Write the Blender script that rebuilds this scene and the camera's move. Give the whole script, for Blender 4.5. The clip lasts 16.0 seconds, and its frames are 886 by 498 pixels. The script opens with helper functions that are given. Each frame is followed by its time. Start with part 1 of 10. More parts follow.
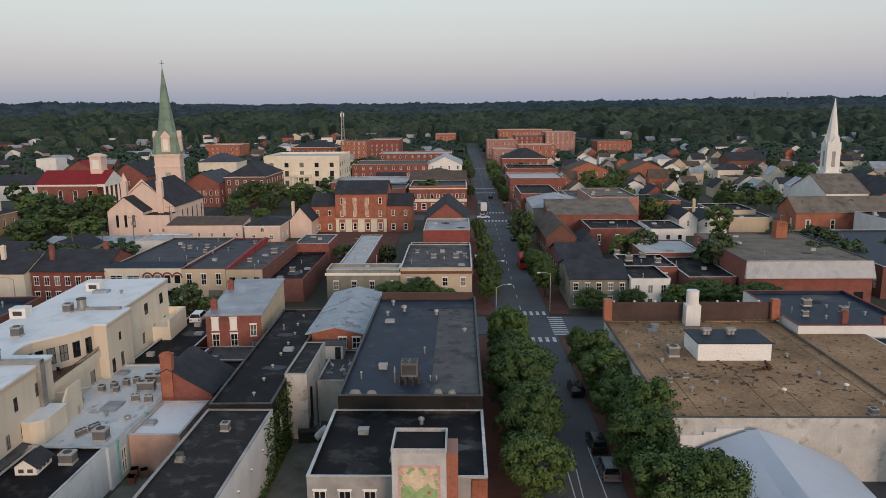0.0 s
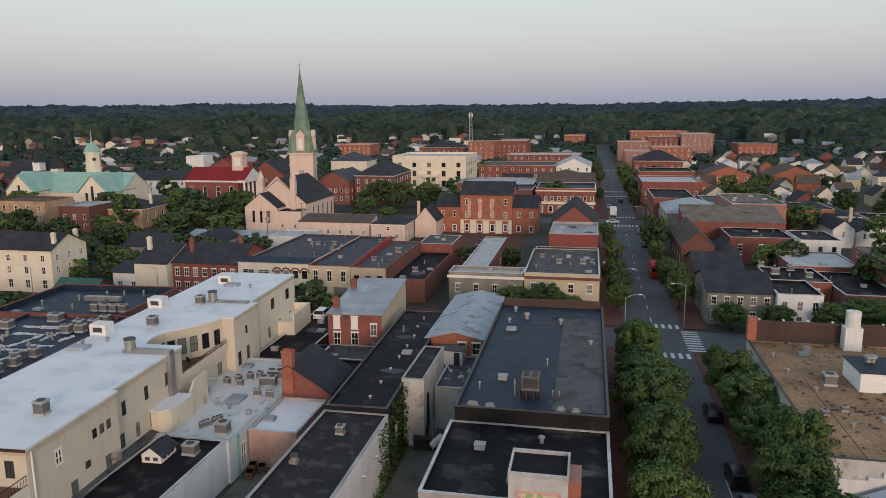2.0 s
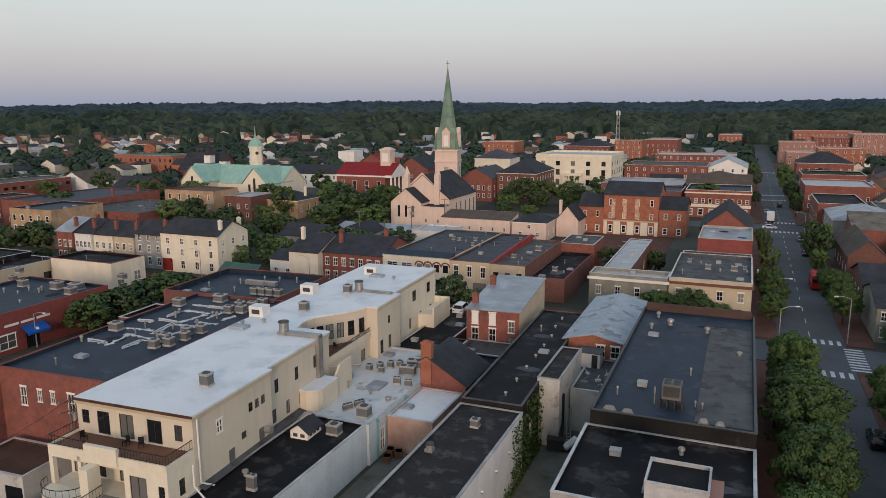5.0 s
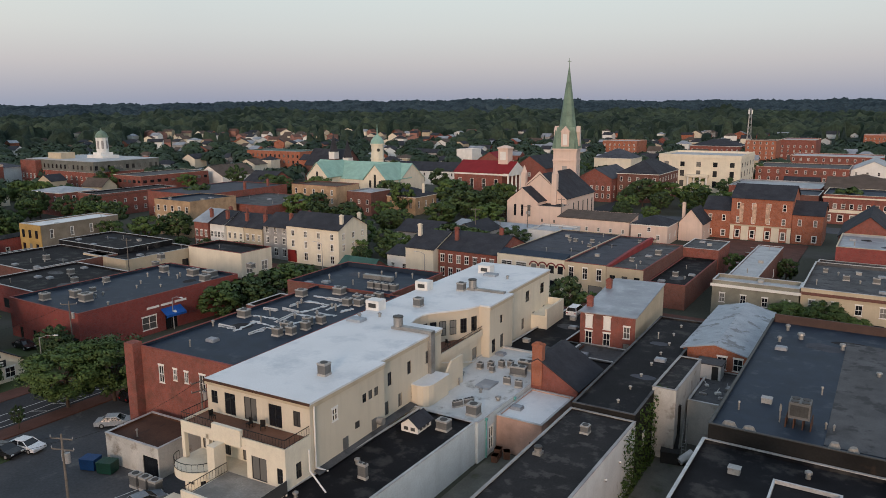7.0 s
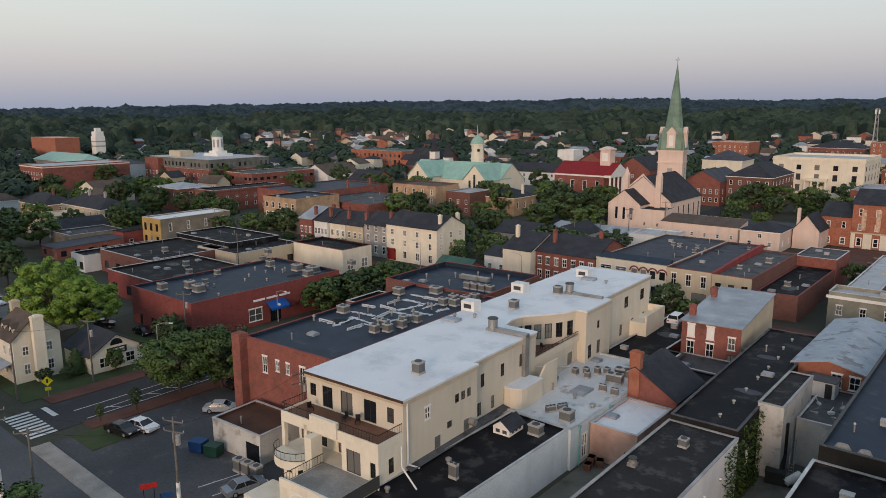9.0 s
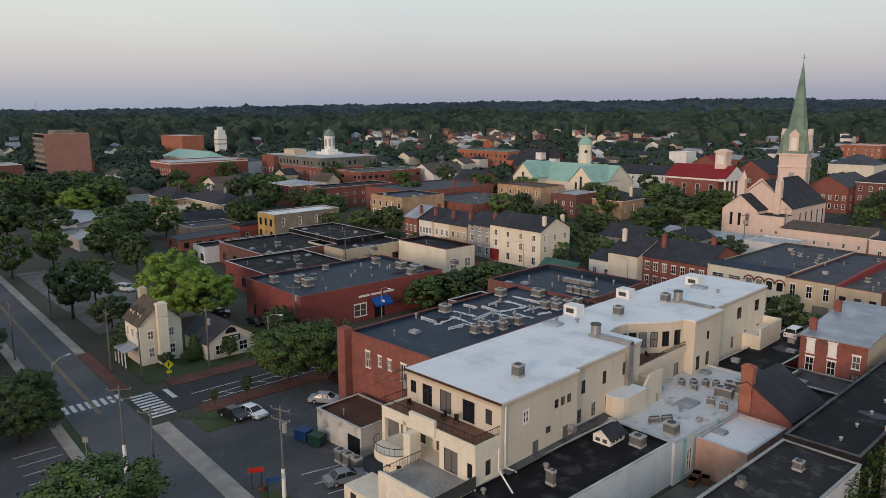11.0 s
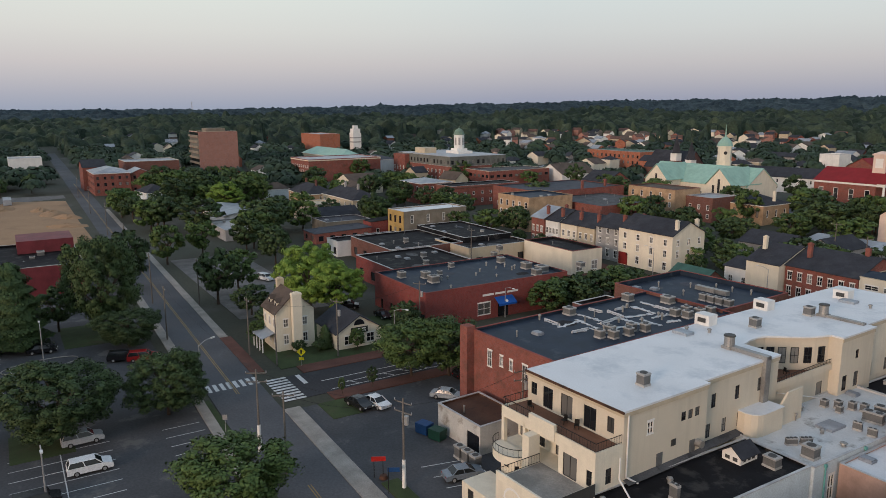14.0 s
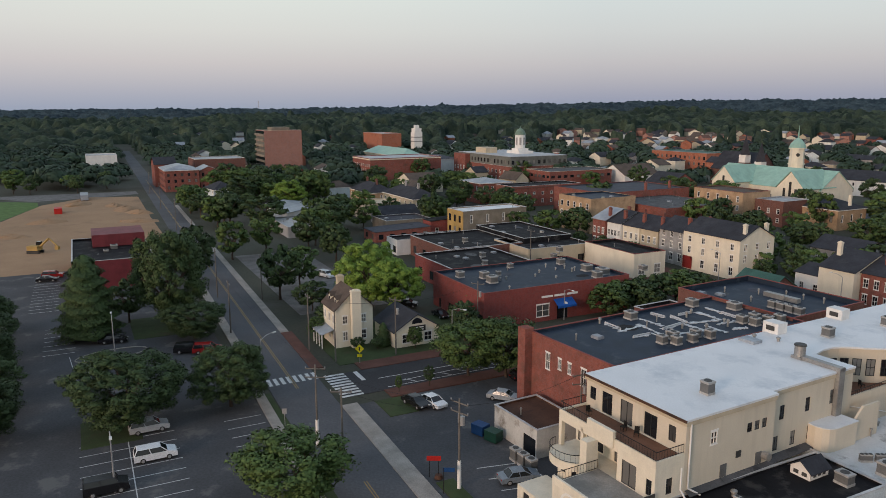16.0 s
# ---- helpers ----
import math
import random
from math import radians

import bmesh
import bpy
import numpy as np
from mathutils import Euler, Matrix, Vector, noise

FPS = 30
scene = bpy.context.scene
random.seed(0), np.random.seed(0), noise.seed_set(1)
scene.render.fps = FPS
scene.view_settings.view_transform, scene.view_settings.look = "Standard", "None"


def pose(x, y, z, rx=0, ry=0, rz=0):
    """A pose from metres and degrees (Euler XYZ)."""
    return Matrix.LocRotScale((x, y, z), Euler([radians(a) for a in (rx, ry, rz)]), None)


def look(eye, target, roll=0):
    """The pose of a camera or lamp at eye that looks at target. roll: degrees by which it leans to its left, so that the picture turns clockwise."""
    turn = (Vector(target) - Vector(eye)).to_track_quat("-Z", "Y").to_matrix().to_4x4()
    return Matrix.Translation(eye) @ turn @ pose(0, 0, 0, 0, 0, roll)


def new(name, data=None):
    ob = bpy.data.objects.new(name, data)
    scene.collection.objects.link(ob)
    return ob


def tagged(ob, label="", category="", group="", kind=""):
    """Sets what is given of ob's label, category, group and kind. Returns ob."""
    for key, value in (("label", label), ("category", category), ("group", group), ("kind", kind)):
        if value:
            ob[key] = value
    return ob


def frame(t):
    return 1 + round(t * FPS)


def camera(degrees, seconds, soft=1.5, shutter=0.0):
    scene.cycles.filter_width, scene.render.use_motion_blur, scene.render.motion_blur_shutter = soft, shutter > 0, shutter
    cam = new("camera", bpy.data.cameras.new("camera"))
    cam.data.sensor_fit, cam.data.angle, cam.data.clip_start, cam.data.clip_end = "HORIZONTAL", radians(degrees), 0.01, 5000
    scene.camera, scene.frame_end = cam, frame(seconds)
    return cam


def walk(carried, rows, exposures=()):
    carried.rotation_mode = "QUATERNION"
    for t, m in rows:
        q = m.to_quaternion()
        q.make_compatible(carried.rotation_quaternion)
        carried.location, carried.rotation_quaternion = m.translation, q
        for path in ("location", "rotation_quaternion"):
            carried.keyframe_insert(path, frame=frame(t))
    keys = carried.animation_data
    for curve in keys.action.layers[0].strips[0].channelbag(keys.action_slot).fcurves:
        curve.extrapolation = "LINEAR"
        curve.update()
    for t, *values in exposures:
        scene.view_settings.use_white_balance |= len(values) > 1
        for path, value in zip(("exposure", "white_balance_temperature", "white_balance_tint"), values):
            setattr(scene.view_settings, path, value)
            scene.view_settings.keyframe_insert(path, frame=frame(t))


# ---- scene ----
ROWS = [
    (0.0, 0.17, -0.26, 40.07, 1.47, -10.89, -0.48),
    (0.5, 0.02, 1.31, 39.96, 3.08, -10.87, -0.39),
    (1.0, -0.09, 2.65, 39.80, 5.29, -10.83, -0.40),
    (1.5, -0.21, 3.60, 39.72, 8.52, -10.68, -0.41),
    (2.0, -0.27, 3.89, 39.71, 11.49, -10.73, -0.44),
    (2.5, -0.27, 3.77, 39.70, 13.86, -10.75, -0.41),
    (3.0, -0.31, 3.59, 39.68, 16.10, -10.75, -0.37),
    (5.5, -0.29, 3.40, 39.89, 24.81, -10.91, -0.27),
    (6.0, -0.26, 3.40, 39.95, 27.30, -10.96, -0.24),
    (6.5, -0.23, 3.41, 39.98, 29.73, -10.96, -0.25),
    (7.0, -0.23, 3.40, 40.09, 32.05, -10.99, -0.23),
    (7.5, -0.17, 3.47, 40.14, 34.26, -11.00, -0.29),
    (8.0, -0.10, 3.48, 40.13, 36.12, -10.95, -0.32),
    (8.5, -0.11, 3.50, 40.20, 37.84, -10.95, -0.31),
    (9.0, -0.11, 3.55, 40.29, 39.98, -10.96, -0.29),
    (11.5, -0.19, 3.62, 40.46, 50.24, -10.93, -0.23),
    (12.0, -0.17, 3.62, 40.49, 52.12, -10.95, -0.25),
    (12.5, -0.07, 3.56, 40.55, 53.93, -10.95, -0.19),
    (13.0, -0.02, 3.56, 40.58, 55.44, -10.93, -0.19),
    (13.5, -0.03, 3.55, 40.58, 56.92, -10.94, -0.18),
    (14.0, -0.04, 3.56, 40.60, 58.47, -10.96, -0.24),
    (14.5, -0.01, 3.58, 40.61, 59.63, -10.93, -0.21),
    (15.0, -0.05, 3.57, 40.64, 60.73, -10.93, -0.14),
    (15.5, -0.20, 3.59, 40.61, 61.87, -10.97, -0.10),
    (16.0, -0.39, 3.70, 40.55, 63.23, -10.96, -0.13),
]

# each row: seconds, place, yaw, pitch, roll
cam = camera(63.2, 16.0, soft=0.72)
walk(cam, [(t, pose(x, y, z, 0, 0, yaw) @ pose(0, 0, 0, 90 + pitch, 0, 0) @ pose(0, 0, 0, 0, 0, roll)) for t, x, y, z, yaw, pitch, roll in ROWS],
     exposures=[(0.0, 0.0), (16.0, 0.0)])

# ---- sky and light ----
world = bpy.data.worlds.new("dusk_sky")
scene.world = world
world.use_nodes = True
wn = world.node_tree
sky = wn.nodes.new("ShaderNodeTexSky")
sky.sky_type = "NISHITA"
sky.sun_disc = False
SUN_EL, SUN_AZ = radians(4.0), radians(160)   # azimuth clockwise from +y
sky.sun_elevation, sky.sun_rotation = SUN_EL, SUN_AZ
sky.air_density, sky.dust_density, sky.ozone_density = 1.0, 2.0, 1.5
# the twilight sky: a grey-blue rim, a pink belt and pale grey-green above, with some of the low sun's glow
coord, sepz, belt = wn.nodes.new("ShaderNodeTexCoord"), wn.nodes.new("ShaderNodeSeparateXYZ"), wn.nodes.new("ShaderNodeValToRGB")
wn.links.new(coord.outputs["Generated"], sepz.inputs[0])
wn.links.new(sepz.outputs[2], belt.inputs[0])
stops = ((0.0, (0.27, 0.32, 0.45)), (0.022, (0.335, 0.362, 0.475)), (0.06, (0.465, 0.448, 0.518)), (0.10, (0.548, 0.548, 0.582)), (0.16, (0.61, 0.645, 0.645)), (0.30, (0.55, 0.62, 0.68)), (1.0, (0.38, 0.49, 0.65)))
while len(belt.color_ramp.elements) < len(stops):
    belt.color_ramp.elements.new(0.5)
for e, (at, c) in zip(belt.color_ramp.elements, stops):
    e.position, e.color = at, (*c, 1)
both = wn.nodes.new("ShaderNodeMix")
both.data_type = "RGBA"
both.inputs["Factor"].default_value = 0.06
west = wn.nodes.new("ShaderNodeMapRange")
west.inputs["From Min"].default_value, west.inputs["From Max"].default_value = -0.78, -1.0
wn.links.new(sepz.outputs[0], west.inputs["Value"])
glow = wn.nodes.new("ShaderNodeMix")
glow.data_type, glow.blend_type = "RGBA", "MULTIPLY"
wn.links.new(west.outputs[0], glow.inputs["Factor"])
wn.links.new(belt.outputs[0], [q for q in glow.inputs if q.name == "A" and q.type == "RGBA"][0])
[q for q in glow.inputs if q.name == "B" and q.type == "RGBA"][0].default_value = (1.2, 1.17, 1.09, 1)
wn.links.new([q for q in glow.outputs if q.type == "RGBA"][0], [q for q in both.inputs if q.name == "A" and q.type == "RGBA"][0])
wn.links.new(sky.outputs[0], [q for q in both.inputs if q.name == "B" and q.type == "RGBA"][0])
wn.links.new([q for q in both.outputs if q.type == "RGBA"][0], wn.nodes["Background"].inputs[0])
wn.nodes["Background"].inputs[1].default_value = 1.0
sun_data = bpy.data.lights.new("sun", "SUN")
sun_data.energy, sun_data.angle, sun_data.color = 1.65, radians(14), (1.0, 0.73, 0.57)
sun = new("sun", sun_data)
sun.matrix_world = look((300 * math.sin(SUN_AZ), 300 * math.cos(SUN_AZ), 60), (0, 0, 0))


# ---- materials ----
def ramp_mix(nt, fac, a, b):
    mix = nt.nodes.new("ShaderNodeMix")
    mix.data_type = "RGBA"
    nt.links.new(fac, mix.inputs["Factor"])
    for key, v in (("A", a), ("B", b)):
        sock = [s for s in mix.inputs if s.name == key and s.type == "RGBA"][0]
        if isinstance(v, (tuple, list)):
            sock.default_value = (*v[:3], 1)
        else:
            nt.links.new(v, sock)
    return [s for s in mix.outputs if s.type == "RGBA"][0]


def noise_fac(nt, vec, scale, lo, hi, detail=4.0, rough=0.6):
    n = nt.nodes.new("ShaderNodeTexNoise")
    n.inputs["Scale"].default_value, n.inputs["Detail"].default_value, n.inputs["Roughness"].default_value = scale, detail, rough
    nt.links.new(vec, n.inputs["Vector"])
    r = nt.nodes.new("ShaderNodeMapRange")
    r.inputs["From Min"].default_value, r.inputs["From Max"].default_value = lo, hi
    nt.links.new(n.outputs["Fac"], r.inputs["Value"])
    return r.outputs[0]


def shade(c, k):
    return tuple(min(1.0, v * k) for v in c)


def mat(name, col, rough=0.85, metal=0.0, dark=0.7, light=1.2, s1=0.35, s2=6.0, bump=0.15, stain=None, stain_at=(0.55, 0.72), stain_scale=0.25,
        vary=0.0, spec=0.3, brick=False, streak=False, fine=0.22):
    m = bpy.data.materials.new(name)
    m.use_nodes = True
    nt = m.node_tree
    b = nt.nodes["Principled BSDF"]
    b.inputs["Roughness"].default_value, b.inputs["Metallic"].default_value = rough, metal
    b.inputs["Specular IOR Level"].default_value = spec
    tc = nt.nodes.new("ShaderNodeTexCoord")
    vec = tc.outputs["Object"]
    base = ramp_mix(nt, noise_fac(nt, vec, s1, 0.3, 0.7), shade(col, dark), shade(col, light))
    if brick:
        sep, comb, add = nt.nodes.new("ShaderNodeSeparateXYZ"), nt.nodes.new("ShaderNodeCombineXYZ"), nt.nodes.new("ShaderNodeMath")
        nt.links.new(vec, sep.inputs[0])
        nt.links.new(sep.outputs[0], add.inputs[0])
        nt.links.new(sep.outputs[1], add.inputs[1])
        nt.links.new(add.outputs[0], comb.inputs[0])
        nt.links.new(sep.outputs[2], comb.inputs[1])
        bt = nt.nodes.new("ShaderNodeTexBrick")
        bt.inputs["Scale"].default_value = 1.0
        bt.inputs["Brick Width"].default_value, bt.inputs["Row Height"].default_value, bt.inputs["Mortar Size"].default_value = 0.23, 0.078, 0.008
        bt.inputs["Mortar"].default_value = (*shade(tuple(0.5 * c + 0.5 * sum(col) / 3 for c in col), 1.15), 1)
        nt.links.new(comb.outputs[0], bt.inputs["Vector"])
        nt.links.new(base, bt.inputs["Color1"])
        nt.links.new(ramp_mix(nt, noise_fac(nt, vec, 1.7, 0.35, 0.65), shade(col, 0.6), shade(col, 1.15)), bt.inputs["Color2"])
        base = bt.outputs["Color"]
    else:
        grain = ramp_mix(nt, noise_fac(nt, vec, s2, 0.25, 0.75), (1 - fine,) * 3, (1 + fine * 0.85,) * 3)
        mul = nt.nodes.new("ShaderNodeVectorMath")
        mul.operation = "MULTIPLY"
        nt.links.new(base, mul.inputs[0])
        nt.links.new(grain, mul.inputs[1])
        base = mul.outputs[0]
    if streak:
        mp = nt.nodes.new("ShaderNodeMapping")
        mp.inputs["Scale"].default_value = (1.3, 1.3, 0.09)
        nt.links.new(vec, mp.inputs["Vector"])
        base = ramp_mix(nt, noise_fac(nt, mp.outputs[0], 0.7, 0.5, 1.0), base, shade(col, 0.76))
    if stain:
        base = ramp_mix(nt, noise_fac(nt, vec, stain_scale, *stain_at, detail=7.0, rough=0.65), base, stain)
    if vary:
        oi = nt.nodes.new("ShaderNodeObjectInfo")
        vm = ramp_mix(nt, oi.outputs["Random"], (1 - vary, 1 - vary, 1 - vary), (1 + vary, 1 + vary, 1 + vary))
        mul2 = nt.nodes.new("ShaderNodeVectorMath")
        mul2.operation = "MULTIPLY"
        nt.links.new(base, mul2.inputs[0])
        nt.links.new(vm, mul2.inputs[1])
        base = mul2.outputs[0]
    nt.links.new(base, b.inputs["Base Color"])
    if bump:
        bp = nt.nodes.new("ShaderNodeBump")
        bp.inputs["Strength"].default_value, bp.inputs["Distance"].default_value = bump, 0.05
        nt.links.new(noise_fac(nt, vec, s2 * 2, 0.2, 0.8), bp.inputs["Height"])
        nt.links.new(bp.outputs[0], b.inputs["Normal"])
    return m


def leaf_mat(name, col, col2, vary=0.25, patches=0.0):
    m = bpy.data.materials.new(name)
    m.use_nodes = True
    nt = m.node_tree
    b = nt.nodes["Principled BSDF"]
    b.inputs["Roughness"].default_value, b.inputs["Specular IOR Level"].default_value = 0.65, 0.25
    g, oi = nt.nodes.new("ShaderNodeNewGeometry"), nt.nodes.new("ShaderNodeObjectInfo")
    leaf = ramp_mix(nt, g.outputs["Random Per Island"], col, col2)
    tone = ramp_mix(nt, oi.outputs["Random"], (1 - vary,) * 3, (1 + vary, 1 + vary * 0.8, 1 + vary * 0.4))
    mul = nt.nodes.new("ShaderNodeVectorMath")
    mul.operation = "MULTIPLY"
    nt.links.new(leaf, mul.inputs[0])
    nt.links.new(tone, mul.inputs[1])
    base = mul.outputs[0]
    if patches:
        tc = nt.nodes.new("ShaderNodeTexCoord")
        wide = ramp_mix(nt, noise_fac(nt, tc.outputs["Object"], patches, 0.35, 0.65, 6.0, 0.65), (0.6, 0.66, 0.68), (1.45, 1.35, 1.2))
        mul3 = nt.nodes.new("ShaderNodeVectorMath")
        mul3.operation = "MULTIPLY"
        nt.links.new(base, mul3.inputs[0])
        nt.links.new(wide, mul3.inputs[1])
        base = mul3.outputs[0]
    nt.links.new(base, b.inputs["Base Color"])
    return m


def glass_mat(name, col, blind):
    m = bpy.data.materials.new(name)
    m.use_nodes = True
    nt = m.node_tree
    b = nt.nodes["Principled BSDF"]
    oi = nt.nodes.new("ShaderNodeObjectInfo")
    r = nt.nodes.new("ShaderNodeMapRange")
    r.inputs["From Min"].default_value, r.inputs["From Max"].default_value = 0.55, 1.0
    nt.links.new(oi.outputs["Random"], r.inputs["Value"])
    nt.links.new(ramp_mix(nt, r.outputs[0], col, blind), b.inputs["Base Color"])
    b.inputs["Roughness"].default_value = 0.06
    return m


RED = mat("red_brick", (0.25, 0.077, 0.056), brick=True, rough=0.9, dark=0.6, light=1.25, s1=0.5, stain=(0.13, 0.065, 0.05), stain_at=(0.52, 0.7), stain_scale=0.4)
ORANGE = mat("orange_brick", (0.36, 0.12, 0.064), brick=True, rough=0.9, stain=(0.2, 0.07, 0.04))
BROWN = mat("brown_brick", (0.17, 0.072, 0.055), brick=True, rough=0.9)
PAINTRED = mat("red_painted_brick", (0.235, 0.05, 0.042), brick=True, rough=0.8)
MAROON = mat("maroon_panel", (0.16, 0.03, 0.038), rough=0.6, streak=True)
CREAM = mat("cream_stucco", (0.61, 0.54, 0.43), rough=0.9, dark=0.94, light=1.05, s1=0.2, s2=9, streak=True, fine=0.07)
PALE = mat("pale_cream_stucco", (0.71, 0.645, 0.52), rough=0.9, dark=0.92, light=1.06, streak=True, fine=0.07)
CHURCH = mat("pale_pink_stucco", (0.68, 0.53, 0.45), rough=0.9, dark=0.93, light=1.05, streak=True, fine=0.07)
BEIGE = mat("beige_stucco", (0.52, 0.44, 0.32), rough=0.9, dark=0.88, light=1.06, streak=True, fine=0.07)
OLIVE = mat("olive_grey_paint", (0.26, 0.25, 0.2), rough=0.8, streak=True, fine=0.07)
GREY = mat("grey_paint", (0.33, 0.32, 0.31), rough=0.85, streak=True, fine=0.07)
TAUPE = mat("taupe_stucco", (0.24, 0.205, 0.16), rough=0.9, streak=True, fine=0.07)
SANDST = mat("tan_sandstone", (0.42, 0.29, 0.18), rough=0.9, stain=(0.25, 0.17, 0.11))
YELLOW = mat("yellow_paint", (0.42, 0.28, 0.10), rough=0.8, streak=True, fine=0.07)
WHITEW = mat("white_paint", (0.74, 0.73, 0.70), rough=0.75, dark=0.9, light=1.05, streak=True, fine=0.07)
WORNWHITE = mat("worn_white_paint", (0.66, 0.66, 0.65), rough=0.85, dark=0.88, light=1.06, fine=0.08, stain=(0.34, 0.32, 0.3), stain_at=(0.6, 0.8), stain_scale=0.7, streak=True)
BLUEWHITE = mat("pale_blue_paint", (0.58, 0.64, 0.66), rough=0.7, dark=0.88, light=1.06, streak=True, stain=(0.35, 0.48, 0.48), stain_at=(0.6, 0.8))
ROSEBRICK = mat("pale_rose_brick", (0.36, 0.17, 0.13), brick=True, rough=0.9)
GRIMY = mat("grimy_white_paint", (0.50, 0.49, 0.46), rough=0.9, dark=0.8, light=1.12, fine=0.12, stain=(0.2, 0.17, 0.14), stain_at=(0.56, 0.72), stain_scale=0.5, streak=True)
PINK = mat("salmon_paint", (0.5, 0.32, 0.25), rough=0.85, streak=True, fine=0.07)
TRIM = mat("white_trim", (0.76, 0.74, 0.7), rough=0.6, dark=0.93, light=1.04, bump=0, fine=0.07)
DARKTRIM = mat("dark_trim", (0.03, 0.03, 0.03), rough=0.5, bump=0)
COPING = mat("aluminium_coping", (0.5, 0.5, 0.5), rough=0.45, metal=0.3, bump=0)
BRICKCOP = mat("red_tile_coping", (0.22, 0.06, 0.05), rough=0.7)
SLATE = mat("dark_shingle", (0.038, 0.04, 0.048), rough=0.85, spec=0.15, dark=0.75, light=1.25, s2=3.5, bump=0.4, stain=(0.06, 0.06, 0.066))
BROWNROOF = mat("brown_shingle", (0.10, 0.075, 0.06), rough=0.9, s2=3.5, bump=0.4)
GREYROOF = mat("grey_metal_roof", (0.30, 0.32, 0.35), rough=0.45, metal=0.25, s1=0.2, stain=(0.42, 0.44, 0.46), stain_scale=0.4, fine=0.07)
PALEROOF = mat("pale_blue_metal_roof", (0.34, 0.38, 0.42), rough=0.5, metal=0.15, stain=(0.24, 0.25, 0.27), stain_scale=0.5)
WHITEROOF = mat("white_membrane_roof", (0.70, 0.705, 0.71), rough=0.5, dark=0.93, light=1.05, s1=0.12, stain=(0.47, 0.5, 0.53), stain_at=(0.5, 0.72), stain_scale=0.22, bump=0.03, fine=0.07)
DIRTYWHITE = mat("dirty_white_roof", (0.43, 0.44, 0.45), rough=0.7, dark=0.85, light=1.1, stain=(0.28, 0.29, 0.3), stain_at=(0.52, 0.72), stain_scale=0.3)
BLACKROOF = mat("black_membrane_roof", (0.011, 0.011, 0.013), rough=0.75, spec=0.12, dark=0.7, light=1.4, stain=(0.046, 0.044, 0.042), stain_at=(0.53, 0.63), stain_scale=0.33, fine=0.07)
BLUEROOF = mat("blue_black_membrane_roof", (0.017, 0.028, 0.046), rough=0.6, spec=0.2, dark=0.8, light=1.25, stain=(0.045, 0.058, 0.075), stain_at=(0.56, 0.68), stain_scale=0.45, bump=0.05, fine=0.07)
GREYMEM = mat("grey_rolled_roof", (0.085, 0.085, 0.088), rough=0.85, dark=0.7, light=1.25, stain=(0.045, 0.045, 0.048), stain_at=(0.53, 0.6), stain_scale=0.45)
PATCHROOF = mat("patched_tar_roof", (0.026, 0.025, 0.026), rough=0.85, spec=0.15, dark=0.8, light=1.2, stain=(0.062, 0.058, 0.056), stain_at=(0.52, 0.6), stain_scale=0.55)
TANROOF = mat("tan_gravel_roof", (0.33, 0.205, 0.115), rough=0.95, dark=0.5, light=1.15, s1=0.13, s2=2.2, fine=0.35, stain=(0.045, 0.034, 0.027), stain_at=(0.585, 0.635), stain_scale=0.85)
TANGREY = mat("weathered_tan_grey_roof", (0.17, 0.145, 0.12), rough=0.9, spec=0.2, dark=0.7, light=1.2, stain=(0.06, 0.055, 0.05), stain_at=(0.56, 0.68), stain_scale=0.25)
PALEGREY = mat("pale_grey_paint", (0.5, 0.5, 0.49), rough=0.85, streak=True, fine=0.07)
HALLGREY = mat("grey_green_panel", (0.15, 0.155, 0.14), rough=0.7, streak=True, fine=0.07)
# the sky these roofs reflect is put into the base blue-grey; stains are weathering
BLUEGREY = mat("weathered_sky_tinted_roof", (0.062, 0.066, 0.08), rough=0.8, spec=0.2, dark=0.8, light=1.2, stain=(0.03, 0.032, 0.04), stain_at=(0.55, 0.68), stain_scale=0.3)
DECK = mat("brown_deck", (0.16, 0.075, 0.045), rough=0.7, stain=(0.1, 0.05, 0.035))
RUST = mat("rusty_roof", (0.085, 0.04, 0.025), rough=0.8, stain=(0.03, 0.02, 0.018), stain_scale=0.6)
COPPER = mat("green_copper", (0.27, 0.44, 0.37), rough=0.6, dark=0.85, light=1.12, streak=True, stain=(0.16, 0.34, 0.30), stain_at=(0.6, 0.8), fine=0.07)
SPIREGREEN = mat("dull_green_copper", (0.17, 0.25, 0.19), rough=0.6, streak=True)
ROSETILE = mat("rose_brown_tile", (0.13, 0.075, 0.06), rough=0.9, s2=3.5)
GREENROOF = mat("dark_green_roof", (0.035, 0.095, 0.075), rough=0.6)
REDROOF = mat("red_metal_roof", (0.22, 0.02, 0.024), rough=0.7, spec=0.15, dark=0.85, light=1.1, fine=0.07)
BROWNPANEL = mat("brown_corrugated_panel", (0.075, 0.045, 0.038), rough=0.7, streak=True)
TENT = mat("white_tent_fabric", (0.45, 0.49, 0.55), rough=0.55, dark=0.93, light=1.03, s1=0.15, bump=0.04, fine=0.07)
ASPHALT = mat("asphalt", (0.094, 0.096, 0.103), spec=0.15, rough=0.9, dark=0.8, light=1.2, s1=0.08, s2=3, stain=(0.088, 0.088, 0.09), stain_at=(0.55, 0.72), stain_scale=0.12)
FRESHTAR = mat("fresh_asphalt", (0.045, 0.046, 0.05), spec=0.15, rough=0.9, dark=0.85, light=1.15, s1=0.1, s2=3, stain=(0.06, 0.06, 0.062), stain_at=(0.58, 0.7), stain_scale=0.12)
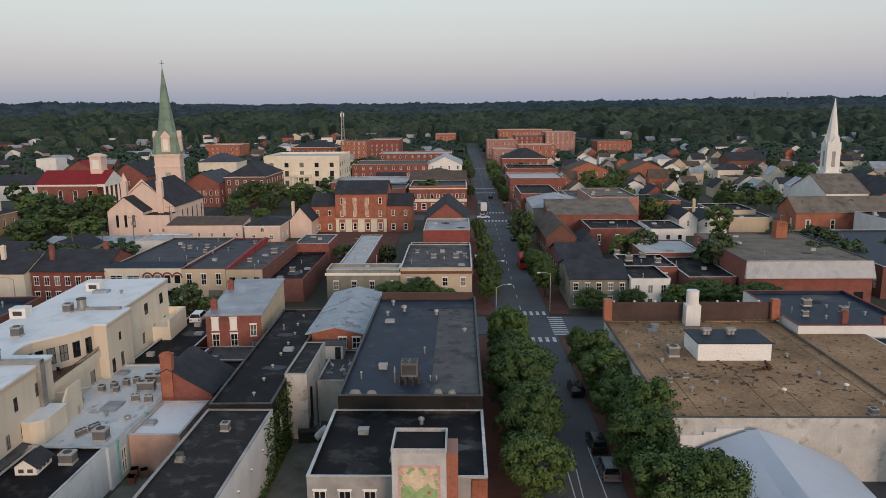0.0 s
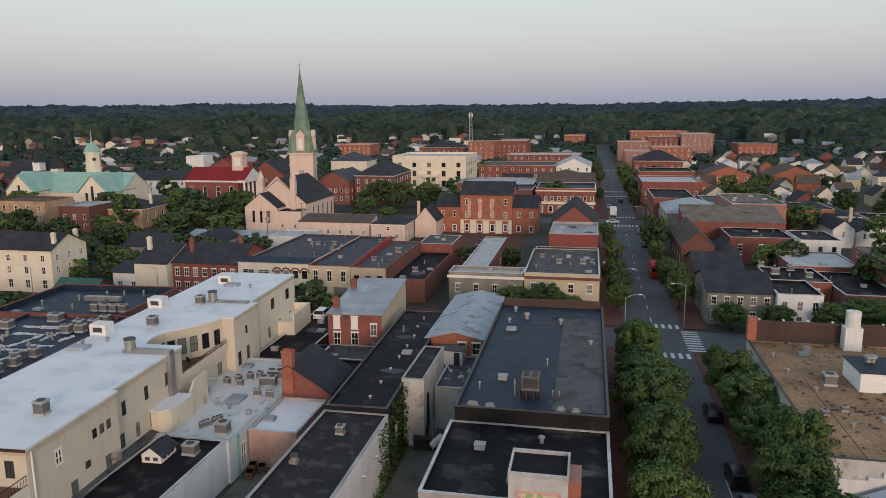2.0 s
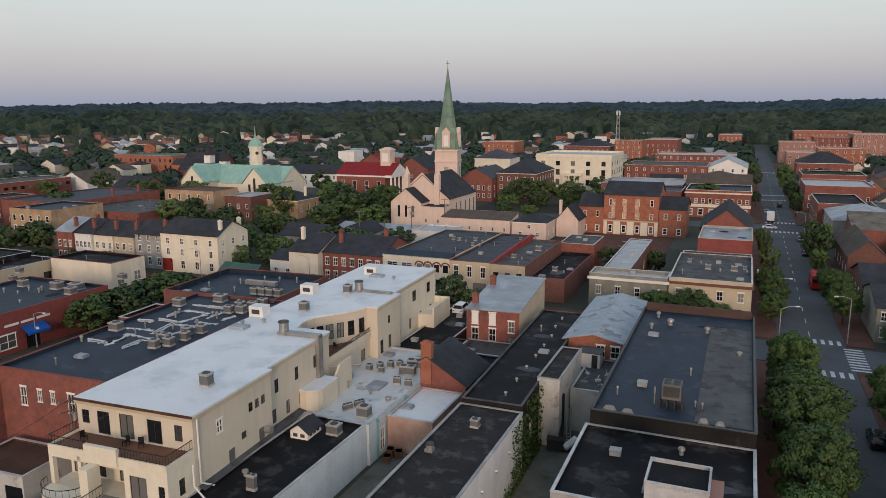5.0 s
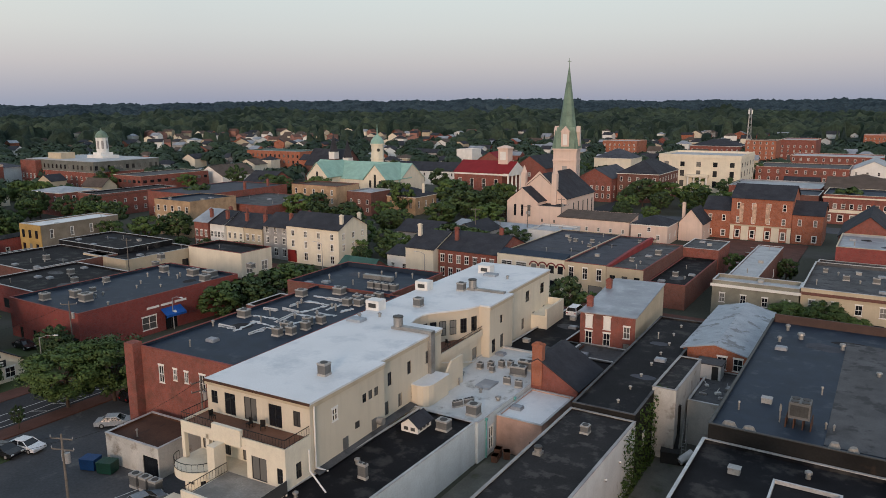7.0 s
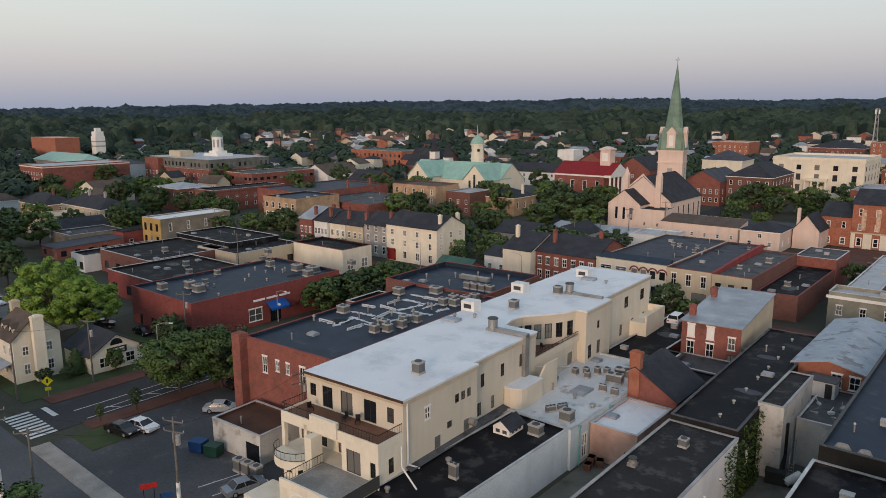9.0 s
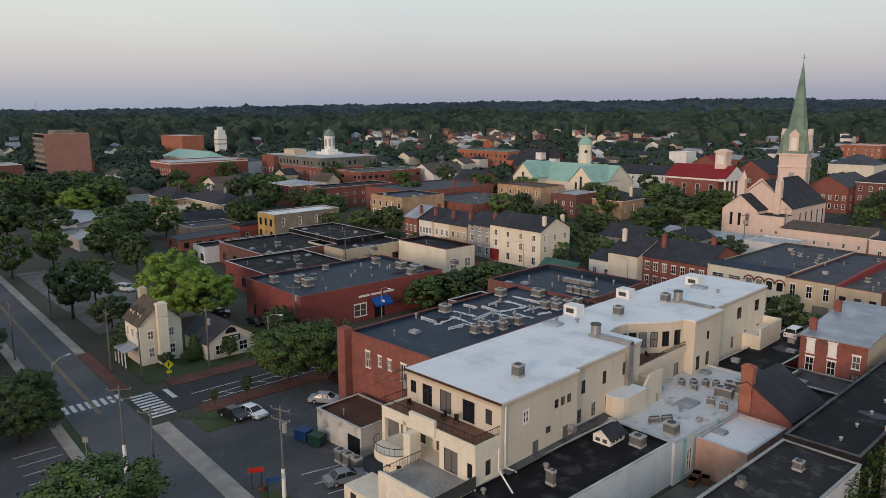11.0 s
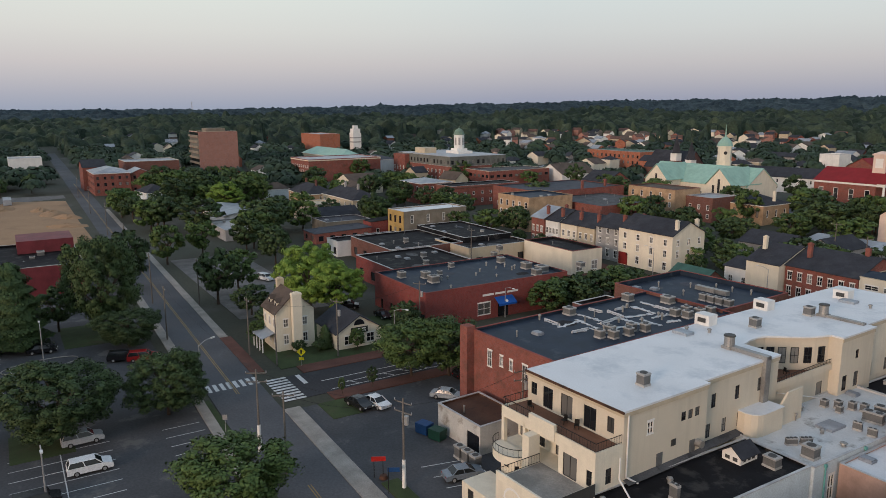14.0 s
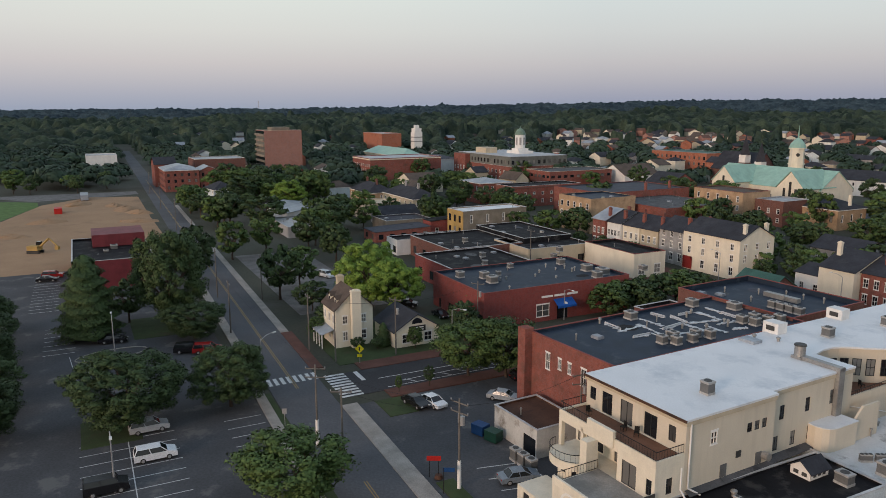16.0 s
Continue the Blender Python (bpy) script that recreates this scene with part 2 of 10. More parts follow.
LOT = mat("parking_asphalt", (0.074, 0.075, 0.079), spec=0.15, rough=0.92, dark=0.8, light=1.2, s1=0.1, s2=3, stain=(0.125, 0.122, 0.118), stain_at=(0.57, 0.64), stain_scale=0.2)
CONCRETE = mat("concrete", (0.30, 0.275, 0.245), rough=0.9, stain=(0.2, 0.185, 0.165))
PAVING = mat("brick_paving", (0.115, 0.05, 0.037), rough=0.9, stain=(0.1, 0.055, 0.045), s2=8)
PAINTW = mat("white_road_paint", (0.55, 0.55, 0.54), rough=0.7, dark=0.8, light=1.1, s2=10, bump=0)
PAINTY = mat("yellow_road_paint", (0.30, 0.2, 0.07), rough=0.7, bump=0)
GRASS = mat("grass", (0.045, 0.065, 0.024), rough=0.95, s2=8, stain=(0.06, 0.055, 0.03))
FIELD = mat("field_grass", (0.085, 0.15, 0.04), rough=0.95)
DIRT = mat("bare_earth", (0.32, 0.20, 0.115), rough=0.95, dark=0.85, light=1.12, s1=0.05, stain=(0.22, 0.14, 0.085), stain_scale=0.06)
GRAVEL = mat("alley_gravel", (0.13, 0.125, 0.105), rough=0.95, stain=(0.06, 0.075, 0.04), stain_scale=0.4)
GROUND = mat("ground", (0.056, 0.058, 0.042), rough=0.95, s1=0.02, s2=1.5, stain=(0.085, 0.082, 0.076), stain_scale=0.03)
BARK = mat("bark", (0.07, 0.05, 0.038), rough=0.95)
POLEWOOD = mat("pole_wood", (0.15, 0.135, 0.12), rough=0.95)
METAL = mat("grey_metal", (0.36, 0.36, 0.36), rough=0.5, metal=0.4, bump=0)
GALV = mat("galvanised_metal", (0.33, 0.325, 0.31), rough=0.45, metal=0.5, stain=(0.3, 0.28, 0.25))
ACBODY = mat("grey_sheet_metal", (0.39, 0.385, 0.37), rough=0.55, metal=0.1, stain=(0.3, 0.27, 0.22), stain_scale=1.5)
ACDARK = mat("dark_grille", (0.06, 0.06, 0.058), rough=0.6, bump=0)
ACGRILLE = mat("grey_coil_grille", (0.15, 0.15, 0.147), rough=0.6, metal=0.1, s2=14, bump=0.2)
IRON = mat("black_iron", (0.012, 0.011, 0.01), rough=0.5, bump=0)
BLUEAWN = mat("blue_canvas", (0.01, 0.09, 0.36), rough=0.8, bump=0.05)
DARKRED = mat("dark_red_paint", (0.24, 0.025, 0.022), rough=0.5, bump=0.02)
REDPAINT = mat("red_paint", (0.45, 0.02, 0.015), rough=0.5, bump=0.02)
BLUEBIN = mat("blue_bin", (0.01, 0.05, 0.15), rough=0.5)
GREENBIN = mat("green_bin", (0.01, 0.05, 0.035), rough=0.5)
SIGNY = mat("yellow_sign", (0.7, 0.6, 0.02), rough=0.4, bump=0)
RUBBER = mat("tyre_rubber", (0.015, 0.015, 0.015), rough=0.8, bump=0)
GLASS = glass_mat("window_glass", (0.012, 0.014, 0.018), (0.26, 0.25, 0.23))
CARGLASS = glass_mat("car_glass", (0.01, 0.012, 0.014), (0.012, 0.014, 0.016))
IVY = leaf_mat("ivy_leaf", (0.02, 0.045, 0.012), (0.05, 0.09, 0.02))
LEAF = leaf_mat("broad_leaf", (0.047, 0.088, 0.027), (0.10, 0.155, 0.044))
LIMELEAF = leaf_mat("lime_leaf", (0.115, 0.2, 0.032), (0.225, 0.33, 0.062), 0.05)
DARKLEAF = leaf_mat("dark_leaf", (0.032, 0.060, 0.025), (0.066, 0.104, 0.038))
FARLEAF = leaf_mat("wood_leaf", (0.021, 0.04, 0.027), (0.03, 0.053, 0.035), patches=0.008)


# ---- mesh helpers ----
class Shape:
    def __init__(self):
        self.v, self.f = [], []

    def poly(self, *pts):
        n = len(self.v)
        self.v += [tuple(p) for p in pts]
        self.f.append(tuple(range(n, n + len(pts))))
        return self

    def box(self, x0, x1, y0, y1, z0, z1):
        n = len(self.v)
        self.v += [(x, y, z) for z in (z0, z1) for x, y in ((x0, y0), (x1, y0), (x1, y1), (x0, y1))]
        self.f += [tuple(n + i for i in q) for q in ((3, 2, 1, 0), (4, 5, 6, 7), (0, 1, 5, 4), (1, 2, 6, 5), (2, 3, 7, 6), (3, 0, 4, 7))]
        return self

    def prism(self, ring, z0, z1, scale=1.0, centre=(0, 0)):
        """A ring of (x, y) drawn up from z0 to z1; the top ring is scaled about centre."""
        n, k = len(self.v), len(ring)
        self.v += [(x, y, z0) for x, y in ring]
        self.v += [(centre[0] + (x - centre[0]) * scale, centre[1] + (y - centre[1]) * scale, z1) for x, y in ring]
        for i in range(k):
            j = (i + 1) % k
            self.f.append((n + i, n + j, n + k + j, n + k + i))
        self.f.append(tuple(n + k + i for i in range(k)))
        self.f.append(tuple(n + k - 1 - i for i in range(k)))
        return self

    def tube(self, x, y, r0, r1, z0, z1, k=10):
        ring = [(x + r0 * math.cos(2 * math.pi * i / k), y + r0 * math.sin(2 * math.pi * i / k)) for i in range(k)]
        return self.prism(ring, z0, z1, max(r1, 0.001) / r0, (x, y))

    def bar(self, a, b, r, k=6, r1=None):
        a, b = Vector(a), Vector(b)
        q = (b - a).to_track_quat("Z", "Y")
        n = len(self.v)
        for p, rr in ((a, r), (b, r if r1 is None else r1)):
            for i in range(k):
                c = q @ Vector((rr * math.cos(2 * math.pi * i / k), rr * math.sin(2 * math.pi * i / k), 0)) + p
                self.v.append(tuple(c))
        for i in range(k):
            j = (i + 1) % k
            self.f.append((n + i, n + j, n + k + j, n + k + i))
        self.f += [tuple(n + k - 1 - i for i in range(k)), tuple(n + k + i for i in range(k))]
        return self

    def mesh(self, name, material):
        if name in ("wall", "upper_wall", "pavilion", "window_frame"):
            at, index, verts = {}, [], []
            for p in self.v:
                q = tuple(round(c, 3) for c in p)
                if q not in at:
                    at[q] = len(verts)
                    verts.append(q)
                index.append(at[q])
            self.v, self.f = verts, [tuple(index[i] for i in f) for f in self.f]
        me = bpy.data.meshes.new(name)
        me.from_pydata(self.v, [], self.f)
        me.materials.append(material)
        return me


def thing(name, label, category, at=(0, 0, 0), yaw=0.0, group="", kind=""):
    ob = new(name)
    ob.empty_display_size = 0.2
    ob.matrix_world = pose(*at, 0, 0, yaw)
    return tagged(ob, label, category, group, kind)


def part(name, shape, material, parent, label="", m=None):
    me = shape if isinstance(shape, bpy.types.Mesh) else shape.mesh(name, material)
    ob = new(name, me)
    ob.parent = parent
    if m is not None:
        ob.matrix_basis = m
    return tagged(ob, label) if label else ob


def solid(name, shape, material, label, category, at=(0, 0, 0), yaw=0.0, group="", kind=""):
    """A thing that is one mesh."""
    ob = new(name, shape.mesh(name, material))
    ob.matrix_world = pose(*at, 0, 0, yaw)
    return tagged(ob, label, category, group, kind)


# ---- windows and doors ----
WINDOW_MESHES = {}


def window_meshes(w, h, style):
    key = (round(w, 2), round(h, 2), style)
    if key not in WINDOW_MESHES:
        t, trim = 0.07, style in ("sash", "arch")
        e, lo, hi = (0.1, -0.12, h + 0.2) if trim else (0.0, 0.0, h)
        us, vs = [-w / 2 - e, -w / 2 + t, w / 2 - t, w / 2 + e], [lo, t, h - t, hi]
        if trim:
            us, vs = [-w / 2 - e, -w / 2, -w / 2 + t, w / 2 - t, w / 2, w / 2 + e], [lo, 0.0, t, h - t, h, hi]
        if style in ("sash", "dark", "arch"):
            us += [-0.02, 0.02]
            vs += [h / 2 - 0.03, h / 2 + 0.03]
        elif style == "door":
            us += [-0.03, 0.03]
        us, vs = sorted(us), sorted(vs)
        y0, y1 = (-0.03 if trim else 0.05), 0.13

        def full(i, j):
            if not (0 <= i < len(us) - 1 and 0 <= j < len(vs) - 1):
                return False
            u, v = (us[i] + us[i + 1]) / 2, (vs[j] + vs[j + 1]) / 2
            if abs(u) > w / 2 and style != "arch" and 0 < v < h:
                return False
            return abs(u) > w / 2 - t or v < t or v > h - t or us[i + 1] - us[i] < 0.061 and abs(u) < 0.01 or vs[j + 1] - vs[j] < 0.0601 and abs(v - h / 2) < 0.01

        s = Shape()
        for i in range(len(us) - 1):
            for j in range(len(vs) - 1):
                if not full(i, j):
                    continue
                a, b, c, d = us[i], us[i + 1], vs[j], vs[j + 1]
                s.poly((a, y0, c), (b, y0, c), (b, y0, d), (a, y0, d))
                for di, dj, p, q in ((-1, 0, (a, d), (a, c)), (1, 0, (b, c), (b, d)), (0, -1, (a, c), (b, c)), (0, 1, (b, d), (a, d))):
                    if not full(i + di, j + dj):
                        s.poly((p[0], y0, p[1]), (p[0], y1, p[1]), (q[0], y1, q[1]), (q[0], y0, q[1]))
        if style == "arch":
            k = 8
            ring = [(w / 2 * math.cos(math.pi * i / k), w / 2 * math.sin(math.pi * i / k)) for i in range(k + 1)]
            for (a, b), (c, d) in zip(ring, ring[1:]):
                s.poly((a, y0, hi + b), (a * 1.2, y0, hi + b * 1.2), (c * 1.2, y0, hi + d * 1.2), (c, y0, hi + d))
        pane = Shape().box(-w / 2 + t, w / 2 - t, 0.09, 0.11, t, h - t)
        WINDOW_MESHES[key] = (s.mesh("window_frame", DARKTRIM if style in ("dark", "door", "big") else TRIM), pane.mesh("pane", GLASS))
    return WINDOW_MESHES[key]


FACE_YAW = {"S": 0, "E": 90, "N": 180, "W": -90}


def face_point(face, hx, hy, u):
    return {"S": (u, -hy), "E": (hx, u), "N": (-u, hy), "W": (-hx, -u)}[face]


def rows_to_openings(rows, width):
    """Rows of (foot, head, count, window width, style[, margin, start, end])."""
    out = []
    for r in rows:
        v0, v1, n, w, style = r[:5]
        a, b = (r[5], r[6]) if len(r) > 6 else (0.0, 1.0)
        span = width * (b - a)
        for i in range(n):
            c = -width / 2 + width * a + span * (i + 0.5) / n
            out.append((c - w / 2, c + w / 2, v0, v1, style))
    return out


def facade(s, face, hx, hy, width, z0, z1, openings, depth=0.25):
    us = sorted({-width / 2, width / 2, *[round(o[0], 3) for o in openings], *[round(o[1], 3) for o in openings]})
    vs = sorted({z0, z1, *[round(o[2], 3) for o in openings], *[round(o[3], 3) for o in openings]})
    yaw = radians(FACE_YAW[face])
    c, sn = math.cos(yaw), math.sin(yaw)
    d = hy if face in "SN" else hx

    def p(u, v, n=0.0):
        x, y = u, -d + n
        return (x * c - y * sn, x * sn + y * c, v)

    for u0, u1 in zip(us, us[1:]):
        for v0, v1 in zip(vs, vs[1:]):
            mu, mv = (u0 + u1) / 2, (v0 + v1) / 2
            if any(o[0] < mu < o[1] and o[2] < mv < o[3] for o in openings):
                continue
            s.poly(p(u0, v0), p(u1, v0), p(u1, v1), p(u0, v1))
    for o in openings:
        u0, u1, v0, v1 = o[:4]
        for a, b in (((u0, v0), (u1, v0)), ((u1, v0), (u1, v1)), ((u1, v1), (u0, v1)), ((u0, v1), (u0, v0))):
            s.poly(p(*a), p(*a, depth), p(*b, depth), p(*b))
        s.poly(p(u0, v0, depth), p(u1, v0, depth), p(u1, v1, depth), p(u0, v1, depth))


def far_window(w, h, style):
    """Frame and pane in one mesh, for houses a long way off."""
    key = (round(w, 2), round(h, 2), style, "far")
    if key not in WINDOW_MESHES:
        t, y0, y1 = 0.26 if style == "arch" else 0.15 if style == "sash" else 0.09, 0.02, 0.12
        o, q = [(-w / 2, 0), (w / 2, 0), (w / 2, h), (-w / 2, h)], [(-w / 2 + t, t), (w / 2 - t, t), (w / 2 - t, h - t), (-w / 2 + t, h - t)]
        v = [(a, y0, b) for a, b in o] + [(a, y0, b) for a, b in q] + [(a, y1, b) for a, b in q] + [(-w / 2 + t, y0, h / 2 - 0.04), (w / 2 - t, y0, h / 2 - 0.04), (w / 2 - t, y0, h / 2 + 0.04), (-w / 2 + t, y0, h / 2 + 0.04)]
        f = [(k, (k + 1) % 4, 4 + (k + 1) % 4, 4 + k) for k in range(4)] + [(4 + k, 4 + (k + 1) % 4, 8 + (k + 1) % 4, 8 + k) for k in range(4)] + [(12, 13, 14, 15), (8, 9, 10, 11)]
        me = bpy.data.meshes.new("window")
        me.from_pydata(v, [], f)
        me.materials.append(DARKTRIM if style in ("dark", "door", "big") else TRIM)
        me.materials.append(GLASS)
        me.polygons.foreach_set("material_index", [0] * 9 + [1])
        WINDOW_MESHES[key] = me
    return WINDOW_MESHES[key]


def add_windows(parent, face, hx, hy, openings):
    far = parent.location.length > 235
    for u0, u1, v0, v1, style in openings:
        x, y = face_point(face, hx, hy, (u0 + u1) / 2)
        if far:
            part("window", far_window(u1 - u0, v1 - v0, style), None, parent, m=pose(x, y, v0, 0, 0, FACE_YAW[face]))
            continue
        fm, pm = window_meshes(u1 - u0, v1 - v0, style)
        w = part("door" if style == "door" else "window", fm, None, parent, m=pose(x, y, v0, 0, 0, FACE_YAW[face]))
        part("pane", pm, None, w)


def slab(s, pts, t):
    """A roof plane of thickness t under the given corners."""
    n = len(pts)
    low = [(x, y, z - t) for x, y, z in pts]
    s.poly(*pts)
    s.poly(*low[::-1])
    for i in range(n):
        j = (i + 1) % n
        s.poly(low[i], low[j], pts[j], pts[i])


def chimney(parent, x, y, z0, z1, w=0.9, d=0.7, material=None):
    s = Shape().box(x - w / 2, x + w / 2, y - d / 2, y + d / 2, z0, z1 - 0.3)
    s.box(x - w / 2 - 0.08, x + w / 2 + 0.08, y - d / 2 - 0.08, y + d / 2 + 0.08, z1 - 0.3, z1 - 0.12)
    s.box(x - w / 2, x + w / 2, y - d / 2, y + d / 2, z1 - 0.12, z1)
    s.box(x - w / 4, x + w / 4, y - d / 4, y + d / 4, z1, z1 + 0.18)
    return part("chimney", s, material or RED, parent)


def building(label, x0, x1, y0, y1, h, wall, roof=("flat", None), faces=None, yaw=0.0, name="building", category="building", chimneys=(), z0=0.0,
             parapet=0.4, coping=None, cornice=None, group=""):
    """Walls with real openings, a roof and its parts. roof: (kind, material[, rise]); kinds flat, gable_x, gable_y (the ridge's way), hip, shed_n."""
    b = thing(name, label, category, ((x0 + x1) / 2, (y0 + y1) / 2, z0), yaw, group)
    hx, hy = (x1 - x0) / 2, (y1 - y0) / 2
    kind, rmat = roof[0], roof[1] or BLACKROOF
    rise = roof[2] if len(roof) > 2 else 2.0
    s, all_open = Shape(), []
    for face in "SENW":
        width = 2 * (hx if face in "SN" else hy)
        o = rows_to_openings((faces or {}).get(face, ()), width)
        if name == "house" and b.location.length > 380:
            o = o[:2] if face == "S" else []
        elif b.location.length > 430 and face != "S":
            o = []
        facade(s, face, hx, hy, width, 0, h + parapet if kind == "flat" else h, o)
        all_open.append((face, o))
    if kind == "gable_x":
        s.poly((hx, -hy, h), (hx, hy, h), (hx, 0, h + rise)).poly((-hx, hy, h), (-hx, -hy, h), (-hx, 0, h + rise))
    if kind == "gable_y":
        s.poly((-hx, -hy, h), (hx, -hy, h), (0, -hy, h + rise)).poly((hx, hy, h), (-hx, hy, h), (0, hy, h + rise))
    part("wall", s, wall, b)
    for face, o in all_open:
        add_windows(b, face, hx, hy, o)
    r, e = Shape(), 0.35
    if kind == "flat":
        pt = 0.2
        r.box(-hx + pt, hx - pt, -hy + pt, hy - pt, h - 0.35, h - 0.02)
        part("roof", r, rmat, b)
        cm = coping or COPING
        for q, (a0, a1, b0, b1) in enumerate(((-hx, hx, -hy, -hy + pt), (-hx, hx, hy - pt, hy), (-hx, -hx + pt, -hy + pt, hy - pt), (hx - pt, hx, -hy + pt, hy - pt))):
            i0, i1, j0, j1 = max(a0, -hx + 0.02), min(a1, hx - 0.02), max(b0, -hy + 0.02), min(b1, hy - 0.02)
            part("parapet", Shape().box(i0, i1, j0, j1, h - 0.3, h + parapet), rmat if rmat not in (WHITEROOF, DIRTYWHITE) else wall, b)
            g = 0.05
            part("coping", Shape().box(a0 - (g if q != 3 else 0), a1 + (g if q != 2 else 0), b0 - g, b1 + g, h + parapet, h + parapet + 0.09) if q < 2
                 else Shape().box(a0 - g, a1 + g, b0 + g, b1 - g, h + parapet, h + parapet + 0.09), cm, b)
    elif kind == "gable_x":
        k = rise / hy
        slab(r, [(-hx - e, -hy - e, h - e * k + 0.16), (hx + e, -hy - e, h - e * k + 0.16), (hx + e, 0, h + rise + 0.16), (-hx - e, 0, h + rise + 0.16)], 0.15)
        slab(r, [(hx + e, hy + e, h - e * k + 0.16), (-hx - e, hy + e, h - e * k + 0.16), (-hx - e, 0, h + rise + 0.16), (hx + e, 0, h + rise + 0.16)], 0.15)
        part("roof", r, rmat, b)
    elif kind == "gable_y":
        k = rise / hx
        slab(r, [(-hx - e, hy + e, h - e * k + 0.16), (-hx - e, -hy - e, h - e * k + 0.16), (0, -hy - e, h + rise + 0.16), (0, hy + e, h + rise + 0.16)], 0.15)
        slab(r, [(hx + e, -hy - e, h - e * k + 0.16), (hx + e, hy + e, h - e * k + 0.16), (0, hy + e, h + rise + 0.16), (0, -hy - e, h + rise + 0.16)], 0.15)
        part("roof", r, rmat, b)
    elif kind == "hip":
        q = min(hx, hy)
        rx, ry = hx - q, hy - q
        c = [(-hx - e, -hy - e, h), (hx + e, -hy - e, h), (hx + e, hy + e, h), (-hx - e, hy + e, h)]
        t = [(-rx, -ry, h + rise), (rx, -ry, h + rise), (rx, ry, h + rise), (-rx, ry, h + rise)]
        for i in range(4):
            j = (i + 1) % 4
            r.poly(c[i], c[j], t[j], t[i])
        r.poly(*[(x, y, z - 0.02) for x, y, z in c[::-1]])
        part("roof", r, rmat, b)
        part("soffit", Shape().box(-hx - e, hx + e, -hy - e, hy + e, h - 0.28, h - 0.03), TRIM, b)
    elif kind == "shed_n":
        slab(r, [(-hx - 0.2, -hy - 0.2, h + 0.1), (hx + 0.2, -hy - 0.2, h + 0.1), (hx + 0.2, hy + 0.2, h + rise), (-hx - 0.2, hy + 0.2, h + rise)], 0.15)
        s2 = Shape().poly((hx, -hy, h), (hx, hy, h), (hx, hy, h + rise)).poly((-hx, hy, h), (-hx, -hy, h), (-hx, hy, h + rise)).poly((hx, hy, h), (-hx, hy, h), (-hx, hy, h + rise), (hx, hy, h + rise))
        part("upper_wall", s2, wall, b)
        part("roof", r, rmat, b)
    if cornice:
        part("cornice", Shape().box(-hx - 0.3, hx + 0.3, -hy - 0.3, -hy - 0.004, h - 0.55, h - 0.05), cornice, b)
        if (x0 + x1) < 0:
            part("cornice", Shape().box(hx + 0.004, hx + 0.3, -hy, hy, h - 0.55, h - 0.05), cornice, b)
        else:
            part("cornice", Shape().box(-hx - 0.3, -hx - 0.004, -hy, hy, h - 0.55, h - 0.05), cornice, b)
    for cx, cy, c0, c1, *mm in chimneys:
        chimney(b, cx - (x0 + x1) / 2, cy - (y0 + y1) / 2, c0, c1, material=mm[0] if mm else None)
    return b


# ---- ground ----
def terrain(x, y):
    d, az = math.hypot(x, y), math.degrees(math.atan2(-x, y))
    top = float(np.interp(az, (-180, -60, -30, 0, 15, 30, 45, 57, 75, 95, 180), (56, 62, 56, 45, 46, 51, 47, 39, 26, 22, 30)))
    top *= 1 + 0.18 * noise.noise((x / 500, y / 500, 0.3))
    k = min(1.0, max(0.0, (d - 750) / 1900))
    k2 = min(1.0, max(0.0, (d - 1000) / 500))
    roll = 9 * noise.noise((x / 420, y / 420, 4.1)) + 4 * noise.noise((x / 170, y / 170, 9.3))
    return top * k * k * (3 - 2 * k) + roll * k2 * (0.55 if d > 2300 else 1) - 0.02


def make_ground():
    radii = [0, 100, 200, 300, 400, 500, 600, 700, 800, 950, 1100, 1250, 1400, 1600, 1800, 2000, 2200, 2400, 2600, 2900, 3300, 3800, 4400, 4800]
    k, s = 144, Shape()
    s.v = [(0, 0, -0.02)]
    for r in radii[1:]:
        for i in range(k):
            a = 2 * math.pi * i / k
            x, y = r * math.cos(a), r * math.sin(a)
            s.v.append((x, y, terrain(x, y)))
    for i in range(k):
        s.f.append((0, 1 + i, 1 + (i + 1) % k))
    for n in range(len(radii) - 2):
        for i in range(k):
            a, b = 1 + n * k + i, 1 + n * k + (i + 1) % k
            s.f.append((a, a + k, b + k, b))
    solid("ground", s, GROUND, "dark grassy ground of the town and hills", "ground", kind="structure")


make_ground()


def sheet(name, x0, x1, y0, y1, z, material, label, category, yaw=0.0, thick=0.3):
    return solid(name, Shape().box(-(x1 - x0) / 2, (x1 - x0) / 2, -(y1 - y0) / 2, (y1 - y0) / 2, -thick, 0), material, label, category,
                 ((x0 + x1) / 2, (y0 + y1) / 2, z), yaw, kind="structure")


A_YAW = -1.43


def a_y(x):
    """The middle of the cross street at x."""
    return 29.45 + (-85 - x) * 0.025


PALELOT = mat("pale_worn_asphalt", (0.15, 0.145, 0.14), rough=0.95, stain=(0.09, 0.088, 0.086), stain_scale=0.2)


def patch(name, ring, z, material, label, category):
    return solid(name, Shape().prism(ring, z - 0.3, z), material, label, category, kind="structure")


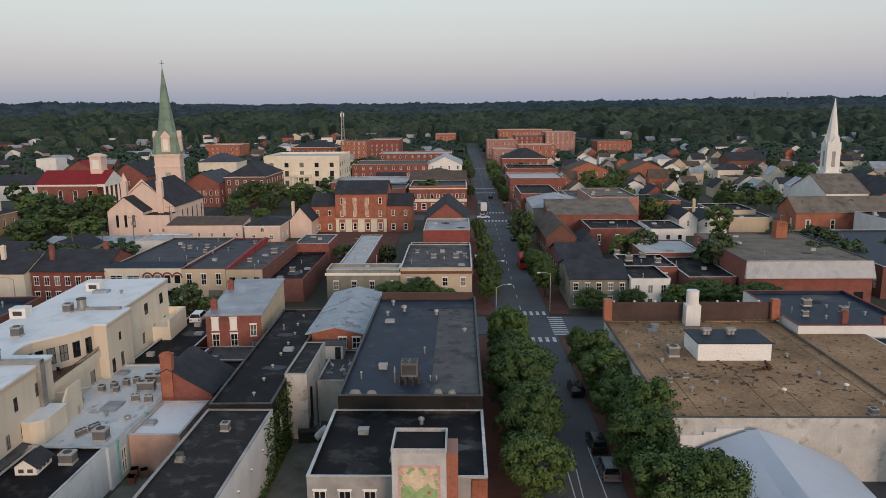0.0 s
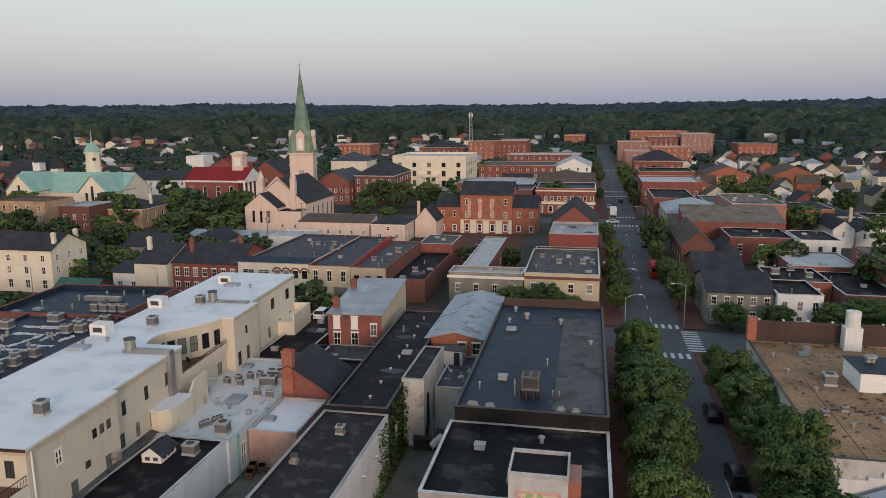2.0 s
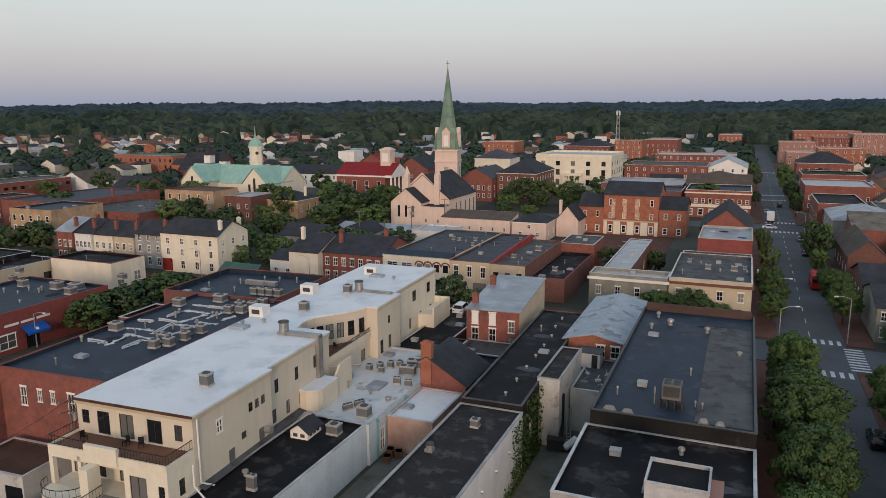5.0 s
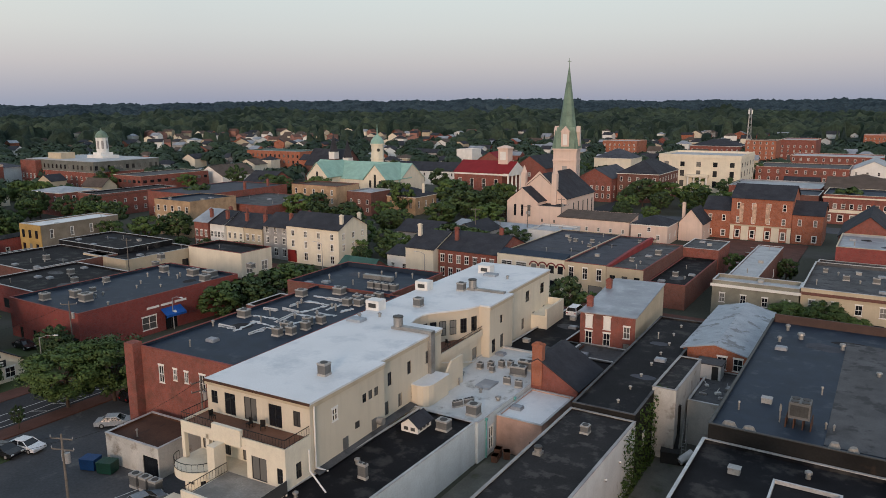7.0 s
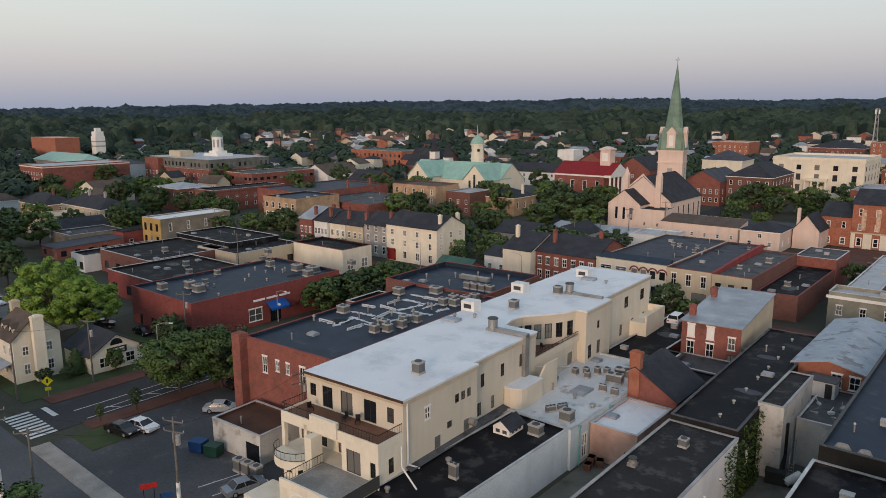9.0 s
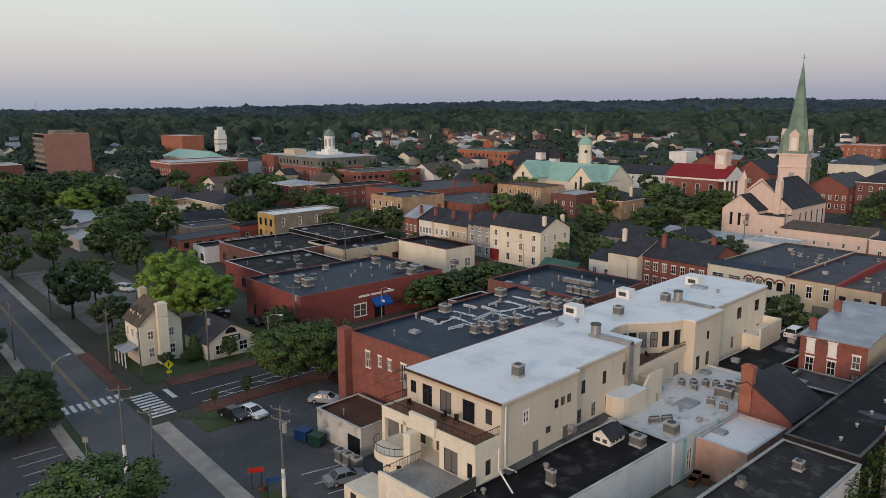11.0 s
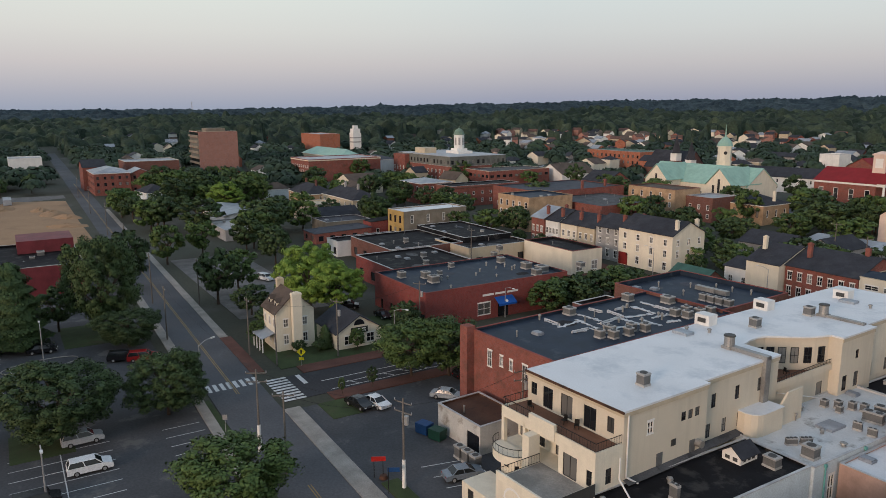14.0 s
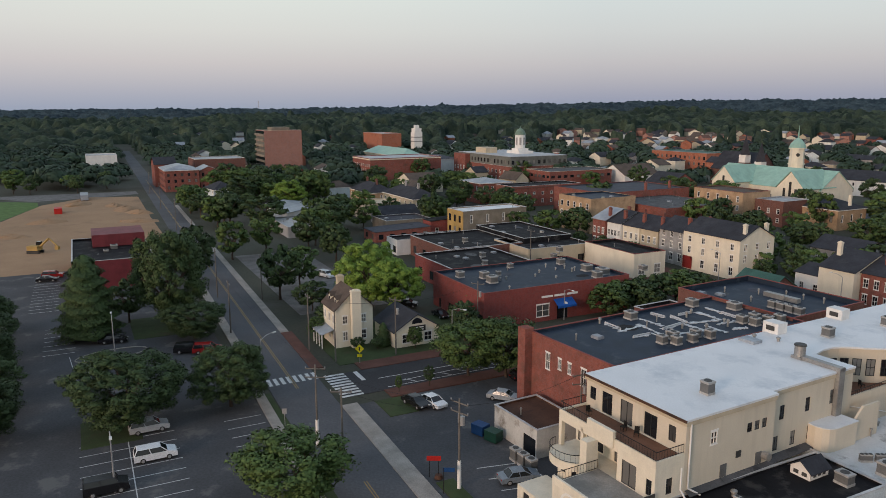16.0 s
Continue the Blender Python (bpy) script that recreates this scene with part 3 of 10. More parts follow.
patch("building_site", [(-205, -27), (-205, 4), (-216, 6), (-238, 27), (-300, 27), (-372, 28), (-380, 8), (-356, -12), (-300, -26), (-260, -34)], 0.03, DIRT, "bare tan earth of a building site", "earth")
patch("field", [(-245, -38), (-300, -27), (-352, -13), (-368, -14), (-400, -60), (-400, -120), (-260, -120)], 0.034, FIELD, "mown green field beside the building site", "grass")
patch("gravel_track", [(-376, 9), (-384, 29), (-398, 29), (-402, -40), (-372, -16)], 0.028, PALELOT, "pale gravel track round the building site", "ground")
road_main = sheet("road_main", 7.0, 17.6, -80, 760, 0.05, ASPHALT, "worn asphalt main street with white lane marks", "road")
road_cross = sheet("road_cross", -950, 120, a_y(-415) - 3.9, a_y(-415) + 3.9, 0.056, ASPHALT, "asphalt cross street with a yellow centre line", "road", A_YAW)
road_side = sheet("road_side", -103, -93.6, 35, 520, 0.062, FRESHTAR, "asphalt side street with white marks", "road")
road_middle = sheet("road_middle", -104, 260, 125.5, 136.8, 0.045, ASPHALT, "asphalt cross street between brick buildings", "road")
road_upper = sheet("road_upper", -320, 260, 265, 278, 0.04, ASPHALT, "asphalt cross street with wide crosswalks", "road")

for x0, x1, y0, y1, m, lab in (
        (2.5, 7.0, 40, 124.5, PAVING, "brick pavement beside the main street"), (17.6, 22.0, 40, 124.5, PAVING, "brick pavement beside the main street"),
        (2.5, 7.0, 138, 263.5, PAVING, "brick pavement beside the main street"), (17.6, 22.0, 138, 263.5, PAVING, "brick pavement beside the main street"),
        (2.5, 7.0, 279.5, 600, PAVING, "brick pavement beside the main street"), (17.6, 22.0, 279.5, 600, PAVING, "brick pavement beside the main street"),
        (-93.6, -90.6, 41, 122, PAVING, "red brick pavement along the side street"), (-106.4, -103, 41, 124, PAVING, "red brick pavement along the side street"),
        (-95, -28, 137, 143.5, PAVING, "brick pavement in front of shops"), (-150, -106, 118, 138, PAVING, "brick paved square by shops")):
    sheet("pavement", x0, x1, y0, y1, 0.16, m, lab, "pavement")
for x0, x1, side, m, w, gap in ((-91, -40, 1, CONCRETE, 2.3, 0), (-330, -128, 1, CONCRETE, 1.5, 0), (-127.9, -107, 1, PAVING, 2.0, 0), (-101, -40, -1, CONCRETE, 1.4, 1.0), (-240, -107, -1, CONCRETE, 1.6, 0)):
    xm = (x0 + x1) / 2
    yc = a_y(xm) + side * (3.9 + gap + w / 2 + 0.02)
    sheet("pavement", x0, x1, yc - w / 2, yc + w / 2, 0.15, m, "pavement along the cross street", "pavement", A_YAW)
for x0, x1, y0, y1, z, m, n, lab, c in (
        (-215, -40, -60, 23.4, 0.02, LOT, "parking_lot", "asphalt parking lot with white stall lines", "parking lot"),
        (-90.5, -40, 35.3, 56, 0.03, LOT, "parking_lot", "patched asphalt parking lot", "parking lot"),
        (-90.5, -78, 56, 66, 0.03, LOT, "parking_lot", "patched asphalt parking lot", "parking lot"),
        (-205, -138, 41, 60, 0.03, PALELOT, "parking_lot", "pale worn parking lot under trees", "parking lot"),
        (-46, -19.5, 194, 237, 0.12, PAVING, "market_square", "brick paved square with low walls", "pavement"),
        (-100, -84, 24.5, 25.6, 0.06, GRASS, "verge", "narrow grass verge beside the pavement", "grass"),
        (-83, -60, 24.2, 25.3, 0.06, GRASS, "verge", "narrow grass verge beside the pavement", "grass"),
        (-90.4, -84.5, 38.2, 42.5, 0.10, GRASS, "verge", "triangle of grass at the corner", "grass"),
        (-66, -61, 35.9, 38.0, 0.17, GRASS, "verge", "patch of grass by the pavement", "grass"),
        (-126, -106.6, 38.6, 66, 0.05, GRASS, "garden", "grass garden round the houses", "grass"),
        (-150, -136, 10, 23, 0.07, GRASS, "garden", "dull grassy island with trees beside the parking lot", "grass"),
        (-101, -92.6, 1, 8, 0.08, GRASS, "tree_island", "dark planted island in the parking lot", "grass"),
        (-20.7, -13.5, 20, 97, 0.03, GRAVEL, "alley", "gravel alley grown over at the edges", "ground"),
        (-37.3, -28.2, 20, 74.4, 0.03, GRAVEL, "alley", "dark gravel yard between walls", "ground"),
        (-13.5, 2.4, 20, 57.6, 0.03, LOT, "alley", "paved yard", "ground"),
        (22.1, 60, 20, 76, 0.03, LOT, "yard", "paved yard under the tent", "ground")):
    if x1 < x0:
        x0, x1 = x1, x0
    sheet(n, x0, x1, y0, y1, z, m, lab, c)


def mark(parent, boxes, material, name="lane_mark"):
    """Road paint, each mark a piece of its road, from (x0, x1, y0, y1, z, yaw)."""
    inv = parent.matrix_world.inverted()
    for x0, x1, y0, y1, z, yaw in boxes:
        s = Shape().box(-(x1 - x0) / 2, (x1 - x0) / 2, -(y1 - y0) / 2, (y1 - y0) / 2, 0, 0.006)
        part(name, s, material, parent, m=inv @ pose((x0 + x1) / 2, (y0 + y1) / 2, z, 0, 0, yaw))


mark(road_main, [(12.2, 12.35, 88 + 9 * i, 91 + 9 * i, 0.052, 0) for i in range(60) if not 120 < 88 + 9 * i < 141 and not 256 < 88 + 9 * i < 284], PAINTW)
mark(road_main, [(12.0, 12.12, 40, 80, 0.052, 0), (12.5, 12.62, 40, 80, 0.052, -2), (8.3, 8.42, 40, 81, 0.052, 0), (15.3, 15.42, 60, 81, 0.052, 0)], PAINTW)
for y in (121.2, 138.0):
    mark(road_main, [(7.6 + 1.25 * i, 8.2 + 1.25 * i, y, y + 2.6, 0.052, 0) for i in range(8)], PAINTW, "crosswalk_bar")
mark(road_main, [(17.0, 19.8, 125.2 + 1.35 * i, 125.8 + 1.35 * i, 0.056, 0) for i in range(9)], PAINTW, "crosswalk_bar")
for y in (260.5, 281.5, 352, 372, 505):
    mark(road_main, [(7.6 + 1.25 * i, 8.3 + 1.25 * i, y, y + 3.2, 0.052, 0) for i in range(8)], PAINTW, "crosswalk_bar")
ca, sa = math.cos(radians(A_YAW)), math.sin(radians(A_YAW))
mark(road_cross, [(x, x + 30, a_y(x + 15) + o - 0.06, a_y(x + 15) + o + 0.06, 0.058, A_YAW) for x in range(-460, -40, 30) if x != -100 for o in (-0.15, 0.15)], PAINTY)
mark(road_cross, [(-105.5, -102.6, a_y(-104) - 3.6 + 1.0 * i, a_y(-104) - 3.05 + 1.0 * i, 0.058, A_YAW) for i in range(8)], PAINTW, "crosswalk_bar")
mark(road_side, [(-103.0 + 1.1 * i, -102.4 + 1.1 * i, 34.6, 37.9, 0.068, 0) for i in range(9)], PAINTW, "crosswalk_bar")
mark(road_side, [(-102.8, -98.7, 39.4, 40.1, 0.068, 0), (-98.5, -98.35, 42, 120, 0.068, 0), (-94.6, -94.45, 42, 75, 0.068, 0), (-96.6, -96.45, 44, 64, 0.068, 3)], PAINTW)
mark(road_side, [(-96.6, -94.5, 46 + 3 * i, 46.15 + 3 * i, 0.068, 35) for i in range(6)], PAINTW)
lot = [o for o in scene.objects if o.name == "parking_lot"][0]
mark(lot, [(-93.5 + 2.75 * i, -93.38 + 2.75 * i, 0.8, 11.8, 0.022, 0) for i in range(10)] + [(-93.5, -68.5, 6.2, 6.32, 0.028, 0)], PAINTW, "stall_line")
mark(lot, [(-93.3 + 2.75 * i, -93.18 + 2.75 * i, 18.0, 22.8, 0.022, 0) for i in range(7)], PAINTW, "stall_line")
mark(lot, [(-200 + 2.75 * i, -199.88 + 2.75 * i, -8, -2.5, 0.022, 0) for i in range(14)], PAINTW, "stall_line")
mark(lot, [(-150 + 2.75 * i, -149.88 + 2.75 * i, -4.5, 0.5, 0.022, 0) for i in range(7)] + [(-130, -116, 2.2, 2.3, 0.022, 5), (-131, -116, 0.2, 0.3, 0.022, 5)], PAINTW, "stall_line")
isle = [(-129.2 + 2.6 * math.cos(a) - 0.15 * 5.6 * math.sin(a), 6.0 + 5.6 * math.sin(a)) for a in np.linspace(0, 2 * math.pi, 25)[:-1]]
kerb = Shape()
for (xa, ya), (xb, yb) in zip(isle, isle[1:] + isle[:1]):
    kerb.bar((xa, ya, 0.1), (xb, yb, 0.1), 0.1, 4)
solid("kerb_island", kerb, CONCRETE, "pale kerb of an oval island in the lot", "kerb", kind="structure")
lot2 = [o for o in scene.objects if o.name == "parking_lot.001"][0]
mark(lot2, [(-66.5 + 2.75 * i, -66.38 + 2.75 * i, 41.5, 46.5, 0.032, -12) for i in range(4)], PAINTW, "stall_line")


# ---- trees ----
CROWNS, TRUNKS = {}, {}


def leaf_sprays(name, p, facing, normals, s, rng, material):
    """Three-cornered leaf sprays at p, turned roughly towards facing and lit as the round clump they belong to."""
    n = len(p)
    u = np.cross(facing, rng.normal(size=p.shape))
    u /= np.linalg.norm(u, axis=1)[:, None] + 1e-9
    w = np.cross(facing, u)
    w /= np.linalg.norm(w, axis=1)[:, None] + 1e-9
    v = np.stack([p - u * s - w * s * 0.6, p + u * s - w * s * 0.5 - facing * s * 0.3, p + w * s * 1.1], 1)
    flip = np.einsum("ij,ij->i", np.cross(v[:, 1] - v[:, 0], v[:, 2] - v[:, 0]), normals) < 0
    v[flip] = v[flip][:, ::-1]
    return spray_mesh(name, v.reshape(-1, 3), np.repeat(normals / (np.linalg.norm(normals, axis=1)[:, None] + 1e-9), 3, 0), material)


def spray_mesh(name, v, normals, material):
    """A mesh of loose triangles with a normal for each corner."""
    me = bpy.data.meshes.new(name)
    k = len(v) // 3
    me.vertices.add(3 * k)
    me.vertices.foreach_set("co", v.astype(np.float32).ravel())
    me.loops.add(3 * k)
    me.loops.foreach_set("vertex_index", np.arange(3 * k, dtype=np.int32))
    me.polygons.add(k)
    me.polygons.foreach_set("loop_start", np.arange(0, 3 * k, 3, dtype=np.int32))
    me.update(calc_edges=True)
    me.polygons.foreach_set("use_smooth", np.ones(k, dtype=bool))
    me.normals_split_custom_set_from_vertices(normals.astype(np.float32))
    me.materials.append(material)
    return me


def crown_mesh(kind, variant):
    """A crown 2 wide and 2 high about its middle: leaf sprays in uneven clumps."""
    key = (kind, variant)
    if key in CROWNS:
        return CROWNS[key]
    rng = np.random.default_rng(100 * variant + len(kind))
    n, size, clumps = {"near": (18000, 0.031, 140), "dark": (44000, 0.020, 300), "mid": (2500, 0.076, 60), "conifer": (26000, 0.026, 1), "lime": (40000, 0.022, 170)}[kind]
    c = rng.normal(size=(clumps, 3))
    c /= np.linalg.norm(c, axis=1)[:, None]
    lobes = 1 + 0.13 * np.sin(3.1 * c[:, :1] + variant) * np.cos(2.7 * c[:, 1:2] - variant) + 0.1 * np.sin(5 * c[:, 2:] + 2 * variant)
    c *= lobes * rng.uniform(0.5 if kind == "dark" else 0.45, 0.86, (clumps, 1)) ** 0.6
    if kind == "dark":
        c[:, 2] = np.where(c[:, 2] < -0.5, -0.5 - 0.3 * rng.random(clumps), c[:, 2])
    c[:, 2] = c[:, 2] * 0.92 - 0.04
    own = rng.integers(0, clumps, n)
    d = rng.normal(size=(n, 3))
    d[:, 2] += 0.35
    d /= np.linalg.norm(d, axis=1)[:, None]
    rad = rng.uniform(0.08, 0.18, clumps) if kind in ("dark", "lime") else rng.uniform(0.12, 0.27, clumps)
    p = c[own] + d * rad[own][:, None] * rng.uniform(0.55, 1.1, (n, 1)) * np.array((1, 1, 0.8))
    if kind == "conifer":
        z = 1 - 2 * rng.random(n) ** 0.75
        a = rng.uniform(0, 2 * np.pi, n)
        lim = np.sqrt(np.clip((1 - z) / 2, 0, 1)) * 0.9 + 0.06
        tier = 0.84 + 0.16 * np.sin(z * 22 + 1.5 * np.sin(3 * a + variant)) + 0.08 * np.sin(5 * a + 7 * z)
        rr = lim * tier * rng.uniform(0.5, 1.0, n)
        p, d = np.stack([rr * np.cos(a), rr * np.sin(a), z - 0.10 * rr], 1), np.stack([np.cos(a), np.sin(a), 0.5 + 0.5 * np.sin(z * 22)], 1)
    nrm = d * 0.75 + p * 0.55 + rng.normal(scale=0.16, size=d.shape) + np.array((0, 0, 0.12))
    d = d + rng.normal(scale=0.34, size=d.shape)
    d /= np.linalg.norm(d, axis=1)[:, None] + 1e-9
    CROWNS[key] = leaf_sprays("crown", p, d, nrm, size * rng.uniform(0.6, 1.35, (n, 1)), rng,
                              {"lime": LIMELEAF, "dark": DARKLEAF, "conifer": DARKLEAF, "mid": LEAF if variant > 1 else DARKLEAF}.get(kind, LEAF))
    return CROWNS[key]


def trunk_mesh(variant):
    if variant not in TRUNKS:
        rng = random.Random(variant)
        s = Shape()
        p, r = Vector((0, 0, -0.1)), 0.09
        for i in range(4):
            q = p + Vector((rng.uniform(-0.05, 0.05), rng.uniform(-0.05, 0.05), 0.32))
            s.bar(p, q, r, 7, r * 0.8)
            p, r = q, r * 0.8
        for i in range(7):
            a = i * 0.9 + rng.random()
            z = 0.55 + 0.11 * i
            e = Vector((math.cos(a) * 0.5, math.sin(a) * 0.5, z + 0.5))
            s.bar((0, 0, z), e, 0.045, 5, 0.02)
            s.bar(e, e + Vector((math.cos(a + 0.6) * 0.25, math.sin(a + 0.6) * 0.25, 0.3)), 0.02, 3, 0.006)
            s.bar(e, e + Vector((math.cos(a - 0.7) * 0.25, math.sin(a - 0.7) * 0.25, 0.2)), 0.02, 3, 0.006)
        TRUNKS[variant] = s.mesh("trunk", BARK)
    return TRUNKS[variant]


def tree(x, y, h, r, kind="near", variant=0, label="leafy green street tree", low=0.22, group="", z=0.0):
    if kind == "near" and math.hypot(x, y) > 190:
        kind = "mid"
    t = thing("tree", label, "tree", (x, y, z), (variant * 77 + x * 31) % 360, group)
    if kind == "mid":
        h, r = h * 1.12, r * 0.88
    ch = h * (1 - low)
    part("trunk", trunk_mesh(variant % 4), None, t, m=Matrix.Diagonal((h / 3, h / 3, h / 2.6, 1)))
    part("crown", crown_mesh(kind, variant % 4), None, t, m=Matrix.Translation((0, 0, h - ch / 2)) @ Matrix.Diagonal((r * 1.12, r * 1.12, ch / 2 * 1.05, 1)))
    return t


n = 0
for x, y, h, r in ((7.6, 66, 9.5, 3.6), (7.8, 73, 10, 3.9), (8.2, 80, 10, 4.2), (8.0, 88, 9.6, 4.3), (8.2, 96, 9, 4.2), (8.0, 103, 8.6, 4.0), (7.9, 110, 8.2, 3.8), (7.4, 118, 8, 3.4),
                   (6.6, 147, 7, 2.6), (6.0, 155, 7.5, 2.8), (6.2, 170, 7.5, 3), (6.4, 190, 7, 3), (5.6, 212, 7, 2.6), (5.6, 232, 6, 2.4),
                   (18.6, 101, 8, 3.0), (20.4, 94, 8.5, 3.6), (20, 84, 9, 4.0), (21.5, 77, 9.5, 4.2), (19.8, 71, 10, 4.2), (20.2, 63, 9.6, 4.4), (23.5, 60, 9, 3.4), (18.6, 112, 6.5, 2),
                   (18.6, 152, 8, 3.6), (18.2, 163, 8.5, 3.4), (17.8, 176, 7.5, 2.8), (18.4, 205, 9.5, 4.0), (18.2, 214, 10, 4.4), (18, 196, 7, 2.8),
                   (18.5, 330, 8, 3), (18.5, 350, 9, 4), (18.5, 380, 9, 4), (18.5, 420, 10, 5), (5, 330, 7, 2.6), (5, 400, 9, 4), (18, 300, 8, 3), (4, 460, 10, 5)):
    tree(x + 0.5 * math.sin(3.7 * n), y, h * (1 + 0.13 * math.sin(2.3 * n)), r * (0.88 + 0.08 * math.sin(5.1 * n)), "near", n, "broad leafy green street tree beside the pavement", group="street trees")
    n += 1


TARWALL = mat("tarred_wall", (0.02, 0.019, 0.018), rough=0.9, spec=0.15, stain=(0.06, 0.04, 0.03), stain_at=(0.6, 0.75), streak=True)


WORNROOF = mat("worn_white_coated_roof", (0.6, 0.6, 0.59), rough=0.7, dark=0.85, light=1.06, fine=0.1, stain=(0.22, 0.21, 0.19), stain_at=(0.57, 0.7), stain_scale=0.4)

# ---- near block ----
PATCHMETAL = mat("patched_pale_metal_roof", (0.31, 0.345, 0.385), rough=0.55, metal=0.1, dark=0.85, light=1.15, s1=0.5, stain=(0.17, 0.18, 0.19), stain_at=(0.55, 0.6), stain_scale=0.35, fine=0.15)
mural_house = building("grey and orange brick building with a black flat roof", -13.5, 2.4, 57.8, 72.2, 8.2, GREY, ("flat", BLACKROOF), {"S": [(5.6, 7.2, 3, 1.1, "sash", 0.0, 0.42), (2, 3.6, 3, 1.1, "sash", 0, 0.42)]}, parapet=0.35)
part("brick_front", Shape().box(6.6, 7.95, -7.45, -7.2, 0, 8.4), ORANGE, mural_house, "orange brick front wall")
bulk = thing("stair_tower", "grey stair tower with a painted mural and black roof", "tower", (-3.35, 56.2, 0))
part("wall", Shape().box(-2.25, 2.25, -1.9, 2.1, 0, 12.6), PALEGREY, bulk)
part("roof", Shape().box(-2.12, 2.12, -1.77, 1.97, 12.604, 12.66), BLACKROOF, bulk)
for b in ((-2.3, 2.3, -1.95, -1.78), (-2.3, 2.3, 1.98, 2.15), (-2.3, -2.13, -1.78, 1.98), (2.13, 2.3, -1.78, 1.98)):
    part("coping", Shape().box(*b, 12.604, 12.95), COPING, bulk)
part("pier", Shape().box(2.26, 3.2, -1.7, 1.2, 0, 12.4), ORANGE, bulk, "orange brick pier")
MUR = [mat("mural_sand", (0.62, 0.5, 0.36), s2=2, bump=0), mat("mural_green", (0.3, 0.42, 0.2), s2=2, bump=0), mat("mural_blue", (0.16, 0.36, 0.5), s2=2, bump=0), mat("mural_red", (0.5, 0.14, 0.1), s2=2, bump=0), mat("mural_rose", (0.6, 0.36, 0.32), s2=2, bump=0)]
mural = thing("mural", "faded painted mural with a garden scene", "mural", (-3.35, 54.29, 0))
part("border", Shape().box(-1.75, 1.75, -0.02, 0, 7.0, 11.5), MUR[4], mural)
part("field", Shape().box(-1.5, 1.5, -0.03, -0.022, 7.2, 11.25), MUR[0], mural)
part("water", Shape().box(-1.5, 1.5, -0.04, -0.032, 7.2, 9.0), MUR[2], mural)
wave = [(-1.5 + 0.25 * i, 9.55 + 0.28 * math.sin(i * 0.9) + 0.12 * math.sin(i * 2.3)) for i in range(13)]
part("hill", Shape().prism([(-1.5, 8.6)] + [(1.5, 8.6)] + wave[::-1], -0.006, 0), MUR[1], mural, m=pose(0, -0.042, 0, 90))
for i in range(4):
    part("ripple", Shape().box(-1.2 + 0.3 * i, 0.1 + 0.3 * i, -0.05, -0.044, 7.5 + 0.3 * i, 7.56 + 0.3 * i), MUR[0], mural)
for i in range(22):
    a = i * 0.62
    u, v = (-1.45 + 2.9 * ((i * 7) % 22) / 21, 10.9 + 0.3 * math.sin(a * 3)) if i < 12 else ((-1.42 if i % 2 else 1.42) + 0.12 * math.sin(a), 9.6 + 0.13 * (i - 12))
    part("leaf_patch", Shape().prism([((0.16 + 0.05 * math.sin(3 * q + i)) * math.cos(q * 0.785), (0.16 + 0.05 * math.cos(2 * q + i)) * math.sin(q * 0.785)) for q in range(8)], 0, 0.008), MUR[1 if i % 3 else 4], mural, m=pose(u, -0.05 - 0.0004 * i, v, 90))
part("reed", Shape().box(0.7, 0.78, -0.06, -0.052, 7.3, 9.2).box(0.9, 0.96, -0.06, -0.052, 7.3, 9.0), MUR[1], mural)
part("bloom", Shape().prism([(0.16 * math.cos(q * 0.785), 0.16 * math.sin(q * 0.785)) for q in range(8)], 0, 0.008), MUR[3], mural, m=pose(0.8, -0.064, 9.1, 90))

big = building("long building with a blue-black and grey membrane roof", -13.1, 2.4, 72.3, 114, 9.8, TARWALL, ("flat", BLUEROOF), {"W": [(5, 6.6, 6, 1.0, "sash")], "E": [(1.5, 4, 8, 2, "big"), (6, 7.8, 9, 1.1, "sash")]}, parapet=0.3, coping=ACDARK)
part("roof_strip", Shape().box(2.1, 7.4, -19.5, 14.5, 9.79, 9.83), GREYMEM, big, "grey rolled roof strip")
part("rear_parapet", Shape().box(-7.4, 7.4, 20.2, 20.5, 9.8, 11.0), BROWNPANEL, big, "brown rear parapet")
building("small orange brick building with a patched pale metal roof", -22.3, -14.2, 100.4, 124.5, 8.1, ORANGE, ("gable_y", PATCHMETAL, 1.0), {"S": [(5.9, 7.6, 2, 1.2, "sash", 0.5, 1)]})
building("long low building with a black roof", -28.6, -21.6, 75, 114, 7.8, TARWALL, ("flat", BLACKROOF), {"E": [(3, 4.4, 5, 1, "sash")]}, yaw=1.5, parapet=0.2, coping=GREYMEM)
building("narrow building with a patched tar roof and white side wall", -28.2, -20.9, 28, 74.8, 7.3, WORNWHITE, ("flat", PATCHROOF), {}, parapet=0.12, coping=GREY)
bh2 = building("two-storey brick house with a grey metal roof", -39.6, -31.2, 105, 125.5, 9.6, RED, ("shed_n", GREYROOF, 0.9), {"S": [(7.3, 9.2, 2, 1.1, "sash", 0.0, 0.66), (6.3, 8.1, 1, 1.0, "sash", 0.7, 1.0), (4.7, 6.7, 2, 1.1, "sash", 0.0, 0.66), (3.8, 5.5, 1, 1.0, "door", 0.7, 1.0)]}, yaw=4, chimneys=((-39.0, 108, 9, 11.4), (-39.0, 119, 9.4, 11.8)))
for x in (-2.81, -0.04):
    part("board", Shape().box(x - 0.46, x + 0.46, -10.27, -10.2, 7.4, 9.1), TRIM, bh2, "white boarded window")
part("side_render", Shape().poly((4.204, -10.2, 0), (4.204, 10.2, 0), (4.204, 10.2, 10.35), (4.204, -10.2, 9.62)), BEIGE, bh2, "tan rendered side wall")
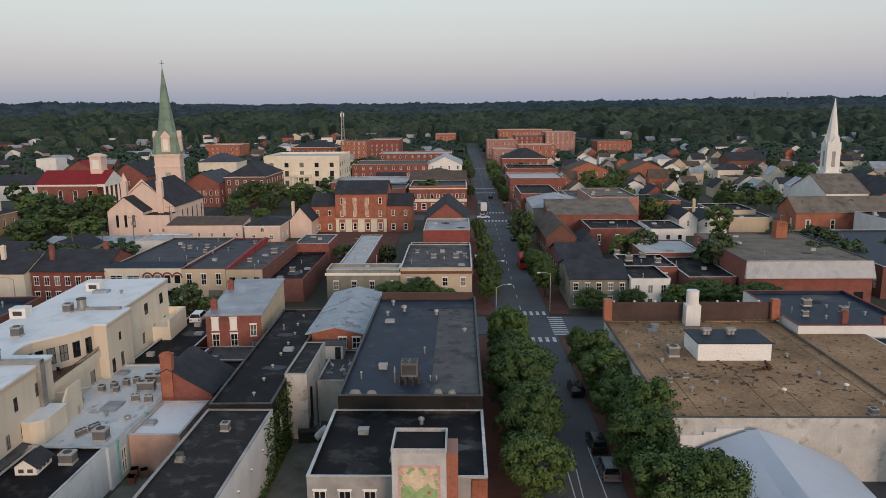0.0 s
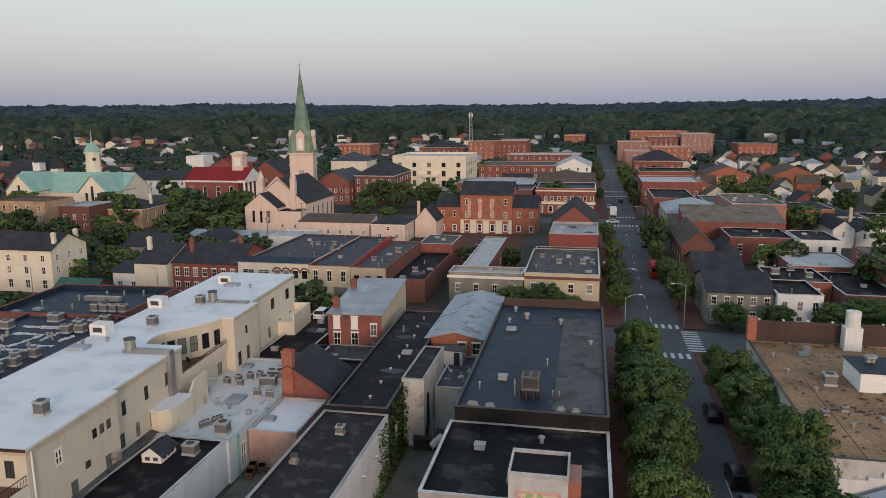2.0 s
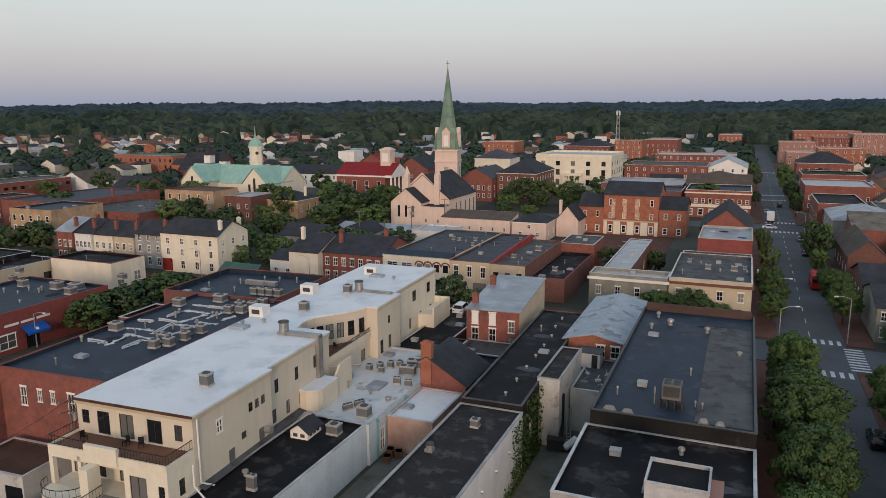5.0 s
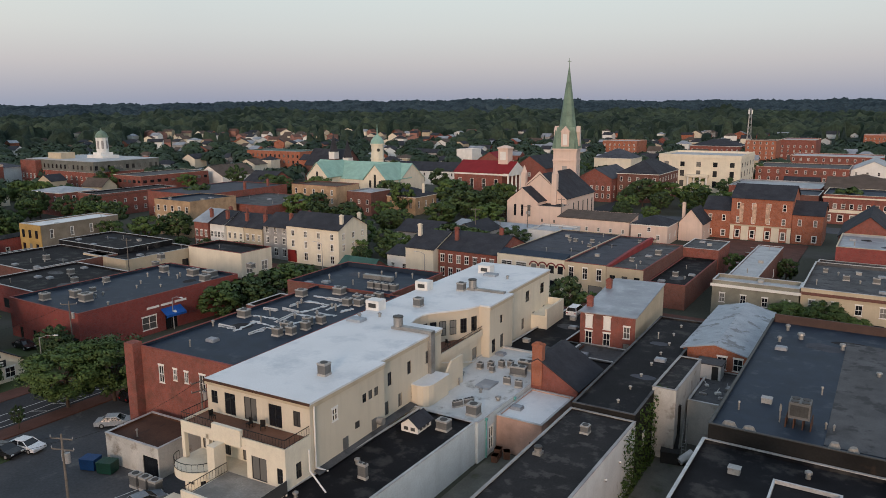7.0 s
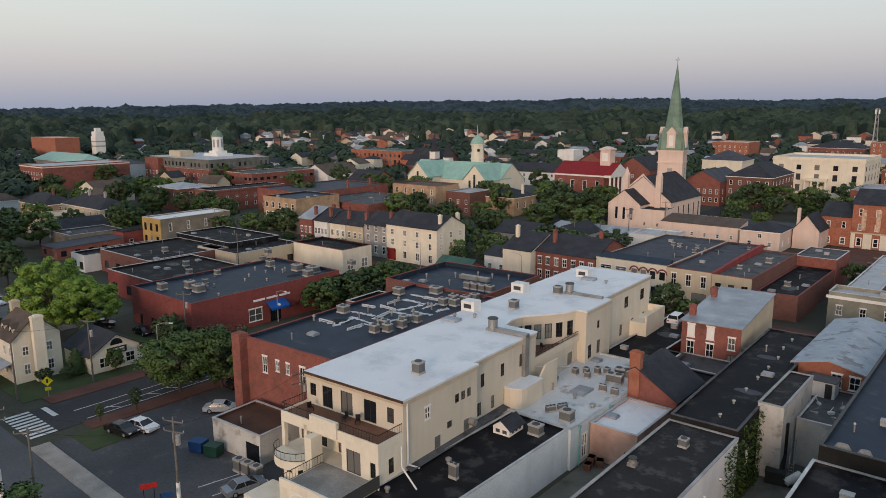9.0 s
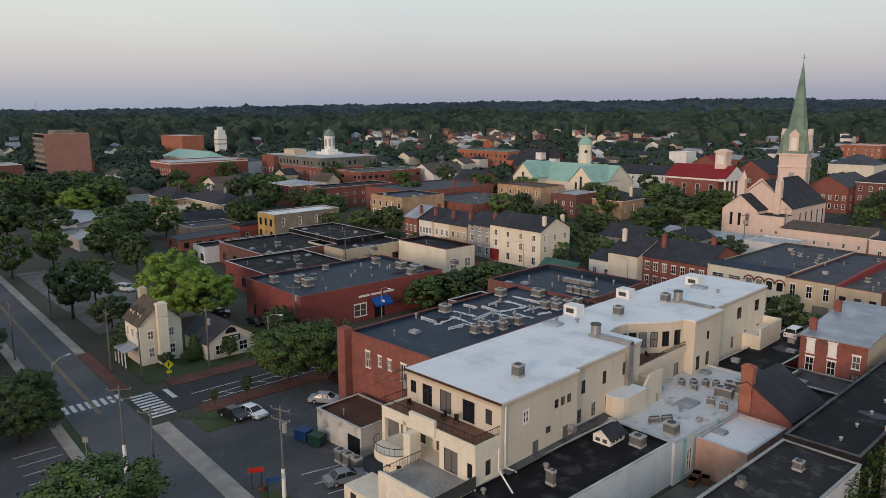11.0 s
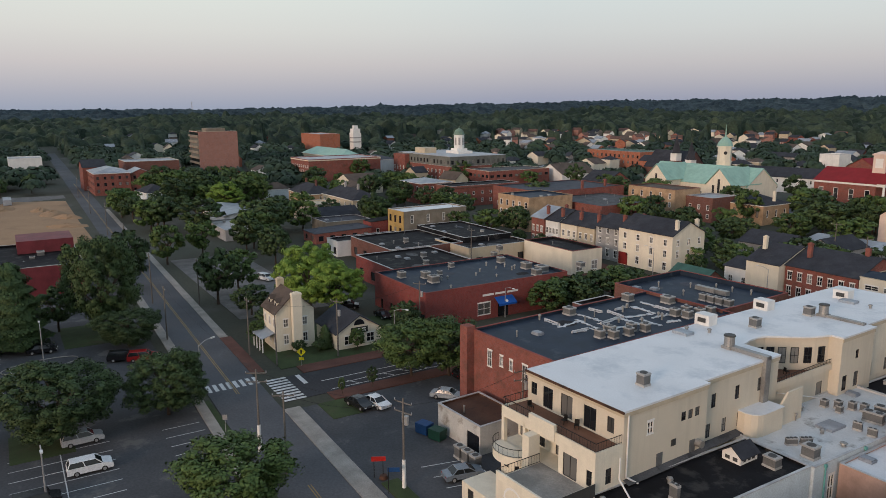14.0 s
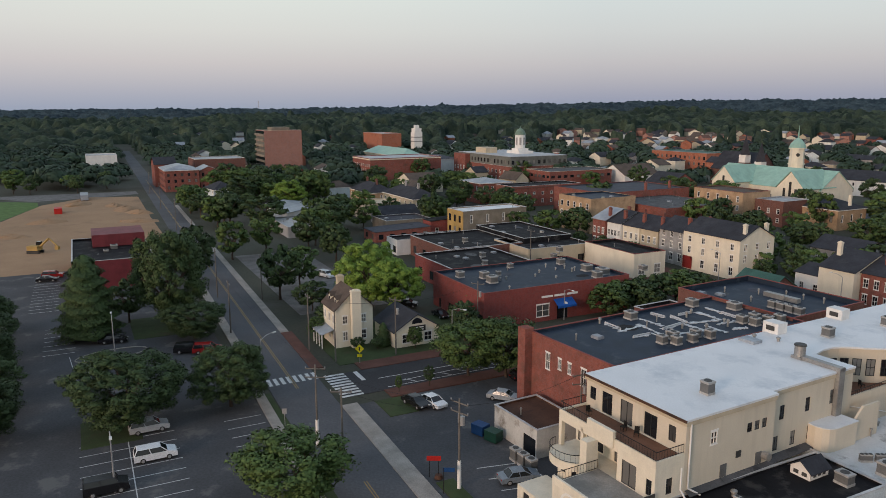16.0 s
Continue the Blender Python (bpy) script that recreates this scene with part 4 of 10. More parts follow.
building("flat grey deck in front of the brick house", -38.5, -30, 98.5, 104.8, 4.4, TAUPE, ("flat", GREYMEM), {}, parapet=0.3)
cot = thing("building", "small brick house with a dark lean-to roof and tall chimney", "building", (-34.4, 88.8, 0))
hw = Shape().poly((-3.2, -4.3, 0), (3.2, -4.3, 0), (3.2, -4.3, 5.4), (-2.2, -4.3, 8.6), (-3.2, -4.3, 8.0)).poly((3.2, 4.3, 0), (-3.2, 4.3, 0), (-3.2, 4.3, 8.0), (-2.2, 4.3, 8.6), (3.2, 4.3, 5.4))
hw.poly((3.2, -4.3, 0), (3.2, 4.3, 0), (3.2, 4.3, 5.4), (3.2, -4.3, 5.4)).poly((-3.2, 4.3, 0), (-3.2, -4.3, 0), (-3.2, -4.3, 8.0), (-3.2, 4.3, 8.0))
part("wall", hw, RED, cot)
hr_ = Shape()
slab(hr_, [(3.5, -4.6, 5.35), (3.5, 4.6, 5.35), (-2.2, 4.6, 8.75), (-2.2, -4.6, 8.75)], 0.14)
slab(hr_, [(-3.5, 4.6, 7.95), (-3.5, -4.6, 7.95), (-2.2, -4.6, 8.75), (-2.2, 4.6, 8.75)], 0.14)
part("roof", hr_, SLATE, cot)
chimney(cot, -2.3, -4.1, 5, 10.6, 1.4, 0.9, ORANGE)
building("low black roof behind the brick cottage", -37.5, -31.2, 93.3, 98.4, 4.5, BROWN, ("flat", BLACKROOF), {}, parapet=0.15, coping=ACDARK)
building("low black tar roof behind the brick house", -41.5, -37.8, 96.2, 104, 4.6, BROWN, ("flat", BLACKROOF), {}, parapet=0.15, coping=ACDARK)
building("low annex with a pale flat roof and salmon wall", -37.4, -31.6, 74.6, 84.3, 4.3, PINK, ("flat", WHITEROOF), {"S": [(0, 2.1, 1, 1.0, "door", 0.7, 0.95)]}, parapet=0.15)
building("long low building with a white patched roof", -48.6, -37.6, 70.4, 96, 4.8, BLUEWHITE, ("flat", WORNROOF), {"E": [(0.6, 3.4, 1, 1.1, "sash", 0.05, 0.2)]}, parapet=0.2)
building("long low building with a black roof and pale blue wall", -45.6, -37.9, 26, 70.3, 4.8, BLUEWHITE, ("flat", BLACKROOF), {}, parapet=0.25)
building("dark low passage roof between buildings", -48.2, -41.2, 96.1, 124, 4.2, BROWN, ("flat", BLACKROOF), {}, parapet=0.2)
building("dark low yard building with a black roof", -31.0, -28.8, 98.5, 124, 4.2, BROWN, ("flat", BLACKROOF), {}, parapet=0.2)

# white tower with rust streaks and ivy in the alley
bt = building("weathered white boiler tower with a dark roof", -21.5, -18.8, 82.9, 95.2, 8.4, GRIMY, ("flat", PATCHROOF), {}, parapet=0.12, coping=GREY)
part("flue", Shape().bar((1.35, -4.4, 2.5), (1.35, -4.4, 6.2), 0.28, 9).bar((1.35, -4.4, 2.5), (1.7, -6.6, 0.6), 0.28, 9), IRON, bt, "black flue pipe")
ladder = Shape().bar((2.1, -5.2, 0), (2.1, -5.0, 5.0), 0.04, 5).bar((2.6, -5.2, 0), (2.6, -5.0, 5.0), 0.04, 5)
for i in range(12):
    ladder.bar((2.1, -5.2, 0.4 + 0.4 * i), (2.6, -5.2, 0.4 + 0.4 * i), 0.025, 4)
part("ladder", ladder, METAL, bt, "grey steel ladder")
building("small grey lean-to with roof clutter", -18.65, -14.2, 88.2, 100.2, 5.4, GRIMY, ("flat", GREYMEM), {"S": [(0, 2.0, 1, 0.9, "door", 0.5, 0.9)]}, parapet=0.2)
bhut = thing("roof_hut", "small white plank hut with a dark doorway", "hut", (-18.2, 98.3, 5.4))
part("wall", Shape().box(-1.5, 1.5, -1.2, 1.2, -0.02, 2.0), WORNWHITE, bhut)
part("roof", Shape().box(-1.7, 1.7, -1.4, 1.4, 2.004, 2.1), GREYMEM, bhut)
part("doorway", Shape().box(0.4, 1.2, -1.23, -1.204, 0, 1.8), DARKTRIM, bhut, "dark doorway")
for i, (x, y, w) in enumerate(((-17.6, 91.5, 0.9), (-16.0, 92.4, 0.7), (-15.2, 94.4, 1.2), (-17.8, 94.6, 0.6), (-15.4, 90.8, 0.5))):
    solid("scrap", Shape().box(-w / 2, w / 2, -0.2, 0.2, -0.02, 0.18 + 0.1 * (i % 3)).bar((-w / 2, 0, 0.1), (w / 2, 0.3, 0.7), 0.05, 5), WORNWHITE if i % 2 else METAL, "scrap of white pipe and board on the roof", "scrap", (x, y, 5.4), 40 * i)

# ---- right side of the main street ----
tanb = building("large low building with a tan gravel roof and worn white walls", 22.6, 49.2, 73, 109.5, 7.2, GRIMY, ("flat", TANROOF), {"W": [(1, 3.6, 6, 2.4, "big")]}, parapet=0.2, coping=ACDARK)
part("fire_wall", Shape().box(-13.3, 13.3, 17.95, 18.245, 7.604, 10.4), BROWNPANEL, tanb, "brown corrugated fire wall")
for cx in (-12.9, 12.9):
    part("end_pier", Shape().box(cx - 0.6, cx + 0.6, 17.2, 18.3, 7.7, 11.0), ORANGE, tanb, "brick pier")
SEAM = mat("tar_seam", (0.10, 0.066, 0.042), rough=0.9)
for x, y0, y1 in ((-9.5, -18.0, 4), (-1.2, -18, -5), (2.6, -17, -6), (11.6, -18, 17.0)):
    part("roof_seam", Shape().box(x - 0.05, x + 0.05, y0, y1, 7.18, 7.195), SEAM, tanb)
part("wing", Shape().box(13.31, 24, -30, 14, 0, 7.2), WORNWHITE, tanb, "white rear wing")
part("wing_roof", Shape().box(13.4, 23.7, -29.7, 13.7, 7.2, 7.24), TANROOF, tanb)
PLYWHITE = mat("white_plywood", (0.8, 0.8, 0.78), rough=0.7, dark=0.93, light=1.04, stain=(0.4, 0.36, 0.32), stain_at=(0.64, 0.8), stain_scale=0.9)
for x0, x1, z in ((-12.2, -9.7, 5.5), (-9.7, -8.4, 5.85), (-8.4, -5.4, 6.3), (-5.4, -4.2, 6.0), (-4.2, -3.1, 5.7), (-3.1, -1.7, 5.4), (-1.7, 0.5, 4.75)):
    part("stepped_cladding", Shape().box(x0, x1, -18.55, -18.255, 0, z), WORNWHITE, tanb, "white stepped cladding")
pent = thing("roof_house", "white plywood penthouse with a dark roof", "penthouse", (36.3, 94.6, 7.2))
part("wall", Shape().box(-4.8, 4.8, -3.0, 3.0, -0.02, 2.3), PLYWHITE, pent)
part("roof", Shape().box(-4.95, 4.95, -3.15, 3.15, 2.3, 2.42), BLUEROOF, pent)
tank = thing("roof_tank", "white cylindrical tank on a white box", "tank", (35.8, 108.2, 7.2))
part("box", Shape().box(-1.1, 1.1, -0.9, 0.9, -0.02, 3.2), WHITEW, tank)
part("drum", Shape().tube(0, 0, 0.95, 0.95, 3.2, 5.4, 14), WHITEW, tank)

tent = thing("tent_roof", "large white tensioned tent roof", "tent", (31.5, 62, 0))
ts = Shape()
N = 12
for i in range(N):
    for j in range(N):
        def tp(a, b):
            u, v = a / N * 2 - 1, b / N * 2 - 1
            z = 2.6 + 4.0 * max(0, 1 - abs(u) ** 1.2) * (0.75 + 0.25 * v) - 0.5 * (1 - abs(v)) * (abs(u) > 0.01)
            return (u * 9.5, v * 10, z)
        ts.poly(tp(i, j), tp(i + 1, j), tp(i + 1, j + 1), tp(i, j + 1))
part("canopy", ts, TENT, tent)
for px, py in ((-9.3, -9.8), (9.3, -9.8), (-9.3, 9.8), (9.3, 9.8)):
    part("pole", Shape().tube(px, py, 0.08, 0.08, 0, 2.6, 8), METAL, tent)
building("low building with a dark blue roof and white parapet", 49.8, 67, 103, 124, 8.0, WORNWHITE, ("flat", BLUEROOF), {}, parapet=0.5, coping=BRICKCOP, chimneys=((58, 106, 7.9, 9.8), (63, 104, 7.9, 9.6)))
building("low building with a blue-black roof and a white wall", 50.2, 75, 76, 102.8, 6.0, WORNWHITE, ("flat", BLUEROOF), {"W": [(3.5, 4.8, 6, 0.9, "dark")]}, parapet=0.7, coping=COPING)
building("grey two-storey house with a dark shingle roof", 22.3, 34, 142.7, 159, 6.2, OLIVE, ("gable_x", SLATE, 2.4), {"S": [(1.0, 2.6, 5, 1.0, "sash"), (3.9, 5.4, 5, 1.0, "sash")]})
building("white two-storey house with black windows", 34.2, 42, 141, 153, 6.3, WHITEW, ("flat", BLACKROOF), {"S": [(0.8, 2.6, 3, 1.0, "sash"), (3.7, 5.4, 3, 1.0, "sash")]})
wh = building("brick warehouse with a white front slope and patched grey roof", 57.5, 83, 143, 176, 9.6, RED, ("flat", TANGREY), {"S": [(1, 3.4, 5, 2, "big")], "W": [(2, 4, 3, 1.2, "sash")]}, parapet=0.15, coping=ACDARK)
part("front_slope", Shape().poly((-12.9, -17.5, 6.4), (12.9, -17.5, 6.4), (12.6, -16.45, 9.9), (-12.6, -16.45, 9.9)).poly((-12.9, -17.5, 6.35), (-12.9, -16.6, 6.35), (12.9, -16.6, 6.35), (12.9, -17.5, 6.35)).poly((-12.9, -17.5, 6.4), (-12.6, -16.45, 9.9), (-12.9, -16.5, 6.4)).poly((12.9, -17.5, 6.4), (12.9, -16.5, 6.4), (12.6, -16.45, 9.9)), DIRTYWHITE, wh, "white painted front slope")
chimney(wh, 6, 12, 9.6, 13.4, 2.6, 2.6, ORANGE)
building("low brick building with pale coated roofs", 43, 57, 167, 184, 6.6, RED, ("flat", DIRTYWHITE), {"S": [(3.0, 5.0, 2, 1.0, "arch", 0.5, 1)]}, parapet=0.2)
building("brick building with a dark cluttered roof", 36, 47, 153.2, 166.8, 6.0, RED, ("flat", BLACKROOF), {"S": [(2.5, 5, 2, 1.2, "sash")]})
building("low building with a black roof edge", 47.2, 57, 146, 166.6, 5.4, BROWN, ("flat", BLACKROOF), {})
building("white block with black windows and roof", 52, 61.5, 195, 210, 7.6, WHITEW, ("flat", BLACKROOF), {"S": [(4.6, 6.2, 3, 1.0, "dark")]}, parapet=0.2)
building("large brick hall with a sloped grey roof", 27, 54, 217.5, 233, 8.6, RED, ("shed_n", TANGREY, 3.0), {"W": [(2, 4, 3, 1.2, "sash")]})
building("plain brick block with white sash windows", 36.5, 52, 201, 217.2, 6.8, RED, ("flat", BLACKROOF), {"S": [(3.4, 5.2, 3, 1.0, "sash")]}, parapet=0.3)
building("brick corner house with steep brown gables", 23, 31, 190, 216, 6.5, BROWN, ("gable_y", BROWNROOF, 3.6), {"S": [(2, 3.6, 2, 1.0, "sash")], "W": [(2, 3.6, 5, 1.0, "sash")]})
building("brick house with a grey hipped roof", 31.5, 36.2, 186, 200, 5.6, BROWN, ("hip", SLATE, 2.4), {})
building("low brick cottage with a dark gabled roof", 23, 33, 163, 182, 5.2, BROWN, ("gable_x", SLATE, 3.0), {"S": [(2, 3.4, 2, 1.0, "sash")], "W": [(2, 3.4, 4, 1, "sash")]})
building("pale stepped block with a grey flat roof", 42.5, 58, 234, 262, 11.4, ROSEBRICK, ("flat", TANGREY), {"S": [(9.4, 10.4, 1, 1.0, "dark", 0.6, 1)]}, parapet=0.5)
building("grey store with a pale metal mansard roof", 24, 42, 236, 262, 8.6, GREY, ("hip", GREYROOF, 3.0), {"W": [(2, 4, 6, 1.2, "sash"), (5.4, 7.2, 6, 1.2, "sash")]})
building("brick house with broad bay windows and a dark roof", 62, 77, 252, 270, 8.0, ORANGE, ("flat", BLACKROOF), {"S": [(4, 6.4, 2, 3.0, "sash")]}, parapet=0.4)
building("white gabled house with a dark roof", 69.8, 75.6, 229, 246, 5.6, WHITEW, ("gable_y", SLATE, 2.4), {"S": [(3.0, 5.0, 1, 0.9, "sash")]})
building("wide white gabled house with a dark roof", 77, 86, 231.5, 246, 4.4, WHITEW, ("gable_y", SLATE, 2.4), {"S": [(2.4, 4.0, 2, 0.9, "sash")]}, chimneys=((79, 244, 5, 10.0, BEIGE),))
building("low beige shop with a blue roof", 88, 102, 235, 256, 4.6, BEIGE, ("flat", BLUEROOF), {}, parapet=0.3)
hallr = building("brick chapel hall with arched windows and a grey roof", 104.3, 150, 224, 237.5, 8.0, ORANGE, ("gable_x", TANGREY, 4.2), {"S": [(2.6, 5.8, 6, 1.5, "arch")], "W": [(2.6, 5.8, 2, 1.2, "arch")]})
building("long low building with a blue-black roof", 89, 126, 150, 197, 6.6, BROWN, ("flat", BLUEROOF), {"W": [(2, 3.6, 9, 1, "sash")]}, coping=COPING)
building("white plastered block beside the black roof", 121, 150, 199, 222, 8.2, WORNWHITE, ("flat", BLACKROOF), {})
building("small gabled brown shed", 84.5, 96, 262, 272, 3.4, BROWN, ("gable_y", SLATE, 2.4), {})

# white church with a spire
wch = building("white church hall with a grey roof", 136, 151.8, 270, 298, 8.6, WHITEW, ("gable_x", TANGREY, 6.0), {"S": [(2, 6, 3, 1.4, "dark")]}, name="church", category="church")
building("brick church wing with a white-edged gable", 152, 172, 264, 296, 8.0, ORANGE, ("gable_y", SLATE, 5.6), {"S": [(6, 7.6, 2, 1.4, "sash")]}, name="church_wing", category="church")
wt = thing("church_spire", "tall white church tower with a pointed spire", "steeple", (146.8, 291, 0))
part("tower", Shape().box(-3.3, 3.3, -3.3, 3.3, 0, 15).box(-2.6, 2.6, -2.6, 2.6, 15, 26.5), WHITEW, wt)
for q in range(4):
    part("gablet", Shape().poly((-2.7, -2.75, 24), (2.7, -2.75, 24), (0, -2.75, 29)).poly((-2.7, -2.5, 24), (0, -2.5, 29), (2.7, -2.5, 24)).poly((-2.7, -2.75, 24), (0, -2.75, 29), (0, -2.5, 29), (-2.7, -2.5, 24)).poly((2.7, -2.5, 24), (0, -2.5, 29), (0, -2.75, 29), (2.7, -2.75, 24)), WHITEW, wt, m=pose(0, 0, 0, 0, 0, 90 * q))
    part("louvre", Shape().box(-0.7, 0.7, -2.66, -2.61, 17, 23), GREY, wt, m=pose(0, 0, 0, 0, 0, 90 * q))
part("spire", Shape().tube(0, 0, 2.7, 0.1, 26.4, 43.5, 8), WHITEW, wt)


def block(parent, x0, x1, y0, y1, z0, z1, wall, faces=None, name="wall", roof=None):
    """A further block of a building, with real openings, in the building's own axes."""
    hx, hy, cx, cy = (x1 - x0) / 2, (y1 - y0) / 2, (x0 + x1) / 2, (y0 + y1) / 2
    s = Shape()
    for face in "SENW":
        width = 2 * (hx if face in "SN" else hy)
        o = rows_to_openings((faces or {}).get(face, ()), width)
        facade(s, face, hx, hy, width, z0, z1, o)
        for u0, u1, v0, v1, style in o:
            fm, pm = window_meshes(u1 - u0, v1 - v0, style)
            x, y = face_point(face, hx, hy, (u0 + u1) / 2)
            w = part("door" if style == "door" else "window", fm, None, parent, m=pose(cx + x, cy + y, v0, 0, 0, FACE_YAW[face]))
            part("pane", pm, None, w)
    s.poly((-hx, -hy, z1), (hx, -hy, z1), (hx, hy, z1), (-hx, hy, z1))
    part(name, s, wall, parent, m=Matrix.Translation((cx, cy, 0)))
    if roof:
        part("roof", Shape().box(x0 - 0.15, x1 + 0.15, y0 - 0.15, y1 + 0.15, z1 + 0.004, z1 + 0.22), roof, parent)


def railing(parent, pts, z, h=1.0, step=0.35):
    s = Shape()
    for (x0, y0), (x1, y1) in zip(pts, pts[1:]):
        s.bar((x0, y0, z + h), (x1, y1, z + h), 0.04, 5)
        s.bar((x0, y0, z + 0.1), (x1, y1, z + 0.1), 0.03, 4)
        k = max(1, int(math.hypot(x1 - x0, y1 - y0) / step))
        for i in range(k + 1):
            x, y = x0 + (x1 - x0) * i / k, y0 + (y1 - y0) * i / k
            s.bar((x, y, z), (x, y, z + h), 0.018, 4)
    return part("railing", s, IRON, parent, "black iron railing")


# cream apartment building
ap = thing("apartment_building", "cream stucco apartment building with a white flat roof and terraces", "building", (-45.6, 51.6, 0), 2.8)
block(ap, -13.8, 0, 0, 12.8, 0, 12.3, CREAM, {"S": [(9.9, 11.3, 1, 0.9, "dark", 0.02, 0.13), (9.05, 11.4, 1, 1.5, "door", 0.16, 0.31), (9.05, 11.5, 1, 1.7, "door", 0.36, 0.52), (9.05, 11.4, 1, 1.7, "door", 0.6, 0.76), (9.7, 11.3, 1, 0.9, "dark", 0.82, 0.94)],
      "E": [(9.2, 10.5, 1, 0.9, "sash", 0.2, 0.4), (9.2, 10.2, 3, 0.75, "dark", 0.66, 0.92)]})
block(ap, -13.8, -0.7, 12.81, 27, 0, 12.3, CREAM, {"E": [(8.9, 10.5, 3, 0.8, "dark", 0.0, 0.9), (5.6, 7.2, 3, 0.8, "dark", 0.0, 0.6)]})
block(ap, -13.8, 0.3, 39.4, 47.5, 0, 12.3, CREAM, {"E": [(5.2, 7.2, 2, 1.1, "dark", 0.0, 0.7), (9, 10.2, 1, 0.8, "dark", 0.3, 0.7)]})
block(ap, -13.8, -0.9, 47.51, 66, 0, 12.3, PALE, {"E": [(9, 10.8, 2, 1.6, "dark", 0.3, 1), (4.8, 6.6, 4, 1.0, "dark", 0, 1)]})
block(ap, -13.8, -1.0, 27.01, 39.39, 0, 8.0, CREAM, {"E": [(4.6, 6.8, 2, 1.4, "big", 0.3, 1)]})
ring = [(-13.8, 27.01), (-5.6, 27.01), (-6.1, 29.2), (-6.2, 31.0), (-5.8, 32.4), (-5.0, 33.5), (-4.0, 34.6), (-3.0, 35.9), (-2.1, 37.4), (-1.4, 39.39), (-13.8, 39.39)]
bay = Shape().prism(ring, 8.0, 12.3)
part("bow_wall", bay, CREAM, ap)
roof_ring = [(-13.95, -0.15), (0.15, -0.15), (0.15, 12.9), (-0.55, 12.9), (-0.55, 27.15), (-5.3, 27.15), (-5.8, 29.2), (-5.85, 31.0), (-5.45, 32.2), (-4.7, 33.2), (-3.7, 34.3), (-2.7, 35.6), (-1.8, 37.1), (-1.1, 39.2), (0.45, 39.2), (0.45, 47.6), (-0.75, 47.6), (-0.75, 66.15), (-13.95, 66.15)]
part("roof", Shape().prism(roof_ring, 12.304, 12.52), WHITEROOF, ap)
for (xa, ya), (xb, yb) in zip(ring[2:9], ring[3:10]):
    mx, my = (xa + xb) / 2 + 0.03, (ya + yb) / 2
    w, pn = window_meshes(1.0, 2.1, "dark")
    ang = math.degrees(math.atan2(yb - ya, xb - xa))
    o = part("window", w, None, ap, m=pose(mx + 0.1, my - 0.02, 8.9, 0, 0, ang))
    part("pane", pn, None, o)
part("terrace_wall", Shape().box(-1.0, -0.72, 27.01, 39.39, 8.0, 8.9), CREAM, ap)
part("terrace_floor", Shape().box(-6.2, -1.0, 27.02, 39.38, 8.004, 8.03), DECK, ap)
railing(ap, [(-0.86, 27.1), (-0.86, 39.3)], 8.9, 0.5)
# parapet line round the roof
for b in ((-13.95, 0.15, -0.18, 0.0), ):
    part("fascia", Shape().box(*b, 11.9, 12.3), BEIGE, ap)
for y0, y1, x in ((0, 12.8, 0.0), (12.82, 27, -0.7), (39.4, 47.5, 0.3), (47.51, 66, -0.9)):
    part("fascia", Shape().box(x + 0.004, x + 0.14, y0, y1, 11.85, 12.3), BEIGE, ap)
# south terraces: a closed bay, a deep loggia beside it, and the slab of the upper deck over both
block(ap, -4.9, 0, -3.7, -0.004, 0, 8.55, PALE, {"S": [(5.3, 7.7, 1, 1.9, "door", 0.05, 0.6), (5.6, 7.2, 1, 0.7, "dark", 0.72, 0.98)], "E": [(5.6, 7.2, 1, 0.8, "dark", 0.3, 0.7)]})
block(ap, -13.8, -4.91, -1.3, -0.004, 0, 8.55, PALE, {"S": [(5.3, 7.6, 1, 0.9, "dark", 0.02, 0.16), (6.0, 7.6, 1, 0.9, "dark", 0.18, 0.32), (5.3, 7.6, 1, 1.0, "door", 0.36, 0.5), (5.3, 7.5, 1, 1.0, "door", 0.66, 0.8)]})
block(ap, -13.8, -4.91, -3.7, -1.31, 0, 5.2, PALE, {"S": [(2.4, 4.2, 1, 0.8, "dark", 0.04, 0.16), (2.4, 4.2, 1, 0.8, "dark", 0.24, 0.36), (1.6, 3.6, 1, 0.9, "dark", 0.44, 0.56)]})
part("deck_slab", Shape().box(-13.8, 0, -3.7, -0.004, 8.554, 8.95), PALE, ap)
part("column", Shape().box(-13.8, -13.35, -3.7, -3.25, 5.2, 8.55), PALE, ap)
part("column", Shape().box(-10.3, -9.9, -3.7, -3.3, 5.2, 8.55), PALE, ap)
part("loggia_beam", Shape().box(-13.34, -4.92, -3.7, -3.35, 8.05, 8.55), PALE, ap)
part("gutter", Shape().box(-13.95, 0.2, -0.34, -0.19, 12.28, 12.5), RUST, ap, "dark brown gutter")
part("deck", Shape().box(-13.6, -0.2, -3.5, -0.2, 8.954, 9.0), DECK, ap)
for b in ((-13.8, -9.2, -3.7, -3.5, 8.955, 9.25), (-5.4, 0, -3.7, -3.5, 8.955, 9.25), (-9.2, -5.4, -3.9, -3.5, 8.3, 10.0), (-0.2, 0, -3.5, 0, 8.955, 9.2), (-13.8, -13.6, -3.5, 0, 8.955, 9.2)):
    part("terrace_wall", Shape().box(*b), PALE, ap)
railing(ap, [(-13.7, -0.1), (-13.7, -3.6), (-9.2, -3.6)], 9.22, 0.9)
railing(ap, [(-5.4, -3.6), (-0.1, -3.6), (-0.1, -0.1)], 9.22, 0.9)
